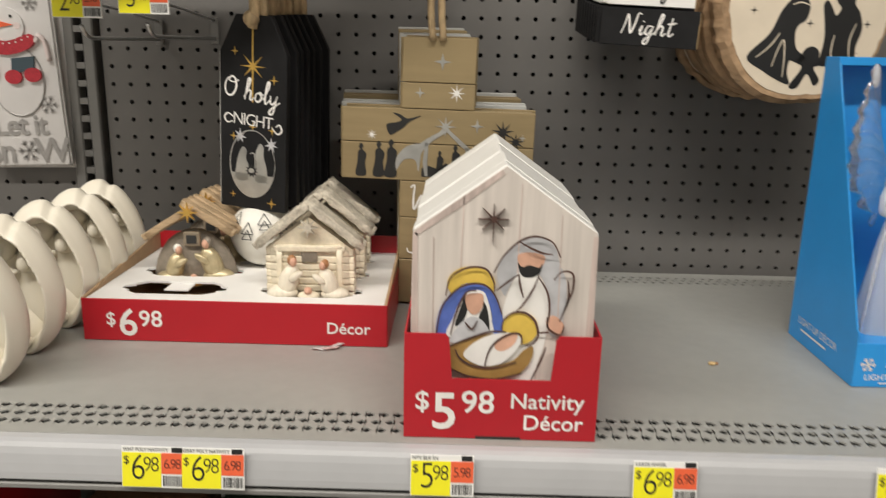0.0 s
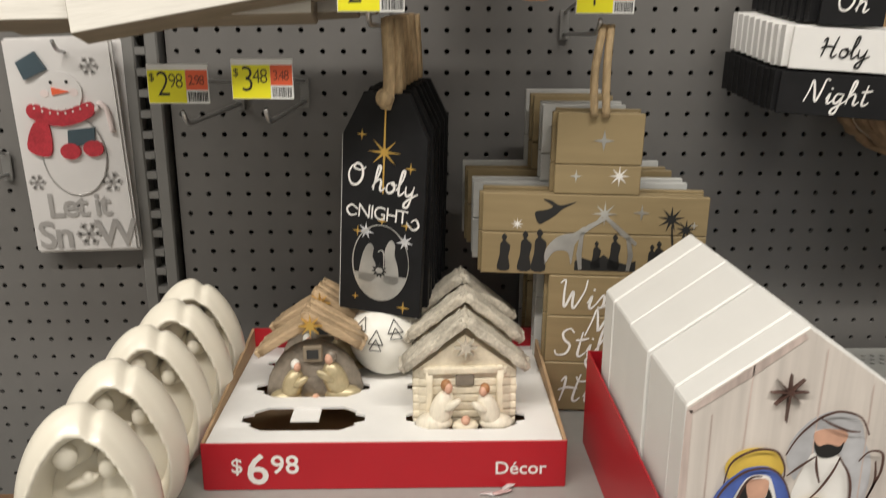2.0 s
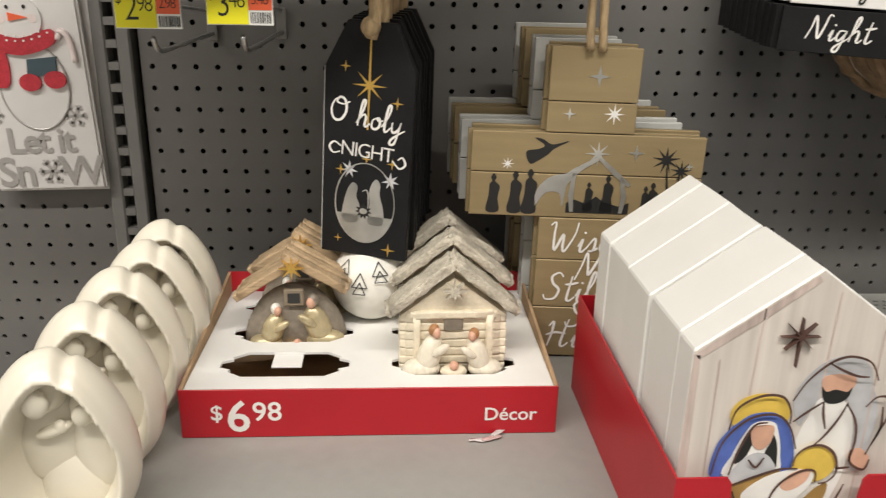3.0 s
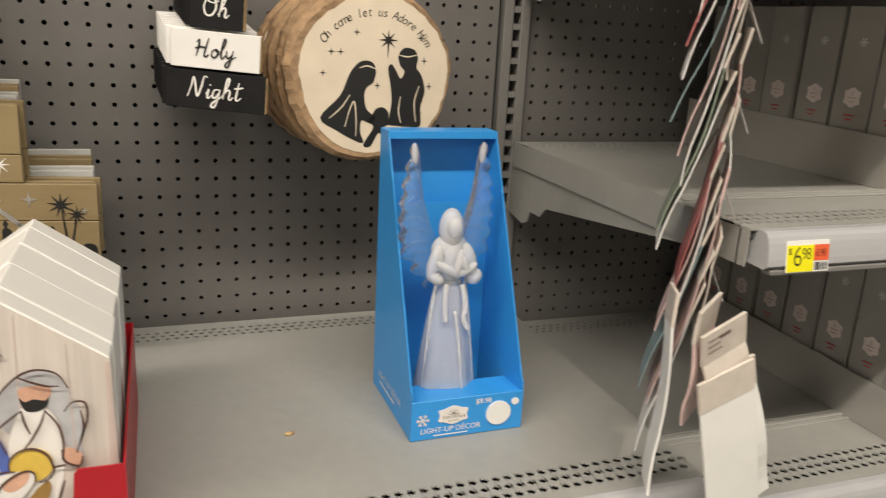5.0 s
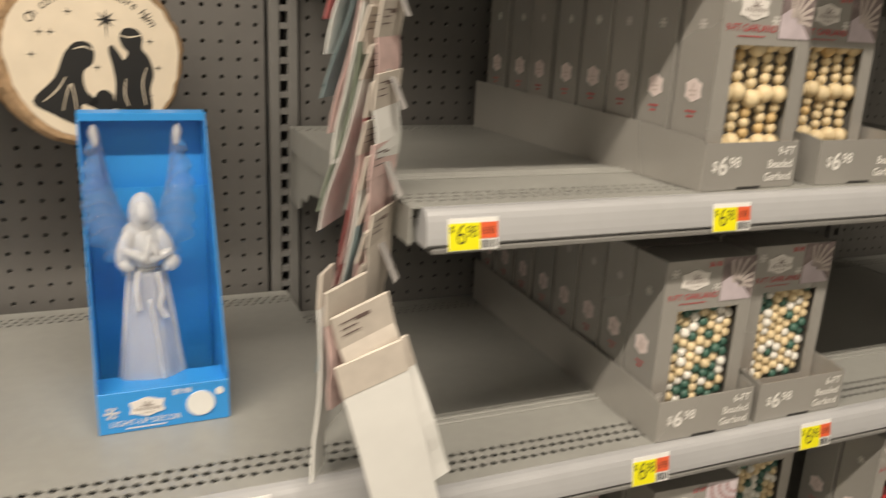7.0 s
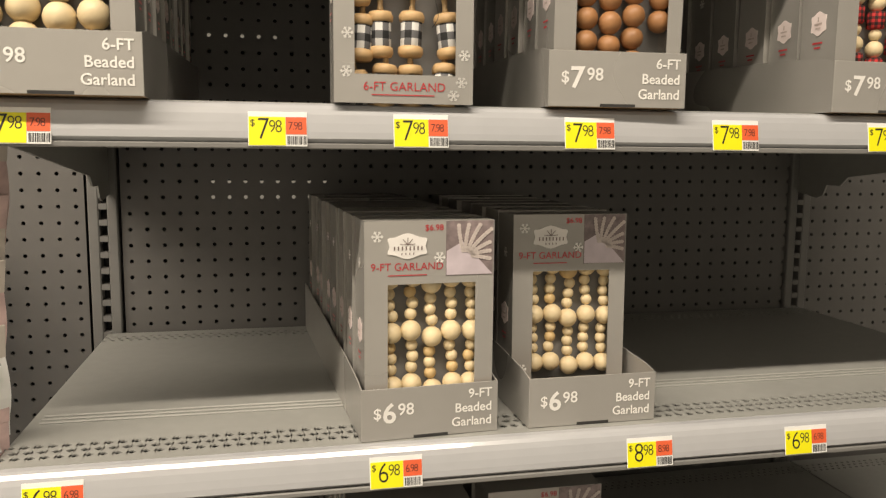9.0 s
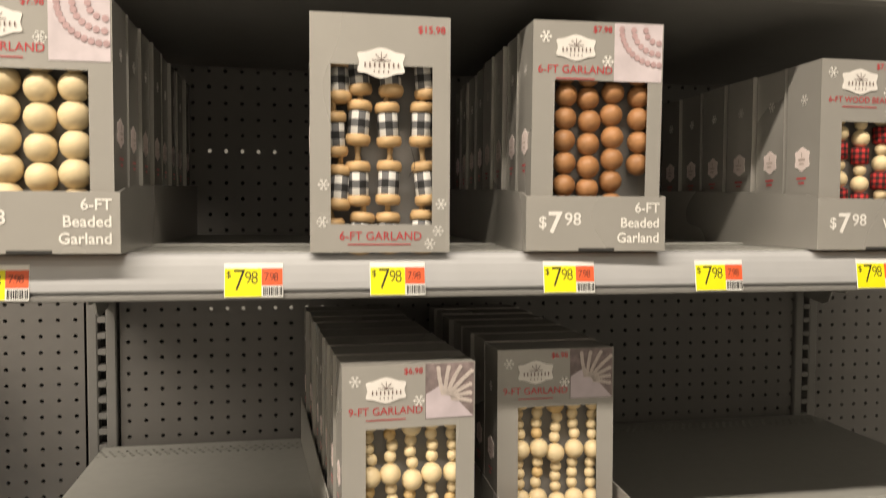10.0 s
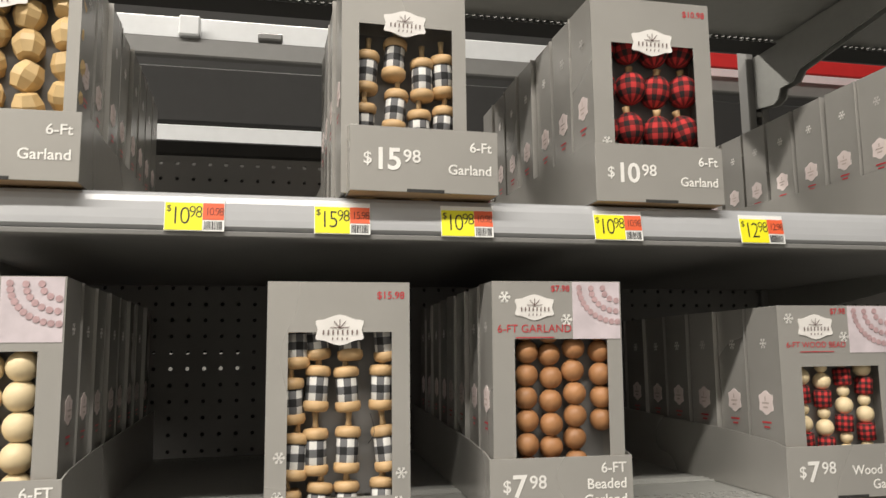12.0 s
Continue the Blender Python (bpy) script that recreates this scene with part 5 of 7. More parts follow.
    brush = [
        [(-0.0083, 0.1419), (-0.002, 0.1546), (0.0068, 0.1648), (0.0155, 0.1709), (0.0256, 0.1729), (0.0381, 0.1683), (0.0449, 0.1559)],
        [(0.011, 0.1686), (0.0205, 0.1633), (0.0306, 0.1592), (0.0386, 0.1584)],
        [(-0.0058, 0.1267), (0.003, 0.1343), (0.0115, 0.1407)],
        [(0.012, 0.1414), (0.0133, 0.1318), (0.0165, 0.1211)],
        [(0.0281, 0.1402), (0.0243, 0.1292), (0.0173, 0.1166), (0.011, 0.1089)],
        [(0.0276, 0.1394), (0.0356, 0.1267), (0.0383, 0.1115), (0.0368, 0.0962)],
        [(0.0406, 0.1369), (0.0469, 0.144), (0.0556, 0.1424), (0.0564, 0.1292), (0.0521, 0.1166), (0.0471, 0.1013)],
        [(0.0371, 0.0785), (0.0331, 0.0658), (0.0256, 0.048)],
        [(0.0293, 0.0909), (0.0386, 0.0917)],
        [(0.0368, 0.1051), (0.0383, 0.095), (0.0481, 0.0896), (0.0509, 0.0975)],
        [(-0.0471, 0.1211), (-0.0446, 0.1343), (-0.0383, 0.1414), (-0.0266, 0.1462), (-0.0145, 0.1445), (-0.0083, 0.1343), (-0.0075, 0.1254)],
        [(-0.0546, 0.0874), (-0.0509, 0.1089), (-0.0434, 0.1216), (-0.0321, 0.1305), (-0.017, 0.1318), (-0.007, 0.1229), (-0.0005, 0.1064)],
        [(-0.0426, 0.0874), (-0.0383, 0.1064), (-0.0308, 0.1239), (-0.0221, 0.1264)],
        [(-0.0308, 0.0988), (-0.0251, 0.0929), (-0.0205, 0.1001)],
        [(0.0, 0.0932), (0.001, 0.1013), (0.008, 0.1077), (0.018, 0.1084), (0.0268, 0.1013), (0.0301, 0.0886), (0.0256, 0.081), (0.0195, 0.0795)],
        [(-0.0133, 0.0602), (-0.0108, 0.0721), (-0.0045, 0.0823), (0.008, 0.0899), (0.0158, 0.0886), (0.017, 0.0805)],
        [(-0.0434, 0.0772), (-0.0296, 0.0836), (-0.0095, 0.0909), (0.0035, 0.0912)],
        [(-0.0383, 0.0747), (-0.0346, 0.0671), (-0.0246, 0.0607), (-0.007, 0.0587), (0.013, 0.0645)],
        [(-0.0421, 0.0577), (-0.0271, 0.0508), (-0.0045, 0.0488), (0.018, 0.0546)],
        [(0.0519, 0.1369), (0.0534, 0.1216), (0.0496, 0.1084)],
    ]
    part("brush_line", stroke_mesh([smooth_loop(b, 5, False) for b in brush], 0.0019, ys), M["plum"], t, "dark plum brush outlines")
    return t


NX = 0.0385
for k, (dy, deep) in enumerate(((0.0, 0.0265), (0.0275, 0.0585), (0.0870, 0.0565), (0.1445, 0.0555), (0.2010, 0.0320))):
    house_sign(pose(NX + (0.0, 0.0008, -0.001, 0.0005, 0.0)[k], 0.6140 + dy, Z1 + 0.003, 0, 0, (0, 0.2, -0.3, 0.2, 0.3)[k]), k == 0, deep)


def red_tray():
    t = thing("nativity_tray", pose(0.039, 0.602, Z1 + 0.0006), "red card display tray marked $5.98 Nativity Décor", "tray")
    w, h = 0.081, 0.0935
    part("front", prism([(-w, 0), (w, 0), (w, h), (0.047, h), (0.044, h - 0.004), (0.041, 0.054), (-0.041, 0.054), (-0.044, h - 0.004), (-0.047, h), (-w, h)], 0, 0.0016), M["red"], t)
    for s in (-1, 1):
        x = s * (w - 0.0008)
        part("side", prism([(0.0016, 0), (0.281, 0), (0.281, h + 0.008), (0.06, h + 0.002), (0.0016, h)], x - 0.0008, x + 0.0008, "x"), M["red"], t)
    part("back", box(-w, w, 0.281, 0.2826, 0, h + 0.008), M["red"], t)
    part("base", box(-w + 0.002, w - 0.002, 0.002, 0.281, 0, 0.0016), M["kraft"], t)
    part("tuck_slot", box(-0.02, 0.018, -0.0004, 0.0004, 0, 0.0022), M["dark"], t)
    letters("$", -w + 0.009, 0.026, 0.024, M["print_white"], t, bold=0.012)
    letters("5", -w + 0.0225, 0.009, 0.047, M["print_white"], t, bold=0.012)
    letters("98", -w + 0.048, 0.024, 0.0285, M["print_white"], t, bold=0.012)
    letters("Nativity", w - 0.011, 0.029, 0.0195, M["print_white"], t, bold=0.012, align="RIGHT")
    letters("Décor", w - 0.011, 0.0095, 0.0195, M["print_white"], t, bold=0.012, align="RIGHT")


red_tray()


# ---- brush script lettering ----
GLYPH = {}
GLYPH["O"] = (0.78, [[(0.42, 0.92), (0.16, 0.80), (0.06, 0.45), (0.22, 0.08), (0.50, 0.06), (0.66, 0.40), (0.56, 0.80), (0.34, 0.92), (0.24, 0.74), (0.50, 0.66), (0.74, 0.78)]])
GLYPH["H"] = (0.86, [[(0.06, 0.72), (0.18, 0.88), (0.20, 0.50), (0.14, 0.0)], [(0.66, 0.98), (0.60, 0.60), (0.56, 0.10), (0.66, 0.0), (0.80, 0.14)], [(0.02, 0.40), (0.30, 0.50), (0.66, 0.46)]])
GLYPH["N"] = (0.92, [[(0.10, 0.0), (0.20, 0.50), (0.24, 0.94), (0.38, 0.60), (0.56, 0.04), (0.68, 0.50), (0.74, 1.0), (0.90, 0.96)]])
GLYPH["W"] = (0.98, [[(0.02, 0.84), (0.16, 0.94), (0.20, 0.50), (0.30, 0.02), (0.48, 0.56), (0.54, 0.10), (0.64, 0.02), (0.84, 0.56), (0.86, 0.96)]])
GLYPH["S"] = (0.66, [[(0.56, 0.82), (0.40, 0.96), (0.20, 0.82), (0.28, 0.58), (0.50, 0.38), (0.42, 0.08), (0.14, 0.04), (0.04, 0.20)]])
GLYPH["M"] = (1.00, [[(0.06, 0.0), (0.18, 0.50), (0.26, 0.94), (0.40, 0.40), (0.46, 0.20), (0.62, 0.60), (0.74, 0.94), (0.76, 0.40), (0.82, 0.02), (0.98, 0.14)]])
GLYPH["h"] = (0.56, [[(0.04, 0.10), (0.22, 0.60), (0.26, 0.96), (0.16, 0.96), (0.12, 0.50), (0.10, 0.0)], [(0.12, 0.26), (0.28, 0.46), (0.38, 0.36), (0.38, 0.06), (0.46, 0.0), (0.58, 0.14)]])
GLYPH["o"] = (0.46, [[(0.28, 0.44), (0.10, 0.34), (0.10, 0.08), (0.26, 0.0), (0.40, 0.16), (0.34, 0.42), (0.26, 0.40), (0.34, 0.32), (0.50, 0.36)]])
GLYPH["l"] = (0.34, [[(0.02, 0.16), (0.22, 0.60), (0.26, 0.96), (0.16, 0.96), (0.12, 0.40), (0.16, 0.02), (0.26, 0.02), (0.38, 0.18)]])
GLYPH["y"] = (0.52, [[(0.06, 0.42), (0.10, 0.10), (0.22, 0.04), (0.36, 0.20), (0.40, 0.44)], [(0.40, 0.44), (0.36, 0.0), (0.28, -0.40), (0.12, -0.42), (0.14, -0.24), (0.40, 0.0), (0.60, 0.14)]])
GLYPH["i"] = (0.28, [[(0.04, 0.16), (0.14, 0.42), (0.12, 0.06), (0.20, 0.0), (0.32, 0.14)], [(0.16, 0.60), (0.18, 0.66)]])
GLYPH["g"] = (0.50, [[(0.36, 0.42), (0.14, 0.40), (0.08, 0.12), (0.22, 0.02), (0.38, 0.30), (0.40, 0.44)], [(0.40, 0.44), (0.36, 0.0), (0.28, -0.40), (0.12, -0.42), (0.14, -0.24), (0.40, 0.0), (0.56, 0.14)]])
GLYPH["t"] = (0.38, [[(0.18, 0.86), (0.16, 0.40), (0.16, 0.06), (0.26, 0.0), (0.40, 0.14)], [(0.00, 0.56), (0.20, 0.58), (0.42, 0.64)]])
GLYPH["s"] = (0.38, [[(0.04, 0.14), (0.22, 0.46), (0.28, 0.24), (0.24, 0.04), (0.10, 0.04)], [(0.24, 0.04), (0.40, 0.14)]])
GLYPH["e"] = (0.42, [[(0.06, 0.18), (0.28, 0.26), (0.26, 0.42), (0.12, 0.40), (0.08, 0.14), (0.20, 0.0), (0.44, 0.16)]])
GLYPH["n"] = (0.52, [[(0.06, 0.42), (0.12, 0.30), (0.10, 0.0)], [(0.12, 0.24), (0.28, 0.44), (0.36, 0.32), (0.36, 0.04), (0.54, 0.14)]])
GLYPH["k"] = (0.50, [[(0.04, 0.10), (0.22, 0.60), (0.24, 0.96), (0.14, 0.90), (0.10, 0.0)], [(0.12, 0.20), (0.32, 0.44), (0.30, 0.24), (0.16, 0.22), (0.34, 0.02), (0.50, 0.12)]])
GLYPH["m"] = (0.74, [[(0.06, 0.42), (0.12, 0.30), (0.10, 0.0)], [(0.12, 0.24), (0.26, 0.44), (0.32, 0.30), (0.32, 0.0)], [(0.33, 0.24), (0.48, 0.44), (0.56, 0.30), (0.56, 0.04), (0.74, 0.14)]])
GLYPH[" "] = (0.30, [])


def script(word, cx, z, size, material, parent, y=-0.0006, weight=0.085, drop=0.0, centre=True):
    """Hand-brushed joined letters, lifted or dropped along the line."""
    total = sum(GLYPH[c][0] for c in word) * size
    x = cx - total / 2 if centre else cx
    paths = []
    for c in word:
        adv, lines = GLYPH[c]
        for ln in lines:
            pts = [(x + (u + 0.16 * v) * size, z + v * size - drop * (x - cx)) for u, v in ln]
            paths.append(smooth_loop(pts, 5, False))
        x += adv * size
    return part("lettering", stroke_mesh(paths, size * weight, y), material, parent)


# ---- black hanging plaques ----
def rope(parent, pts, r=0.004):
    part("twine", tube(smooth_loop(pts, 5, False), r, 7), M["twine"], parent, "jute twine hanger")


def plaque_tag(m, printed):
    t = thing("hanging_plaque", m, "black wooden tag plaque lettered O holy night on jute twine" if printed else "black wooden tag plaque hanging behind another", "plaque", "black tag plaques")
    w, h = 0.0445, 0.232
    out = [(-w, 0.002), (w, 0.002), (w, h - 0.043), (w * 0.52, h), (-w * 0.52, h), (-w, h - 0.043)]
    part("board", prism(out, 0, 0.009, bevel=0.0008), M["black_wood"], t)
    part("pale_edge", box(-w - 0.0008, -w + 0.0002, 0.0010, 0.008, 0.004, h - 0.044), M["grey_wash"], t, "pale strip along the left edge")
    rope(t, [(0.0, -0.002, h - 0.014), (0.004, -0.004, h + 0.01), (-0.002, 0.0, h + 0.07)], 0.0062)
    rope(t, [(0.006, 0.012, h - 0.010), (0.008, 0.008, h + 0.01), (0.004, 0.006, h + 0.07)], 0.0058)
    if printed:
        part("star", prism(star(0, h - 0.058, 0.017, 8, 0.2, 1.3), -0.0006, 0), M["gold"], t, "gold glitter star")
        part("ray", stroke_mesh([[(0, h - 0.015), (0, h - 0.05), (0, h - 0.10)]], 0.0022, -0.0004), M["gold"], t, "gold ray")
        part("knot", ball(0.0095, 12), M["twine"], t, "", pose(0.0, -0.004, h - 0.004))
        script("O holy", -0.003, h - 0.098, 0.0250, M["print_white"], t, weight=0.10, drop=0.10)
        letters("NIGHT", 0.000, h - 0.128, 0.0195, M["print_white"], t, align="CENTER", bold=-0.004, space=0.85, tall=1.05, turn=-3)
        sw2 = [smooth_loop([(-0.026, h - 0.119), (-0.033, h - 0.115), (-0.038, h - 0.120), (-0.034, h - 0.126), (-0.027, h - 0.124)], 4, False), smooth_loop([(0.026, h - 0.127), (0.033, h - 0.134), (0.039, h - 0.130), (0.036, h - 0.123), (0.031, h - 0.126)], 4, False)]
        part("swirl", stroke_mesh(sw2, 0.0022, -0.0004), M["print_white"], t)
        cz = 0.058
        ring = oval(0, cz, 0.0305, 0.041, 36)
        part("oval_line", stroke_mesh([ring + ring[:2]], 0.0014, -0.0006), M["silver_foil"], t)
        low = [(x, z) for x, z in oval(0, cz, 0.030, 0.0405, 40) if z < cz - 0.008]
        decal("ground", sorted(low, key=lambda q: math.atan2(q[1] - cz - 0.1, q[0])), M["silver_foil"], t, -0.0002, "silver foil hill")
        for nm, pts in (("kneeling_shape", [(-0.023, -0.020), (-0.022, -0.002), (-0.018, 0.013), (-0.013, 0.020), (-0.008, 0.016), (-0.009, 0.006), (-0.005, -0.004), (-0.007, -0.020)]), ("standing_shape", [(0.004, -0.020), (0.005, 0.0), (0.004, 0.012), (0.007, 0.022), (0.011, 0.026), (0.015, 0.021), (0.015, 0.010), (0.019, -0.004), (0.019, -0.020)])):
            decal(nm, smooth_loop([(x, cz + z) for x, z in pts], 4), M["silver_foil"], t, -0.0002, "silver foil robed shape")
        decal("manger_rays", star(-0.001, cz - 0.008, 0.0085, 11, 0.6), M["ink"], t, -0.0007)
        decal("manger", oval(-0.001, cz - 0.008, 0.0040, 0.0030, 14), M["silver_foil"], t, -0.0012)
        part("crook", stroke_mesh([smooth_loop([(0.0035, cz - 0.018), (0.0035, cz + 0.008), (0.001, cz + 0.014), (-0.003, cz + 0.012)], 4, False)], 0.0014, -0.0006), M["silver_foil"], t, "silver foil crook")
        for x, z in ((-0.017, cz + 0.033), (0.025, cz + 0.026)):
            decal("palm", star(x, z, 0.009, 7, 0.35), M["robe"], t, -0.0001)
        for x, z, r in ((-0.024, h - 0.042, 0.0055), (0.028, h - 0.072, 0.006), (-0.026, h - 0.142, 0.0055), (0.0, cz + 0.045, 0.005), (0.026, cz + 0.043, 0.0055), (-0.027, 0.018, 0.004), (0.026, 0.012, 0.007)):
            part("small_star", prism(star(x, z, r, 4, 0.22), -0.0005, 0), M["gold"], t)
    return t


plaque_tag(pose(-0.254, 0.940, 0.998, 1.0, 3.5, -16), True)
p2 = plaque_tag(pose(-0.246, 0.966, 0.999, 0.5, 2.0, -13), False)
for k, (x, y, a) in enumerate(((-0.243, 0.986, -11), (-0.239, 1.004, -9), (-0.236, 1.024, -8), (-0.231, 1.046, -6), (-0.226, 1.072, -5))):
    copy_thing(p2, pose(x, y, 1.0 + 0.001 * k, 0.3, 1.2, a))
hook(-0.252, 1.293, 0.850, "2.98", 0.003, -0.012)


# ---- gold wooden crosses ----
def cross_sign(m, mt, printed, label):
    t = thing("cross_sign", m, label, "cross", "hanging plank crosses")
    a, w, h, z0, z1 = 0.044, 0.117, 0.330, 0.158, 0.246
    def slab(x0, x1, za, zb):
        return box(x0, x1, 0, 0.0075, za + 0.0005, zb - 0.0005, 0.0007)
    for x0, x1, za, zb in ((-a, a, 0, 0.058), (-a, a, 0.058, 0.112), (-a, a, 0.112, z0), (-w, w, z0, 0.204), (-w, w, 0.204, z1), (-a, a, z1, 0.277), (-a, a, 0.277, h)):
        part("plank", slab(x0, x1, za, zb), M[mt], t)
    part("batten", box(-0.03, 0.03, 0.0075, 0.0105, 0.01, h - 0.01), M["weathered"], t)
    if not printed:
        return t
    rope(t, [(-0.008, -0.002, h - 0.004), (-0.011, -0.006, h + 0.04), (-0.004, 0.002, h + 0.085)], 0.0042)
    rope(t, [(0.004, -0.001, h - 0.004), (0.001, -0.004, h + 0.04), (0.003, 0.002, h + 0.085)], 0.0042)
    for x, z, r, n in ((0.004, 0.302, 0.0105, 4), (-0.022, 0.265, 0.0065, 4), (0.022, 0.266, 0.0105, 8), (-0.080, 0.213, 0.0065, 8), (0.048, 0.228, 0.0085, 4), (0.103, 0.216, 0.0045, 4)):
        part("star", prism(star(x, z, r, n, 0.25), -0.0006, 0), M["silver_foil"] if n == 4 else M["print_white"], t, "silver foil star")
    def person(x, s, zb=0.163):
        return smooth_loop([(x - 0.0068 * s, zb), (x - 0.0045 * s, zb + 0.016 * s), (x - 0.0040 * s, zb + 0.028 * s), (x - 0.0014 * s, zb + 0.0315 * s), (x - 0.0029 * s, zb + 0.0355 * s), (x, zb + 0.0395 * s), (x + 0.0029 * s, zb + 0.0355 * s), (x + 0.0014 * s, zb + 0.0315 * s), (x + 0.0065 * s, zb + 0.026 * s), (x + 0.0048 * s, zb + 0.014 * s), (x + 0.0062 * s, zb)], 3)
    for x, s in ((-0.093, 1.0), (-0.071, 1.08), (-0.056, 1.15), (0.062, 0.8), (0.069, 0.9)):
        decal("silhouette", person(x, s), M["ink"], t, -0.0001, "black printed robed silhouette")
    decal("angel_silhouette", smooth_loop([(-0.062, 0.226), (-0.050, 0.229), (-0.044, 0.233), (-0.054, 0.240), (-0.046, 0.239), (-0.036, 0.234), (-0.020, 0.238), (-0.034, 0.230), (-0.040, 0.224), (-0.050, 0.217), (-0.058, 0.214)], 4), M["ink"], t, -0.0001, "black printed trumpet angel")
    decal("camel", smooth_loop([(-0.050, 0.170), (-0.049, 0.186), (-0.040, 0.198), (-0.030, 0.203), (-0.020, 0.205), (-0.010, 0.212), (-0.008, 0.206), (-0.018, 0.194), (-0.020, 0.184), (-0.022, 0.170), (-0.026, 0.184), (-0.040, 0.184)], 4), M["silver_foil"], t, -0.0001, "silver foil camel")
    roof = [[(-0.022, 0.196), (-0.005, 0.212), (0.012, 0.222)], [(0.012, 0.222), (0.030, 0.206), (0.045, 0.194)], [(-0.012, 0.206), (-0.014, 0.182), (-0.012, 0.165)], [(0.036, 0.202), (0.040, 0.182), (0.038, 0.165)]]
    part("foil_roof", stroke_mesh(roof, 0.0055, -0.0004), M["silver_foil"], t, "silver foil stable roof")
    part("star", prism(star(0.010, 0.226, 0.013, 8, 0.25), -0.0006, 0), M["silver_foil"], t)
    for x, s in ((0.004, 0.75), (0.023, 0.95)):
        decal("silhouette", person(x, s, 0.167), M["ink"], t, -0.0001)
    decal("manger", [(-0.018, 0.164), (0.046, 0.164), (0.046, 0.176), (0.036, 0.172), (0.020, 0.176), (0.012, 0.182), (0.002, 0.174), (-0.010, 0.178), (-0.018, 0.174)], M["ink"], t, -0.0001)
    part("palm_trunk", stroke_mesh([[(0.084, 0.166), (0.083, 0.19), (0.080, 0.215)], [(0.090, 0.166), (0.090, 0.185), (0.094, 0.205)]], 0.0022, -0.0004), M["ink"], t)
    for x, z, r in ((0.079, 0.222, 0.014), (0.095, 0.211, 0.011)):
        decal("palm_crown", star(x, z, r, 9, 0.30), M["ink"], t, -0.0001, "black printed palm crown")
    decal("sheep", smooth_loop([(0.098, 0.164), (0.097, 0.173), (0.104, 0.178), (0.113, 0.175), (0.113, 0.164)], 4), M["ink"], t, -0.0001)
    for s, x, z in (("Wise", -0.036, 0.122), ("Men", -0.004, 0.090), ("Still", -0.036, 0.066), ("Seek", -0.010, 0.035), ("Him", -0.030, 0.012)):
        script(s, x, z, 0.033, M["print_white"], t, weight=0.085, centre=False)
    return t


CZ = Z1 + 0.002
cross_sign(pose(-0.031, 0.950, CZ, 0, 0.8, -4), "gold_wood", True, "gold plank cross printed with black and silver nativity silhouettes")
c2 = cross_sign(pose(-0.033, 0.962, CZ, 0, 0.6, -3), "gold_wood", False, "gold plank cross hanging behind another")
copy_thing(c2, pose(-0.029, 0.976, CZ + 0.002, 0, 0.8, -4))
c3 = cross_sign(pose(-0.036, 1.000, CZ + 0.004, 0, 0.3, -2), "grey_wash", False, "white-washed back of a plank cross in the stack")
copy_thing(c3, pose(-0.036, 1.016, CZ + 0.006, 0, 0.2, -2))
copy_thing(c2, pose(-0.040, 1.044, CZ + 0.010, 0, 0.3, -2))
copy_thing(c2, pose(-0.042, 1.060, CZ + 0.011, 0, 0.3, -1))
copy_thing(c3, pose(-0.043, 1.084, CZ + 0.014, 0, 0.1, -1))
hook(-0.034, 1.285, 0.945, "4.48", 0.002, -0.003)


# ---- Oh Holy Night block signs ----
def night_sign(m, printed):
    t = thing("block_word_sign", m, "three stacked plank blocks lettered Oh Holy Night" if printed else "stacked plank word sign hanging behind another", "sign", "plank word signs")
    for nm, mt, x0, x1, z0, z1, word, sz, lm in (("board", "black_wood", -0.056, 0.058, 0, 0.043, "Night", 0.037, "print_white"), ("board", "white", -0.051, 0.050, 0.046, 0.088, "Holy", 0.033, "ink"), ("board", "black_wood", -0.030, 0.030, 0.091, 0.132, "Oh", 0.035, "print_white")):
        b = part(nm, box(x0, x1, 0, 0.013, z0, z1, 0.0006), M[mt], t)
        part("raw_end", box(x1, x1 + 0.0006, 0.0008, 0.0125, z0 + 0.001, z1 - 0.001), M["raw_edge"], b, "raw wood end grain")
        if printed:
            script(word, -0.002, z0 + 0.0135, sz * 0.64, M[lm], b, weight=0.10)
    crossp = [(-0.005, 0.134), (0.006, 0.134), (0.0085, 0.150), (0.024, 0.148), (0.026, 0.163), (0.010, 0.164), (0.010, 0.182), (-0.007, 0.183), (-0.007, 0.166), (-0.022, 0.167), (-0.022, 0.153), (-0.006, 0.151)]
    part("cross", prism(crossp, 0.002, 0.009, bevel=0.0005), M["white"], t, "small white wooden cross")
    rope(t, [(0.004, 0.006, 0.130), (0.008, 0.010, 0.16), (0.004, 0.012, 0.205)], 0.003)
    return t


night_sign(pose(0.218, 0.968, 1.203, 0, 3.0, -18), True)
n2 = night_sign(pose(0.217, 0.986, 1.206, 0, 1.5, -5), False)
for k in range(8):
    copy_thing(n2, pose(0.217 - 0.001 * k, 1.002 + 0.0145 * k, 1.207 + 0.002 * k, 0, 0.8, -4 + k))
hook(0.206, 1.405, 0.955)


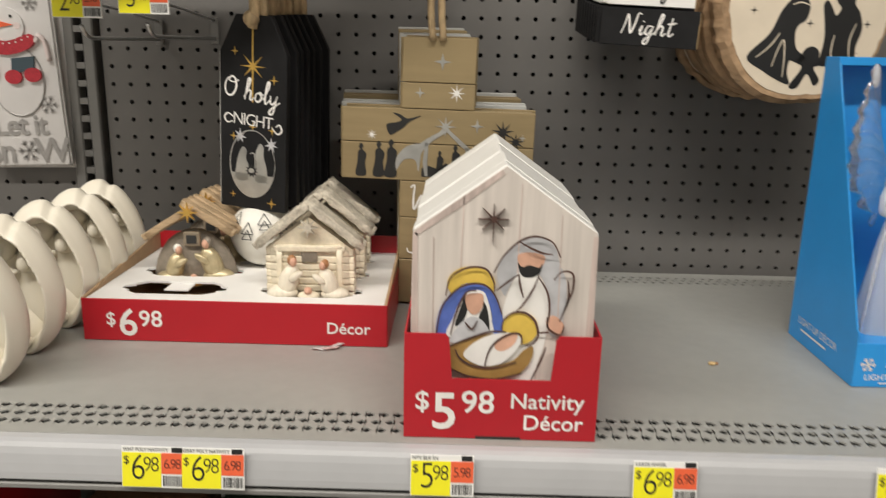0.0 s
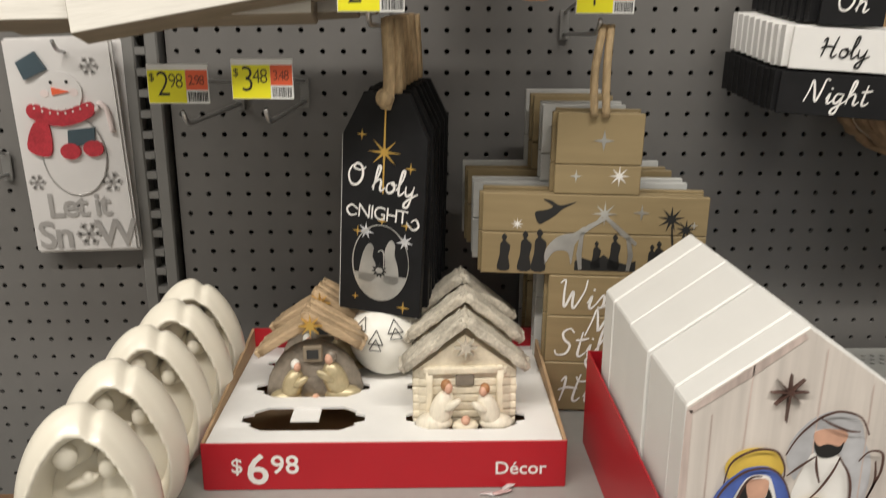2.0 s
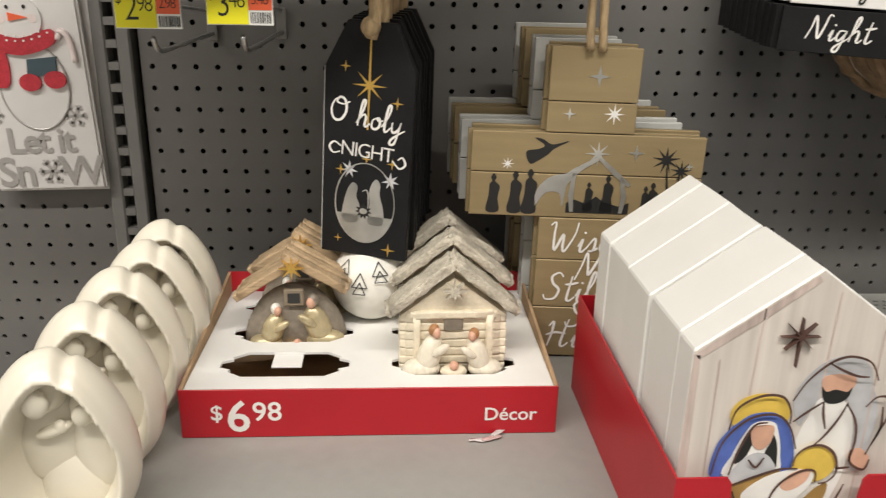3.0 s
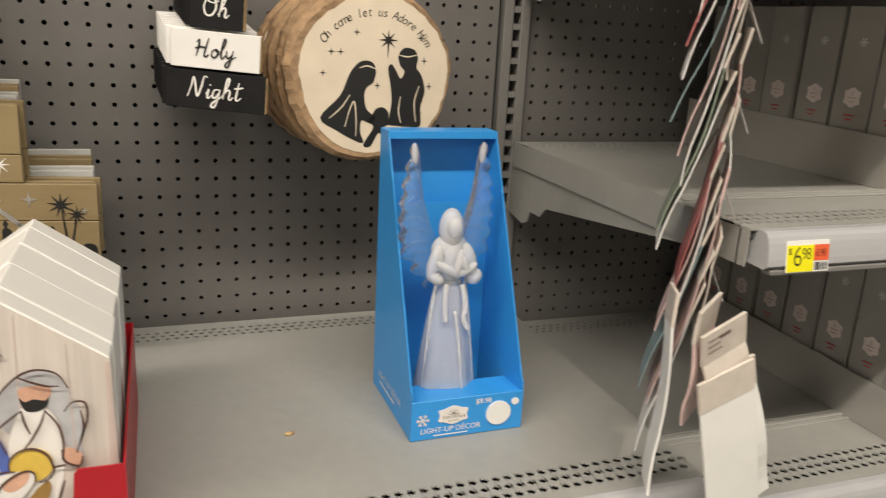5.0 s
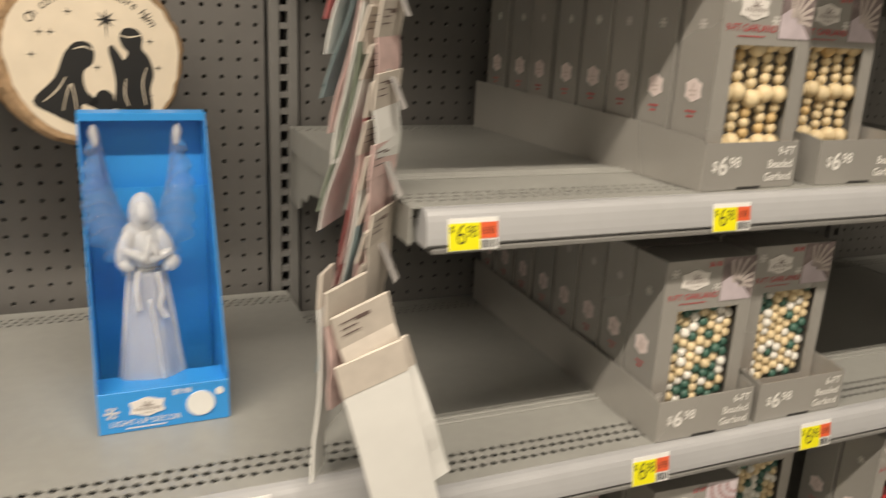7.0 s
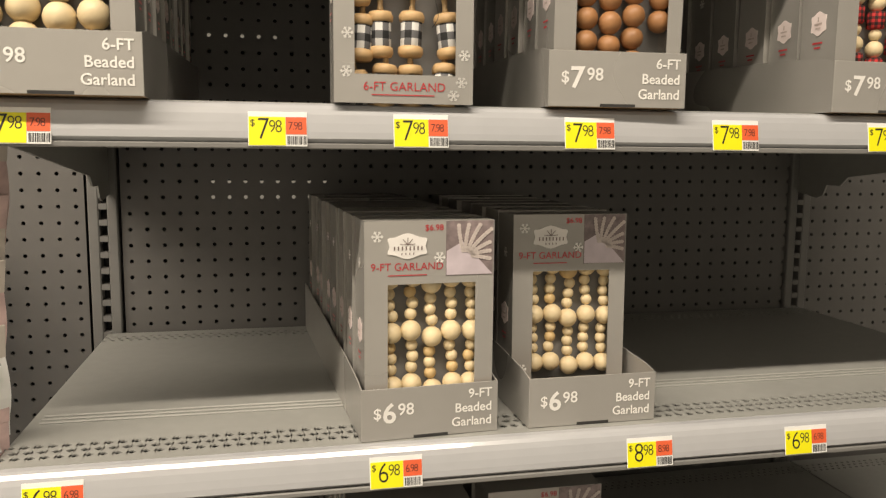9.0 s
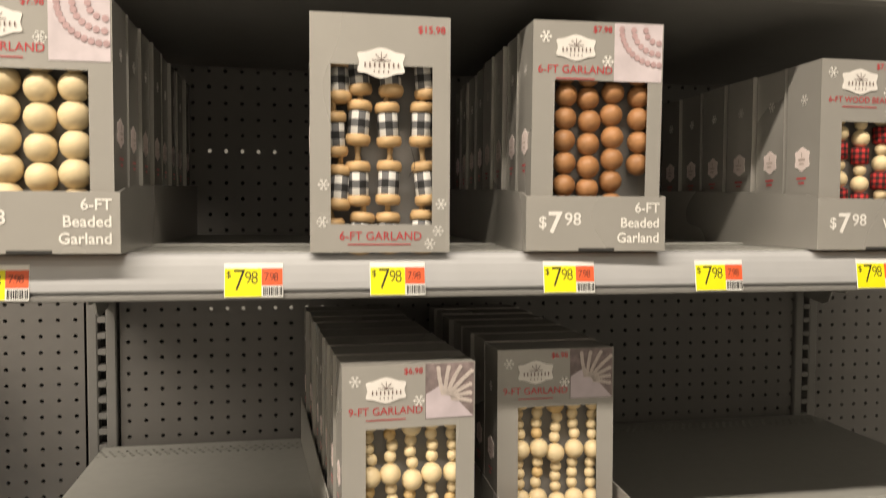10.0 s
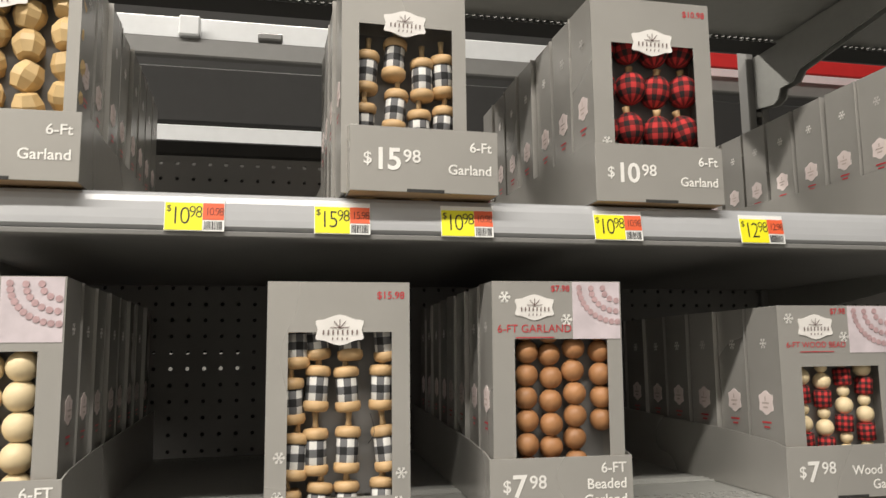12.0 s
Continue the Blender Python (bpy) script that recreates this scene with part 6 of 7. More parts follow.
# ---- wood slice plaques ----
def slice_sign(m, printed):
    t = thing("wood_slice_sign", m, "round wood slice plaque with bark rim and black nativity silhouette" if printed else "round wood slice plaque with bark rim hanging behind", "plaque", "wood slice plaques")
    R = 0.098
    rr = random.Random(3)
    n = 72
    bump = [1 + 0.014 * math.sin(5 * a) + rr.uniform(-0.012, 0.012) for a in (2 * math.pi * i / n for i in range(n))]
    inner = [(0.006 + R * 0.99 * bump[i] * math.cos(2 * math.pi * i / n), R * bump[i] * math.sin(2 * math.pi * i / n)) for i in range(n)]
    outer = [((R + 0.011 + rr.uniform(-0.002, 0.002)) * bump[i] * math.cos(2 * math.pi * i / n), (R + 0.011) * bump[i] * math.sin(2 * math.pi * i / n)) for i in range(n)]
    part("face", prism(inner, -0.0006, 0.010), M["slice"], t, "cream sanded wood face")
    bm = bmesh.new()
    rings = []
    for loop, y in ((inner, 0.000), ([(0.5 * (a[0] + b[0]), 0.5 * (a[1] + b[1])) for a, b in zip(inner, outer)], -0.001), (outer, 0.005), ([(x * 1.005, z * 1.005) for x, z in outer], 0.014), ([(x * 0.99, z * 0.99) for x, z in outer], 0.022), ([(x * 0.5, z * 0.5) for x, z in inner], 0.0225)):
        rings.append([bm.verts.new((x, y + rr.uniform(-0.0008, 0.0008), z)) for x, z in loop])
    for a, b in zip(rings, rings[1:]):
        for i in range(n):
            bm.faces.new((a[i], a[(i + 1) % n], b[(i + 1) % n], b[i]))
    bm.faces.new(rings[-1])
    part("bark", finish(bm, "bark"), M["bark"], t, "rough tan bark rim")
    if not printed:
        return t
    S = smooth_loop
    dec = [
        ("mary_silhouette", S([(-0.065, -0.0525), (-0.0401, -0.0252), (-0.0277, 0.0028), (-0.0146, 0.0168), (0.0, 0.0168), (0.0058, 0.0063), (0.0029, -0.0077), (-0.0058, -0.0147), (-0.0088, -0.0252), (-0.0058, -0.0406), (0.0029, -0.049), (0.0073, -0.0532), (-0.0015, -0.0588), (-0.0117, -0.056), (-0.0131, -0.0707), (-0.0088, -0.084), (-0.0219, -0.0805), (-0.0438, -0.0686)], 4)),
        ("joseph_silhouette", S([(0.0248, -0.0588), (0.0277, -0.0322), (0.0255, -0.0112), (0.0219, 0.0091), (0.0263, 0.0147), (0.0328, 0.0063), (0.0387, -0.0028), (0.0438, 0.0063), (0.038, 0.0133), (0.035, 0.0252), (0.0423, 0.035), (0.0555, 0.0336), (0.0613, 0.0238), (0.0599, 0.0112), (0.0672, 0.0014), (0.0723, -0.0182), (0.0672, -0.0392), (0.0679, -0.0623), (0.0511, -0.0637), (0.035, -0.0623)], 4)),
        ("child_silhouette", S([(0.0015, -0.0504), (0.0073, -0.0413), (0.0161, -0.0392), (0.0234, -0.0448), (0.0248, -0.0546), (0.0277, -0.0602), (0.019, -0.0644), (0.0277, -0.0784), (0.0219, -0.0854), (0.0117, -0.0714), (0.0015, -0.0882), (-0.0088, -0.0868), (0.0044, -0.0644), (-0.0029, -0.0581)], 4)),
    ]
    for nm, pts in dec:
        decal(nm, pts, M["ink"], t, -0.0007, "black printed silhouette")
    folds = [[(-0.054, -0.0532), (-0.038, -0.0392), (-0.0277, -0.0238)], [(-0.0336, -0.0637), (-0.0277, -0.0427), (-0.0219, -0.0322), (-0.019, -0.0532), (-0.019, -0.0756)], [(-0.0161, 0.0091), (-0.0058, 0.0119), (0.0051, 0.0084)], [(0.0358, 0.0266), (0.0467, 0.0245), (0.0599, 0.0273)], [(0.0642, -0.0112), (0.0584, -0.0322), (0.0613, -0.0574)], [(0.0394, -0.0252), (0.0372, -0.0434), (0.0409, -0.0588)]]
    part("white_folds", stroke_mesh([S(f, 4, False) for f in folds], 0.0017, -0.0013), M["slice"], t, "pale fold lines")
    part("star", prism(star(0.021, 0.044, 0.0125, 8, 0.28, 1.8), -0.0012, 0), M["ink"], t, "black star")
    for x, z in ((-0.052, 0.028), (-0.040, 0.028), (-0.062, 0.002), (-0.020, 0.052), (0.070, 0.020), (0.078, -0.012), (0.064, 0.048), (0.008, -0.012), (0.066, -0.046)):
        part("small_star", prism(star(x, z, 0.0048, 4, 0.2), -0.0011, 0), M["ink"], t)
    words = "Oh come let us Adore Him"
    for i, ch in enumerate(words):
        if ch == " ":
            continue
        a = radians(146 - i * 112 / (len(words) - 1))
        letters(ch, 0.006 + 0.076 * math.cos(a), 0.072 * math.sin(a), 0.0135, M["ink"], t, y=-0.0010, turn=math.degrees(a) - 90, align="CENTER", shear=0.15, bold=-0.006, tall=1.15)
    return t


slice_sign(pose(0.410, 0.990, 1.246, 0, 0, 3), True)
s2 = slice_sign(pose(0.404, 1.014, 1.247, 0, 20, 3), False)
for k in range(3):
    copy_thing(s2, pose(0.399 - 0.006 * k, 1.038 + 0.024 * k, 1.248, 0, 75 + 40 * k, 2))
hook(0.405, 1.372, 0.975)


# ---- light-up figure in its blue carton ----
def angel_box():
    t = thing("figurine_box", pose(0.4625, 0.733, Z1 + 0.0006, 0, 0, 0.6), "open-fronted blue carton holding a clear acrylic angel", "box")
    w, h, d0, d1 = 0.066, 0.317, 0.150, 0.030
    sidep = [(0, 0), (d0, 0), (d0, h), (d0 - d1, h), (0.004, 0.058), (0, 0.056)]
    for s in (-1, 1):
        x = s * (w - 0.0008)
        part("side", prism(sidep, x - 0.0008, x + 0.0008, "x"), M["blue"], t, "slanted blue card side")
    part("back", box(-w + 0.0016, w - 0.0016, d0 - 0.0016, d0, 0, h), M["blue"], t)
    part("inner_back", box(-w + 0.002, w - 0.002, 0.124, 0.1254, 0.002, h * 0.74), M["blue"], t)
    part("top", box(-w, w, d0 - d1 - 0.001, d0, h, h + 0.0016, 0.0004), M["blue"], t)
    part("top_lip", box(-w, w, d0 - d1 - 0.002, d0 - d1, h - 0.007, h + 0.0016, 0.0004), M["blue"], t)
    part("front", box(-w, w, -0.0016, 0, 0, 0.046, 0.0004), M["blue"], t)
    part("front_fold", prism([(-0.0016, 0.044), (0, 0.044), (0.05, 0.040), (0.05, 0.0385)], -w + 0.001, w - 0.001, "x"), M["blue"], t)
    part("base", box(-w + 0.002, w - 0.002, 0.001, d0 - 0.002, 0, 0.0012), M["kraft"], t)
    logo(t, -0.018, 0.027, 0.034, -0.0020)
    letters("$9.98", 0.0175, 0.0365, 0.0085, M["print_white"], t, y=-0.0022, bold=0.01, align="CENTER")
    letters("LIGHT-UP DÉCOR", -0.020, 0.0078, 0.0088, M["print_white"], t, y=-0.0022, align="CENTER", bold=0.004)
    part("small_print", stroke_mesh([[(-0.040, 0.0045), (0.0, 0.0045)]], 0.0018, -0.0021), M["print_white"], t)
    part("try_me_disc", prism(oval(0.036, 0.0225, 0.0148, 0.0142, 28), -0.0034, -0.0016), M["paper"], t, "round white sticker")
    part("warning_dot", prism(oval(0.056, 0.034, 0.0046, 0.0042, 16), -0.0024, -0.0016), M["print_white"], t)
    part("flake", flake(-0.053, 0.024, 0.0075, -0.0020), M["logo"], t)
    side = letters("LIGHT-UP DÉCOR", 0, 0, 0.0115, M["logo"], t)
    side.matrix_basis = pose(-w - 0.0006, 0.128, 0.022, 90, 0, -90)
    part("side_print", stroke_mesh([[(0, 0.0), (0.06, 0.0)]], 0.003, 0), M["logo"], t, "", pose(-w - 0.0005, 0.118, 0.016, 0, 0, -90))
    part("tab_slot", box(w - 0.0001, w + 0.0004, 0.05, 0.075, 0.09, 0.16), M["dark"], t)


angel_box()


def robe(z_top, r_top, z_low, r_low, folds, deep, flare):
    """A hollow draped skirt with folds that deepen towards the hem."""
    bm = bmesh.new()
    n, m = 64, 20
    rings = []
    for i in range(m + 1):
        f = i / m
        z = z_top + (z_low - z_top) * f
        r = r_top + (r_low - r_top) * f ** flare
        ring = []
        for k in range(n):
            a = 2 * math.pi * k / n
            q = 1 + deep * (0.25 + 0.75 * f) * (math.sin(folds * a + 2.2 * f) + 0.5 * math.sin((folds + 4) * a - 3.0 * f + 1.0))
            ring.append(bm.verts.new((r * q * math.cos(a), r * q * 0.78 * math.sin(a), z)))
        rings.append(ring)
    for a, b in zip(rings, rings[1:]):
        for k in range(n):
            bm.faces.new((a[k], a[(k + 1) % n], b[(k + 1) % n], b[k]))
    bm.faces.new(rings[0])
    bm.faces.new(rings[-1])
    return finish(bm, "robe", True)


def angel():
    items = [(with_mat(robe(0.160, 0.0150, 0.004, 0.0400, 5, 0.045, 0.85), M["frost"]), None)]
    # sash ends and a cloak edge that hang over the skirt
    for pts, r in (([(-0.009, -0.013, 0.160), (-0.012, -0.018, 0.140), (-0.011, -0.021, 0.118)], 0.0030), ([(0.010, -0.013, 0.158), (0.013, -0.018, 0.136), (0.010, -0.021, 0.120), (0.016, -0.022, 0.108)], 0.0032),
                   ([(-0.017, -0.004, 0.162), (-0.024, -0.006, 0.110), (-0.034, -0.010, 0.010)], 0.0022), ([(0.017, -0.004, 0.162), (0.024, -0.006, 0.110), (0.035, -0.010, 0.010)], 0.0022), ([(0.000, -0.020, 0.130), (0.006, -0.025, 0.080), (0.012, -0.031, 0.010)], 0.0022)):
        items.append((with_mat(tube(smooth_loop(pts, 6, False), r, 10), M["acryl"]), None))
    # veiled head, shoulders, folded arms holding a small harp
    for me in (blob(0.0165, 0.012, 0.030, 0, 0, 0.178), blob(0.0095, 0.0105, 0.0130, 0, -0.006, 0.222), blob(0.0145, 0.0125, 0.0240, 0, 0.002, 0.218), blob(0.0225, 0.0105, 0.017, 0, 0.003, 0.196), 
               blob(0.0090, 0.008, 0.022, -0.0205, -0.005, 0.182, 14), blob(0.0090, 0.008, 0.022, 0.0205, -0.005, 0.182, -14), blob(0.017, 0.007, 0.0058, -0.010, -0.017, 0.178, 32), blob(0.017, 0.007, 0.0058, 0.010, -0.017, 0.176, -24), blob(0.0105, 0.008, 0.0085, 0.024, -0.012, 0.166, -28), blob(0.009, 0.008, 0.0075, -0.020, -0.010, 0.166, 25),
               blob(0.0045, 0.0045, 0.015, 0.001, -0.021, 0.186, 10), blob(0.0050, 0.005, 0.012, 0.008, -0.020, 0.184, -20), blob(0.0150, 0.0135, 0.0035, 0, 0, 0.160)):
        items.append((with_mat(rough(me, 0.0010, 140, 4), M["acryl"]), None))
    # raised wings: a thin scalloped plate each, with ridged feathers
    for s in (-1, 1):
        outer = []
        for k in range(9):
            f = k / 8
            x, z = 0.044 + 0.011 * math.sin(math.pi * f) - 0.022 * max(f - 0.75, 0) * 4, 0.306 - 0.150 * f
            outer += [(x - 0.0015, z + 0.004), (x + 0.0022, z - 0.004), (x - 0.0010, z - 0.010)]
        edge = smooth_loop([(0.010, 0.196), (0.020, 0.222), (0.029, 0.252), (0.034, 0.286), (0.037, 0.307)] + outer + [(0.016, 0.160)], 3)
        items.append((with_mat(prism([(s * x, z) for x, z in edge], 0.0168, 0.0184), M["clear"]), None))
        items.append((with_mat(tube([(s * x, 0.0176, z) for x, z in edge], 0.0008, 6, True), M["clear"]), None))
        for k in range(9):
            f = k / 8
            tip = (s * (0.044 + 0.009 * math.sin(math.pi * f) - 0.020 * max(f - 0.8, 0) * 5), 0.0165, 0.292 - 0.132 * f)
            root = (s * (0.033 - 0.020 * f), 0.0160, 0.268 - 0.090 * f)
            mid = (s * (0.041 - 0.008 * f), 0.0155, (root[2] + tip[2]) / 2 + 0.006)
            items.append((with_mat(tube(smooth_loop([root, mid, tip], 4, False), 0.0006, 6), M["clear"]), None))
        items.append((with_mat(blob(0.0042, 0.0026, 0.0120, s * 0.0405, 0.0176, 0.299, 5 * s), M["acryl"]), None))
    ob = new("angel_figurine", joined(items))
    ob.data.polygons.foreach_set("use_smooth", [True] * len(ob.data.polygons))
    ob.matrix_basis = pose(0.4535, 0.790, Z1 + 0.0025, 0, 0, 4)
    tagged(ob, "clear and frosted acrylic angel figurine standing in a blue carton", "figurine")


angel()


# ---- embossed tin sign ----
def snow_sign(m, printed):
    t = thing("tin_sign", m, "white embossed tin sign with a snowman and Let it Snow" if printed else "white embossed tin sign hanging behind another", "sign", "tin snowman signs")
    w, h = 0.055, 0.226
    part("panel", box(-w, w, 0, 0.008, 0, h, 0.0025, 2), M["snow_tin"], t)
    if not printed:
        return t
    ring = oval(0.002, 0.105, 0.033, 0.042, 36)
    part("body_relief", prism(ring, -0.0015, 0.001), M["snow_tin"], t)
    part("body_line", tube([(x, -0.001, z) for x, z in ring], 0.0011, 6, True), M["tin_silver"], t, "silver raised outline")
    part("head", prism(oval(-0.004, 0.170, 0.024, 0.022, 28), -0.0025, 0.001), M["snow_tin"], t)
    part("scarf", prism(smooth_loop([(-0.036, 0.146), (-0.034, 0.160), (-0.004, 0.152), (0.026, 0.160), (0.028, 0.146), (-0.004, 0.136)], 4), -0.0045, 0), M["scarf"], t, "red dotted scarf")
    part("scarf_tail", prism(smooth_loop([(-0.034, 0.140), (-0.020, 0.142), (-0.018, 0.118), (-0.024, 0.105), (-0.044, 0.114)], 4), -0.004, 0), M["scarf"], t, "red dotted scarf end")
    for k in range(16):
        dx = -0.030 + 0.0078 * (k % 8)
        part("dot", prism(oval(dx, 0.1495 + 0.0045 * (k // 8) + 9 * (dx + 0.004) ** 2, 0.0011, 0.0011, 8), -0.0052, -0.004), M["print_white"], t)
    part("nose", prism([(-0.010, 0.176), (0.008, 0.171), (-0.010, 0.168)], -0.004, 0), M["orange"], t, "orange carrot nose")
    part("hat", prism([(-0.036, 0.184), (-0.012, 0.194), (-0.022, 0.212), (-0.042, 0.202)], -0.004, 0), M["teal"], t, "dark hat")
    for x in (-0.010, 0.006):
        part("eye", prism(oval(x, 0.181, 0.0016, 0.0018, 10), -0.0034, -0.0020), M["ink"], t, "black dot eye")
    for x in (-0.018, 0.012):
        part("cheek", prism(oval(x, 0.170, 0.0045, 0.0040, 14), -0.0030, -0.0020), M["pink"], t, "pale pink cheek")
    part("gift", prism([(-0.002, 0.114), (0.026, 0.118), (0.028, 0.134), (0.000, 0.132)], -0.004, 0), M["teal"], t, "dark gift parcel")
    for x, z in ((0.000, 0.110), (0.024, 0.112)):
        part("mitten", prism(oval(x, z, 0.0105, 0.0085, 18), -0.005, 0), M["scarf"], t, "red mitten")
    part("cane", tube(smooth_loop([(0.046, -0.002, 0.128), (0.043, -0.002, 0.150), (0.036, -0.002, 0.158), (0.032, -0.002, 0.150)], 4, False), 0.003), M["pink"], t, "candy cane")
    for x, z, r in ((-0.042, 0.078, 0.009), (0.036, 0.076, 0.012), (0.004, 0.020, 0.014), (0.030, 0.196, 0.010)):
        part("snowflake", flake(x, z, r, -0.0006), M["tin_silver"], t, "silver snowflake")
    letters("Let it", -0.002, 0.040, 0.036, M["tin_silver"], t, y=-0.0012, align="CENTER", bold=0.02, space=0.9)
    letters("Sn", -0.031, 0.006, 0.042, M["tin_silver"], t, y=-0.0012, align="CENTER", bold=0.02, space=0.9)
    letters("W", 0.034, 0.006, 0.042, M["tin_silver"], t, y=-0.0012, align="CENTER", bold=0.02)
    return t


snow_sign(pose(-0.633, 1.128, 1.016, 0, -2.0, 0) @ Matrix.Scale(1.17, 4), True)
snow_sign(pose(-0.624, 1.142, 1.012, 0, -1.2, 1) @ Matrix.Scale(1.17, 4), False)
hook(-0.633, 1.262, 1.10)
hook(-0.433, 1.200, 0.912, "2.98", 0.0, 0.000)
hook(-0.353, 1.203, 0.902, "3.48", 0.0, 0.002)
hook(-0.730, 1.112, 1.000)


# ---- white-washed plank signs on the upper hook ----
def plank_sign(m, wide, tall, label):
    t = thing("plank_sign", m, label, "plank sign", "white-washed plank signs")
    part("edge_block", box(0, wide, 0.0012, 0.032, 0, tall, 0.0015), M["weathered"], t, "grey-brown weathered edge")
    part("painted_face", box(0.0015, wide - 0.0015, 0, 0.0014, 0.0015, tall - 0.0015), M["whitewash"], t, "flaking white painted face")
    rr = random.Random(5)
    ln = []
    for z in (0.030, 0.060, 0.095):
        x = rr.uniform(0.02, 0.05)
        while x < wide - 0.03:
            q = rr.uniform(0.02, 0.06)
            ln.append([(x, z + rr.uniform(-0.002, 0.002)), (x + q * 0.5, z + rr.uniform(-0.002, 0.002)), (min(x + q, wide - 0.01), z)])
            x += q + rr.uniform(0.02, 0.06)
    part("worn_line", stroke_mesh(ln, 0.0016, -0.0003), M["worn"], t, "worn grey streaks")
    ws = [[(0.06 + 0.030 * k, 0.062), (0.06 + 0.030 * k, 0.085), (0.06 + 0.030 * k, 0.11)] for k in range(5)]
    part("faded_letters", stroke_mesh(ws, 0.008, -0.0004), M["worn"], t, "faded grey lettering strokes")
    return t


plank_sign(pose(-0.500, 0.842, 1.284, -16, -10.2, 0), 0.295, 0.16, "white-washed wooden plank sign hanging askew")
plank_sign(pose(-0.600, 0.862, 1.294, -16, -1.5, 0), 0.30, 0.16, "white-washed wooden plank sign hanging behind another")
plank_sign(pose(-0.585, 0.905, 1.288, -10, -3.0, 0), 0.32, 0.15, "white-washed wooden plank sign deep in the stack")
plank_sign(pose(-0.560, 0.960, 1.292, 3, -2.0, 0), 0.31, 0.15, "white-washed wooden plank sign deep in the stack")
hook(-0.42, 1.425, 0.84)


# ---- terracotta wooden shapes with beads ----
def terra_plaque(m):
    t = thing("wood_ornament_plaque", m, "terracotta-stained wooden plaque with a string of white beads", "plaque", "terracotta plaques")
    pts = [(-0.036, 0.14), (-0.049, 0.042), (-0.044, 0.034), (-0.014, 0.003), (-0.004, 0.0), (0.012, 0.0), (0.020, 0.004), (0.043, 0.026), (0.047, 0.034), (0.040, 0.14)]
    part("board", prism(pts, 0, 0.008, bevel=0.0008), M["terra"], t)
    for k in range(6):
        part("bead", bead_mesh("ball", 0.0072), M["white_bead"], t, "white wooden bead", pose(0.0, -0.006, 0.044 + 0.0125 * k))
    part("ring_bead", lathe([(0.003, -0.004), (0.0075, -0.003), (0.0075, 0.003), (0.003, 0.004)], 14), M["white_bead"], t, "", pose(0.001, -0.006, 0.034))
    return t


terra_plaque(pose(-0.113, 0.850, 1.313, 0, 0, 4))
t2 = terra_plaque(pose(-0.155, 0.872, 1.326, 0, -8, -6))
copy_thing(t2, pose(-0.128, 0.892, 1.322, 0, 3, 0))
for k in range(7):
    copy_thing(t2, pose(-0.132 + 0.003 * (k % 3), 0.916 + 0.026 * k, 1.324, 0, (-4, 2, 5)[k % 3], (2, -3, 0)[k % 3]))
hook(-0.12, 1.448, 0.84)


# ---- clip strip of carded items hanging at the bay's end ----
def hang(z):
    """The line that the loaded strip hangs along."""
    f = (1.64 - z) / 0.6
    return 0.667 - 0.020 * f, 0.646 - 0.030 * f


def clip_strip():
    t = thing("clip_strip", pose(0, 0, 0), "clear folded plastic strip crowded with carded gift packets", "clip strip")
    z = 1.64
    k = 0
    while z > 1.06:
        x, y = hang(z)
        part("fold", box(-0.009, 0.009, -0.0004, 0.0004, -0.046, 0.0, 0.0002), M["plastic"], t, "", pose(x + 0.010, y + 0.012 - (0.012 if k % 2 else 0.0), z, -24 if k % 2 else 22, 0, 57))
        z -= 0.041
        k += 1


clip_strip()
rs = random.Random(21)


def packet(m, mt, w, h, white=False, header="kraft_pale"):
    """A thin bowed card in a sleeve with a printed header above it."""
    t = thing("gift_packet", m, "white paper packet in a clear sleeve on the hanging strip" if white else "printed gift packet in a clear sleeve on the hanging strip", "packet", "hanging packets")
    bend = rs.uniform(0.002, 0.009)
    thick = 0.0022 if white else 0.0011
    bm = bmesh.new()
    rows = []
    for i in range(9):
        f = i / 8
        y = -bend * math.sin(math.pi * f) - 0.006 * max(f - 0.8, 0) / 0.2
        rows.append([bm.verts.new((x, y + d, -h * f)) for x in (-w / 2, w / 2) for d in (0, thick)])
    for a, b in zip(rows, rows[1:]):
        for i, j in ((0, 2), (2, 3), (3, 1), (1, 0)):
            bm.faces.new((a[i], a[j], b[j], b[i]))
    bm.faces.new((rows[0][0], rows[0][2], rows[0][3], rows[0][1]))
    bm.faces.new((rows[-1][0], rows[-1][2], rows[-1][3], rows[-1][1]))
    part("card", finish(bm, "card"), M[mt], t)
    hd = part("header", box(-w / 2 - 0.0006, w / 2 + 0.0006, -0.0006, thick + 0.0004, -0.002, 0.030, 0.0003), M[header], t, "pale printed header card")
    if not white or mt == "kraft_pale":
        part("header_print", stroke_mesh([[(-w * 0.40, 0.022), (-w * 0.05, 0.022)], [(-w * 0.40, 0.016), (-w * 0.12, 0.016)], [(-w * 0.40, 0.010), (-w * 0.08, 0.010)]], 0.0016, -0.0010), M["mark"], hd)
        part("hang_slot", box(-0.007, 0.007, -0.0010, -0.0004, 0.019, 0.0225), M["mark"], hd)
    return t


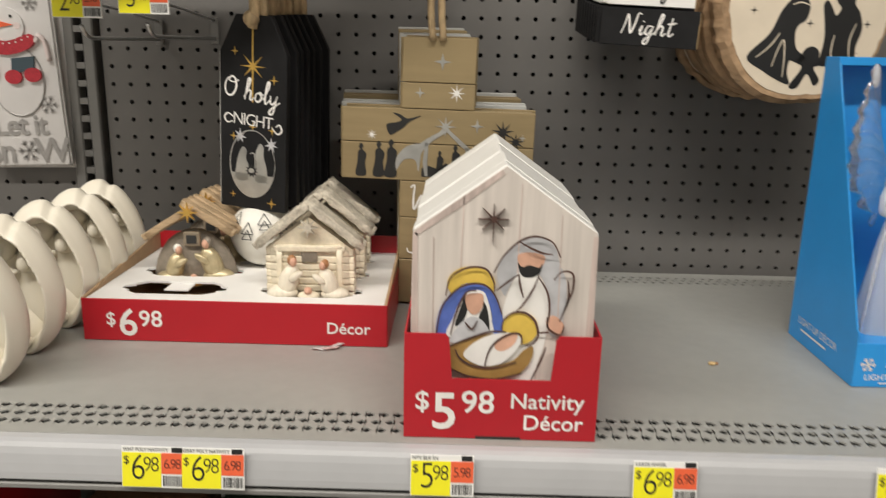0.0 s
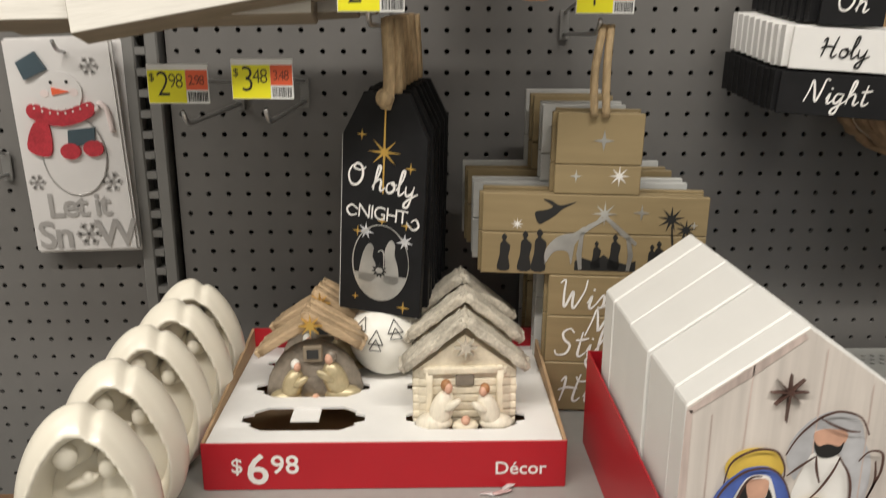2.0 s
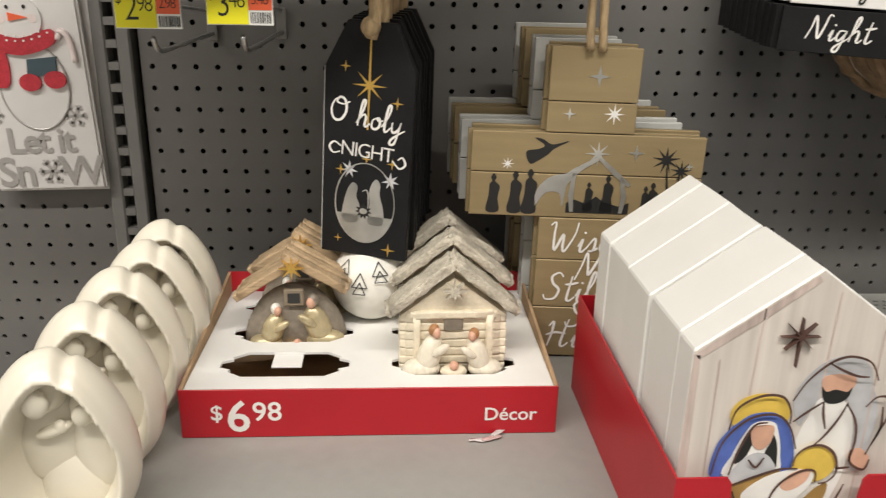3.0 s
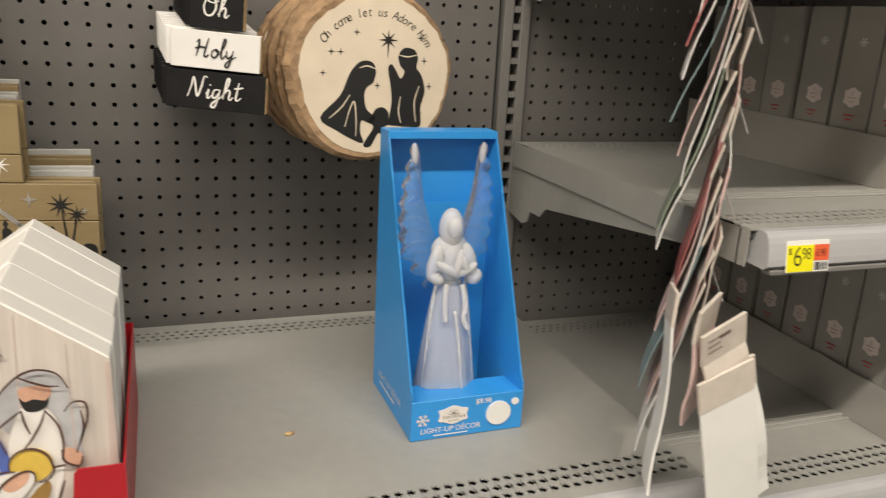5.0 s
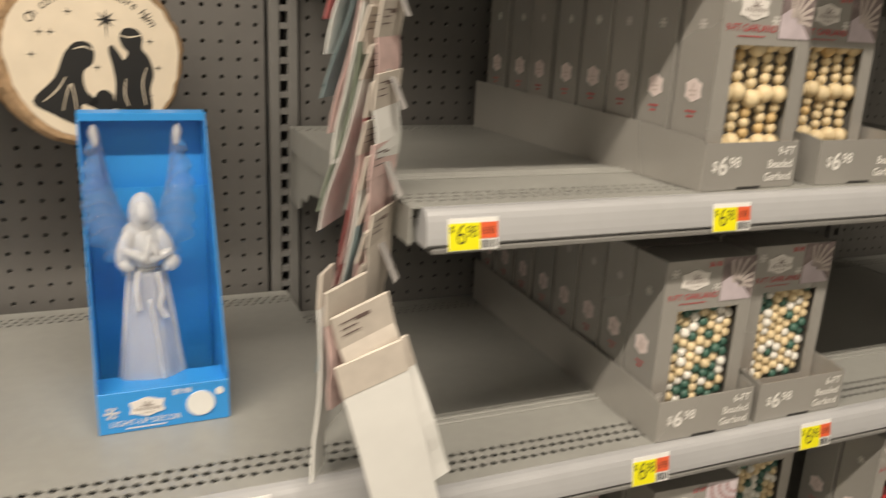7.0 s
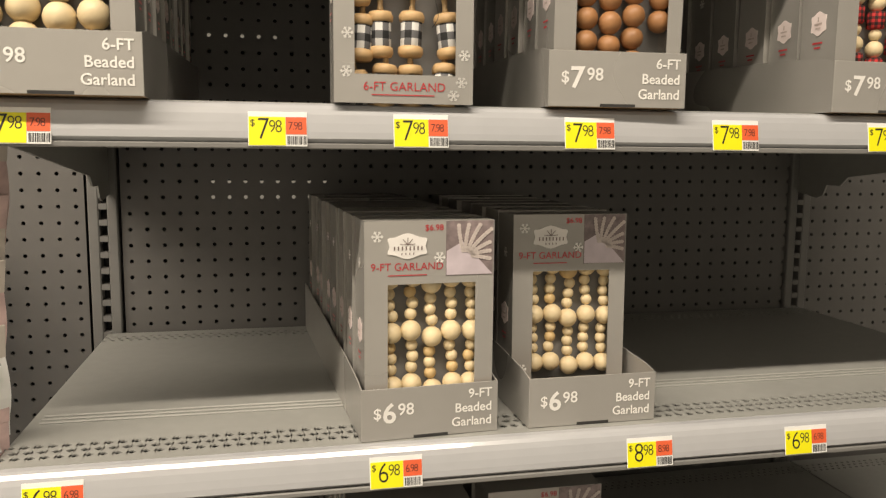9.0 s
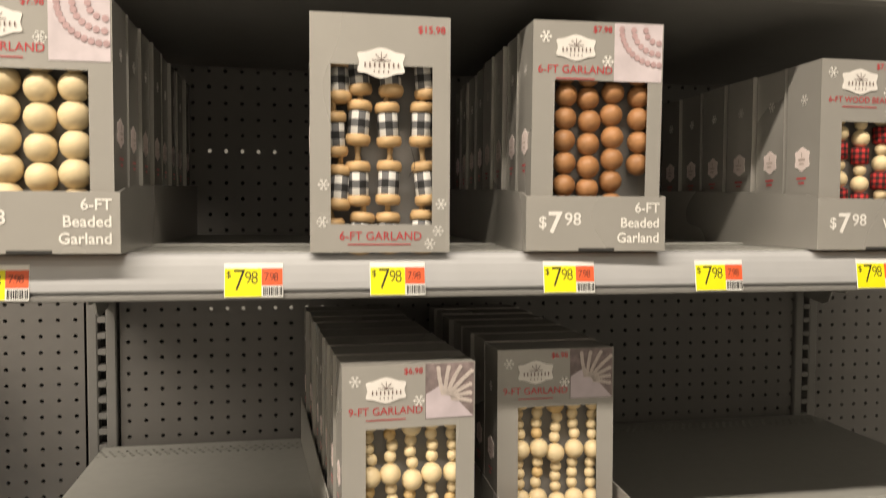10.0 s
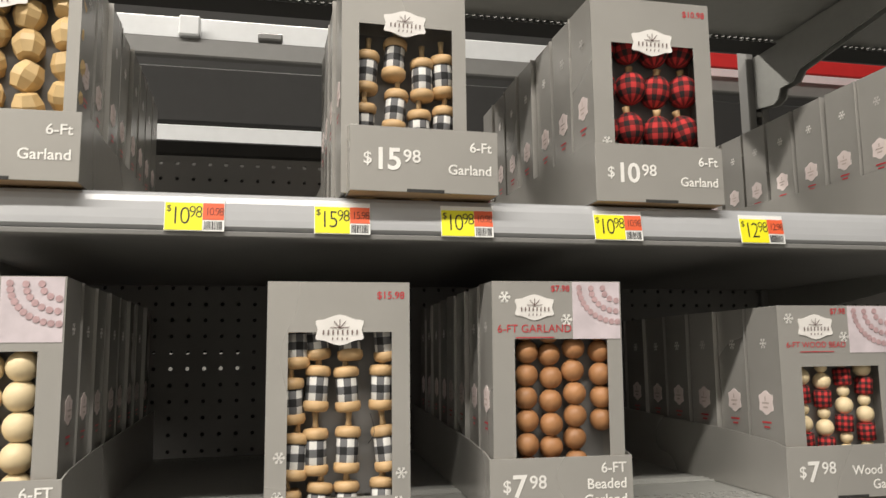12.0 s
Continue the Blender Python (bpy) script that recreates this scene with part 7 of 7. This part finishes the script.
CARDS = ["card_red", "card_teal", "paper", "card_pink", "paper", "card_red", "paper", "card_teal", "card_pink", "paper", "card_green", "paper", "card_red", "card_pink", "paper", "card_teal", "card_pink", "paper"]
for k, mt in enumerate(CARDS):
    z = 1.615 - 0.0325 * k
    x, y = hang(z)
    packet(pose(x + rs.uniform(-0.003, 0.003), y + rs.uniform(-0.004, 0.004), z, 14 + rs.uniform(-4, 4), rs.uniform(-1.5, 1.5), 53.5 + rs.uniform(-2, 2)), mt, 0.068 + rs.uniform(-0.006, 0.006), 0.150 + rs.uniform(-0.012, 0.014))
for k in range(9):
    z = 1.605 - 0.062 * k
    x, y = hang(z)
    packet(pose(x + 0.009, y - 0.006, z, 8 + rs.uniform(-4, 4), rs.uniform(-2, 2), 52 + rs.uniform(-2, 2)), ("card_pink", "kraft_pale", "card_red", "card_pink", "kraft_pale", "card_pink", "paper", "card_pink", "kraft_pale")[k], 0.066 + rs.uniform(-0.004, 0.006), 0.080, header="card_pink" if k % 3 == 1 else "kraft_pale")
packet(pose(0.598, 0.585, 1.060, 3, 4, 62), "paper", 0.044, 0.17, True)
packet(pose(0.606, 0.545, 1.062, 6, -6, 34), "card_pink", 0.052, 0.085, True)
packet(pose(0.622, 0.535, 1.045, 4, -16, 12), "kraft_pale", 0.056, 0.050, True)
packet(pose(0.630, 0.530, 1.000, 1, -15, 6), "paper", 0.064, 0.215, True)
packet(pose(0.644, 0.538, 1.000, 1, -19, 8), "paper", 0.056, 0.130, True)

# ---- a lying carton of greenery, crumbs and scraps ----
gl = thing("garland_box", pose(1.675, 0.605, Z1R + 0.0006, 0, 0, -23), "silver-grey carton of mixed garland lying on its back", "box", "garland boxes")
part("carton", box(-0.066, 0.066, 0, 0.21, 0, 0.045, 0.001), M["silver_dark"], gl)
part("window", box(-0.046, 0.046, 0.07, 0.19, 0.0452, 0.046), M["silver_dark"], gl)
rg = random.Random(4)
for k in range(46):
    part("bead", bead_mesh("ball", 0.0056), M[rg.choice(("cream", "greenery", "white_bead"))], gl, "", pose(rg.uniform(-0.044, 0.044), rg.uniform(0.072, 0.188), 0.049))
cr = thing("crumb", pose(0.273, 0.778, Z1), "small brown crumb on the grey shelf", "crumb")
part("bit", rough(blob(0.004, 0.003, 0.002, 0, 0, 0.0018), 0.0008, 300, 1), M["tan"], cr)
part("bit", rough(blob(0.002, 0.003, 0.0015, 0.005, 0.002, 0.0014), 0.0006, 300, 2), M["brown"], cr)
sc = thing("tape_scrap", pose(-0.14, 0.790, Z1), "torn scrap of clear tape against the tray", "scrap")
for k in range(3):
    part("shred", rough(fine_box(-0.018 + 0.014 * k, 0.002 + 0.016 * k, -0.006, 0.004, 0.0008, 0.0022, 3), 0.0022, 120, k), M["card_pink"] if k == 1 else M["plastic"], sc, "", pose(0, 0, 0.0014, 0, -3 * k, 20 * k) @ Matrix.Diagonal((0.8, 0.5, 0.6, 1)))

# ---- goods on the shaded lower shelves ----
rl = random.Random(8)


def low_box(x, y, z, w, d, h, mt, label, tilt=0.0):
    t = thing("carton", pose(x, y, z, 0, 0, tilt), label, "box", "lower shelf cartons")
    part("carton_body", box(-w / 2, w / 2, 0, d, 0, h, 0.002), M[mt], t)
    part("front_label", box(-w * 0.36, w * 0.36, -0.0008, 0.0002, h * 0.35, h * 0.8), M["pink" if mt.startswith("silver") else "print_white"], t)
    part("front_band", box(-w * 0.36, w * 0.36, -0.0008, 0.0002, h * 0.12, h * 0.24), M["redink"], t)
    return t


LOW = 0.5215
for x, y, kd, n, hh in ((0.775, 0.62, "spool", 2, 0.235), (0.915, 0.66, "brown", 3, 0.225), (1.085, 0.598, "woodplaid", 2, 0.238), (1.300, 0.70, "mini", 1, 0.235), (1.480, 0.598, "bauble", 2, 0.245), (1.660, 0.62, "mini", 2, 0.235)):
    garland_row(x, y, LOW, kd, n, rl, w=0.128, h=hh, label="silver-grey garland carton on the shaded lower shelf", yaw=rl.uniform(-3, 3))
for x, w, h, mt, lb in ((-0.47, 0.13, 0.30, "red", "red carton on the lower shelf"), (-0.32, 0.12, 0.22, "straw", "brown carton on the lower shelf"), (-0.18, 0.10, 0.24, "greenery", "green carton on the lower shelf"), (-0.02, 0.14, 0.22, "dark", "black carton on the lower shelf"), (0.16, 0.12, 0.24, "dark", "black carton on the lower shelf"), (0.36, 0.12, 0.25, "kraft", "brown carton on the lower shelf"), (0.54, 0.10, 0.26, "white", "white carton on the lower shelf")):
    low_box(x, 0.60, LOW, w, 0.16, h, mt, lb, rl.uniform(-4, 4))
bundle = thing("slat_bundle", pose(-0.72, 0.74, 0.6015), "stack of thin brown woven slats in the next bay", "bundle")
for k in range(16):
    part("slat", box(-0.13 + rl.uniform(-0.01, 0.01), 0.13 + rl.uniform(-0.01, 0.01), -0.1 + rl.uniform(-0.01, 0.01), 0.22, 0.011 * k, 0.011 * k + 0.009, 0.002), M["straw"] if k % 5 or k > 9 else M["card_pink"], bundle)
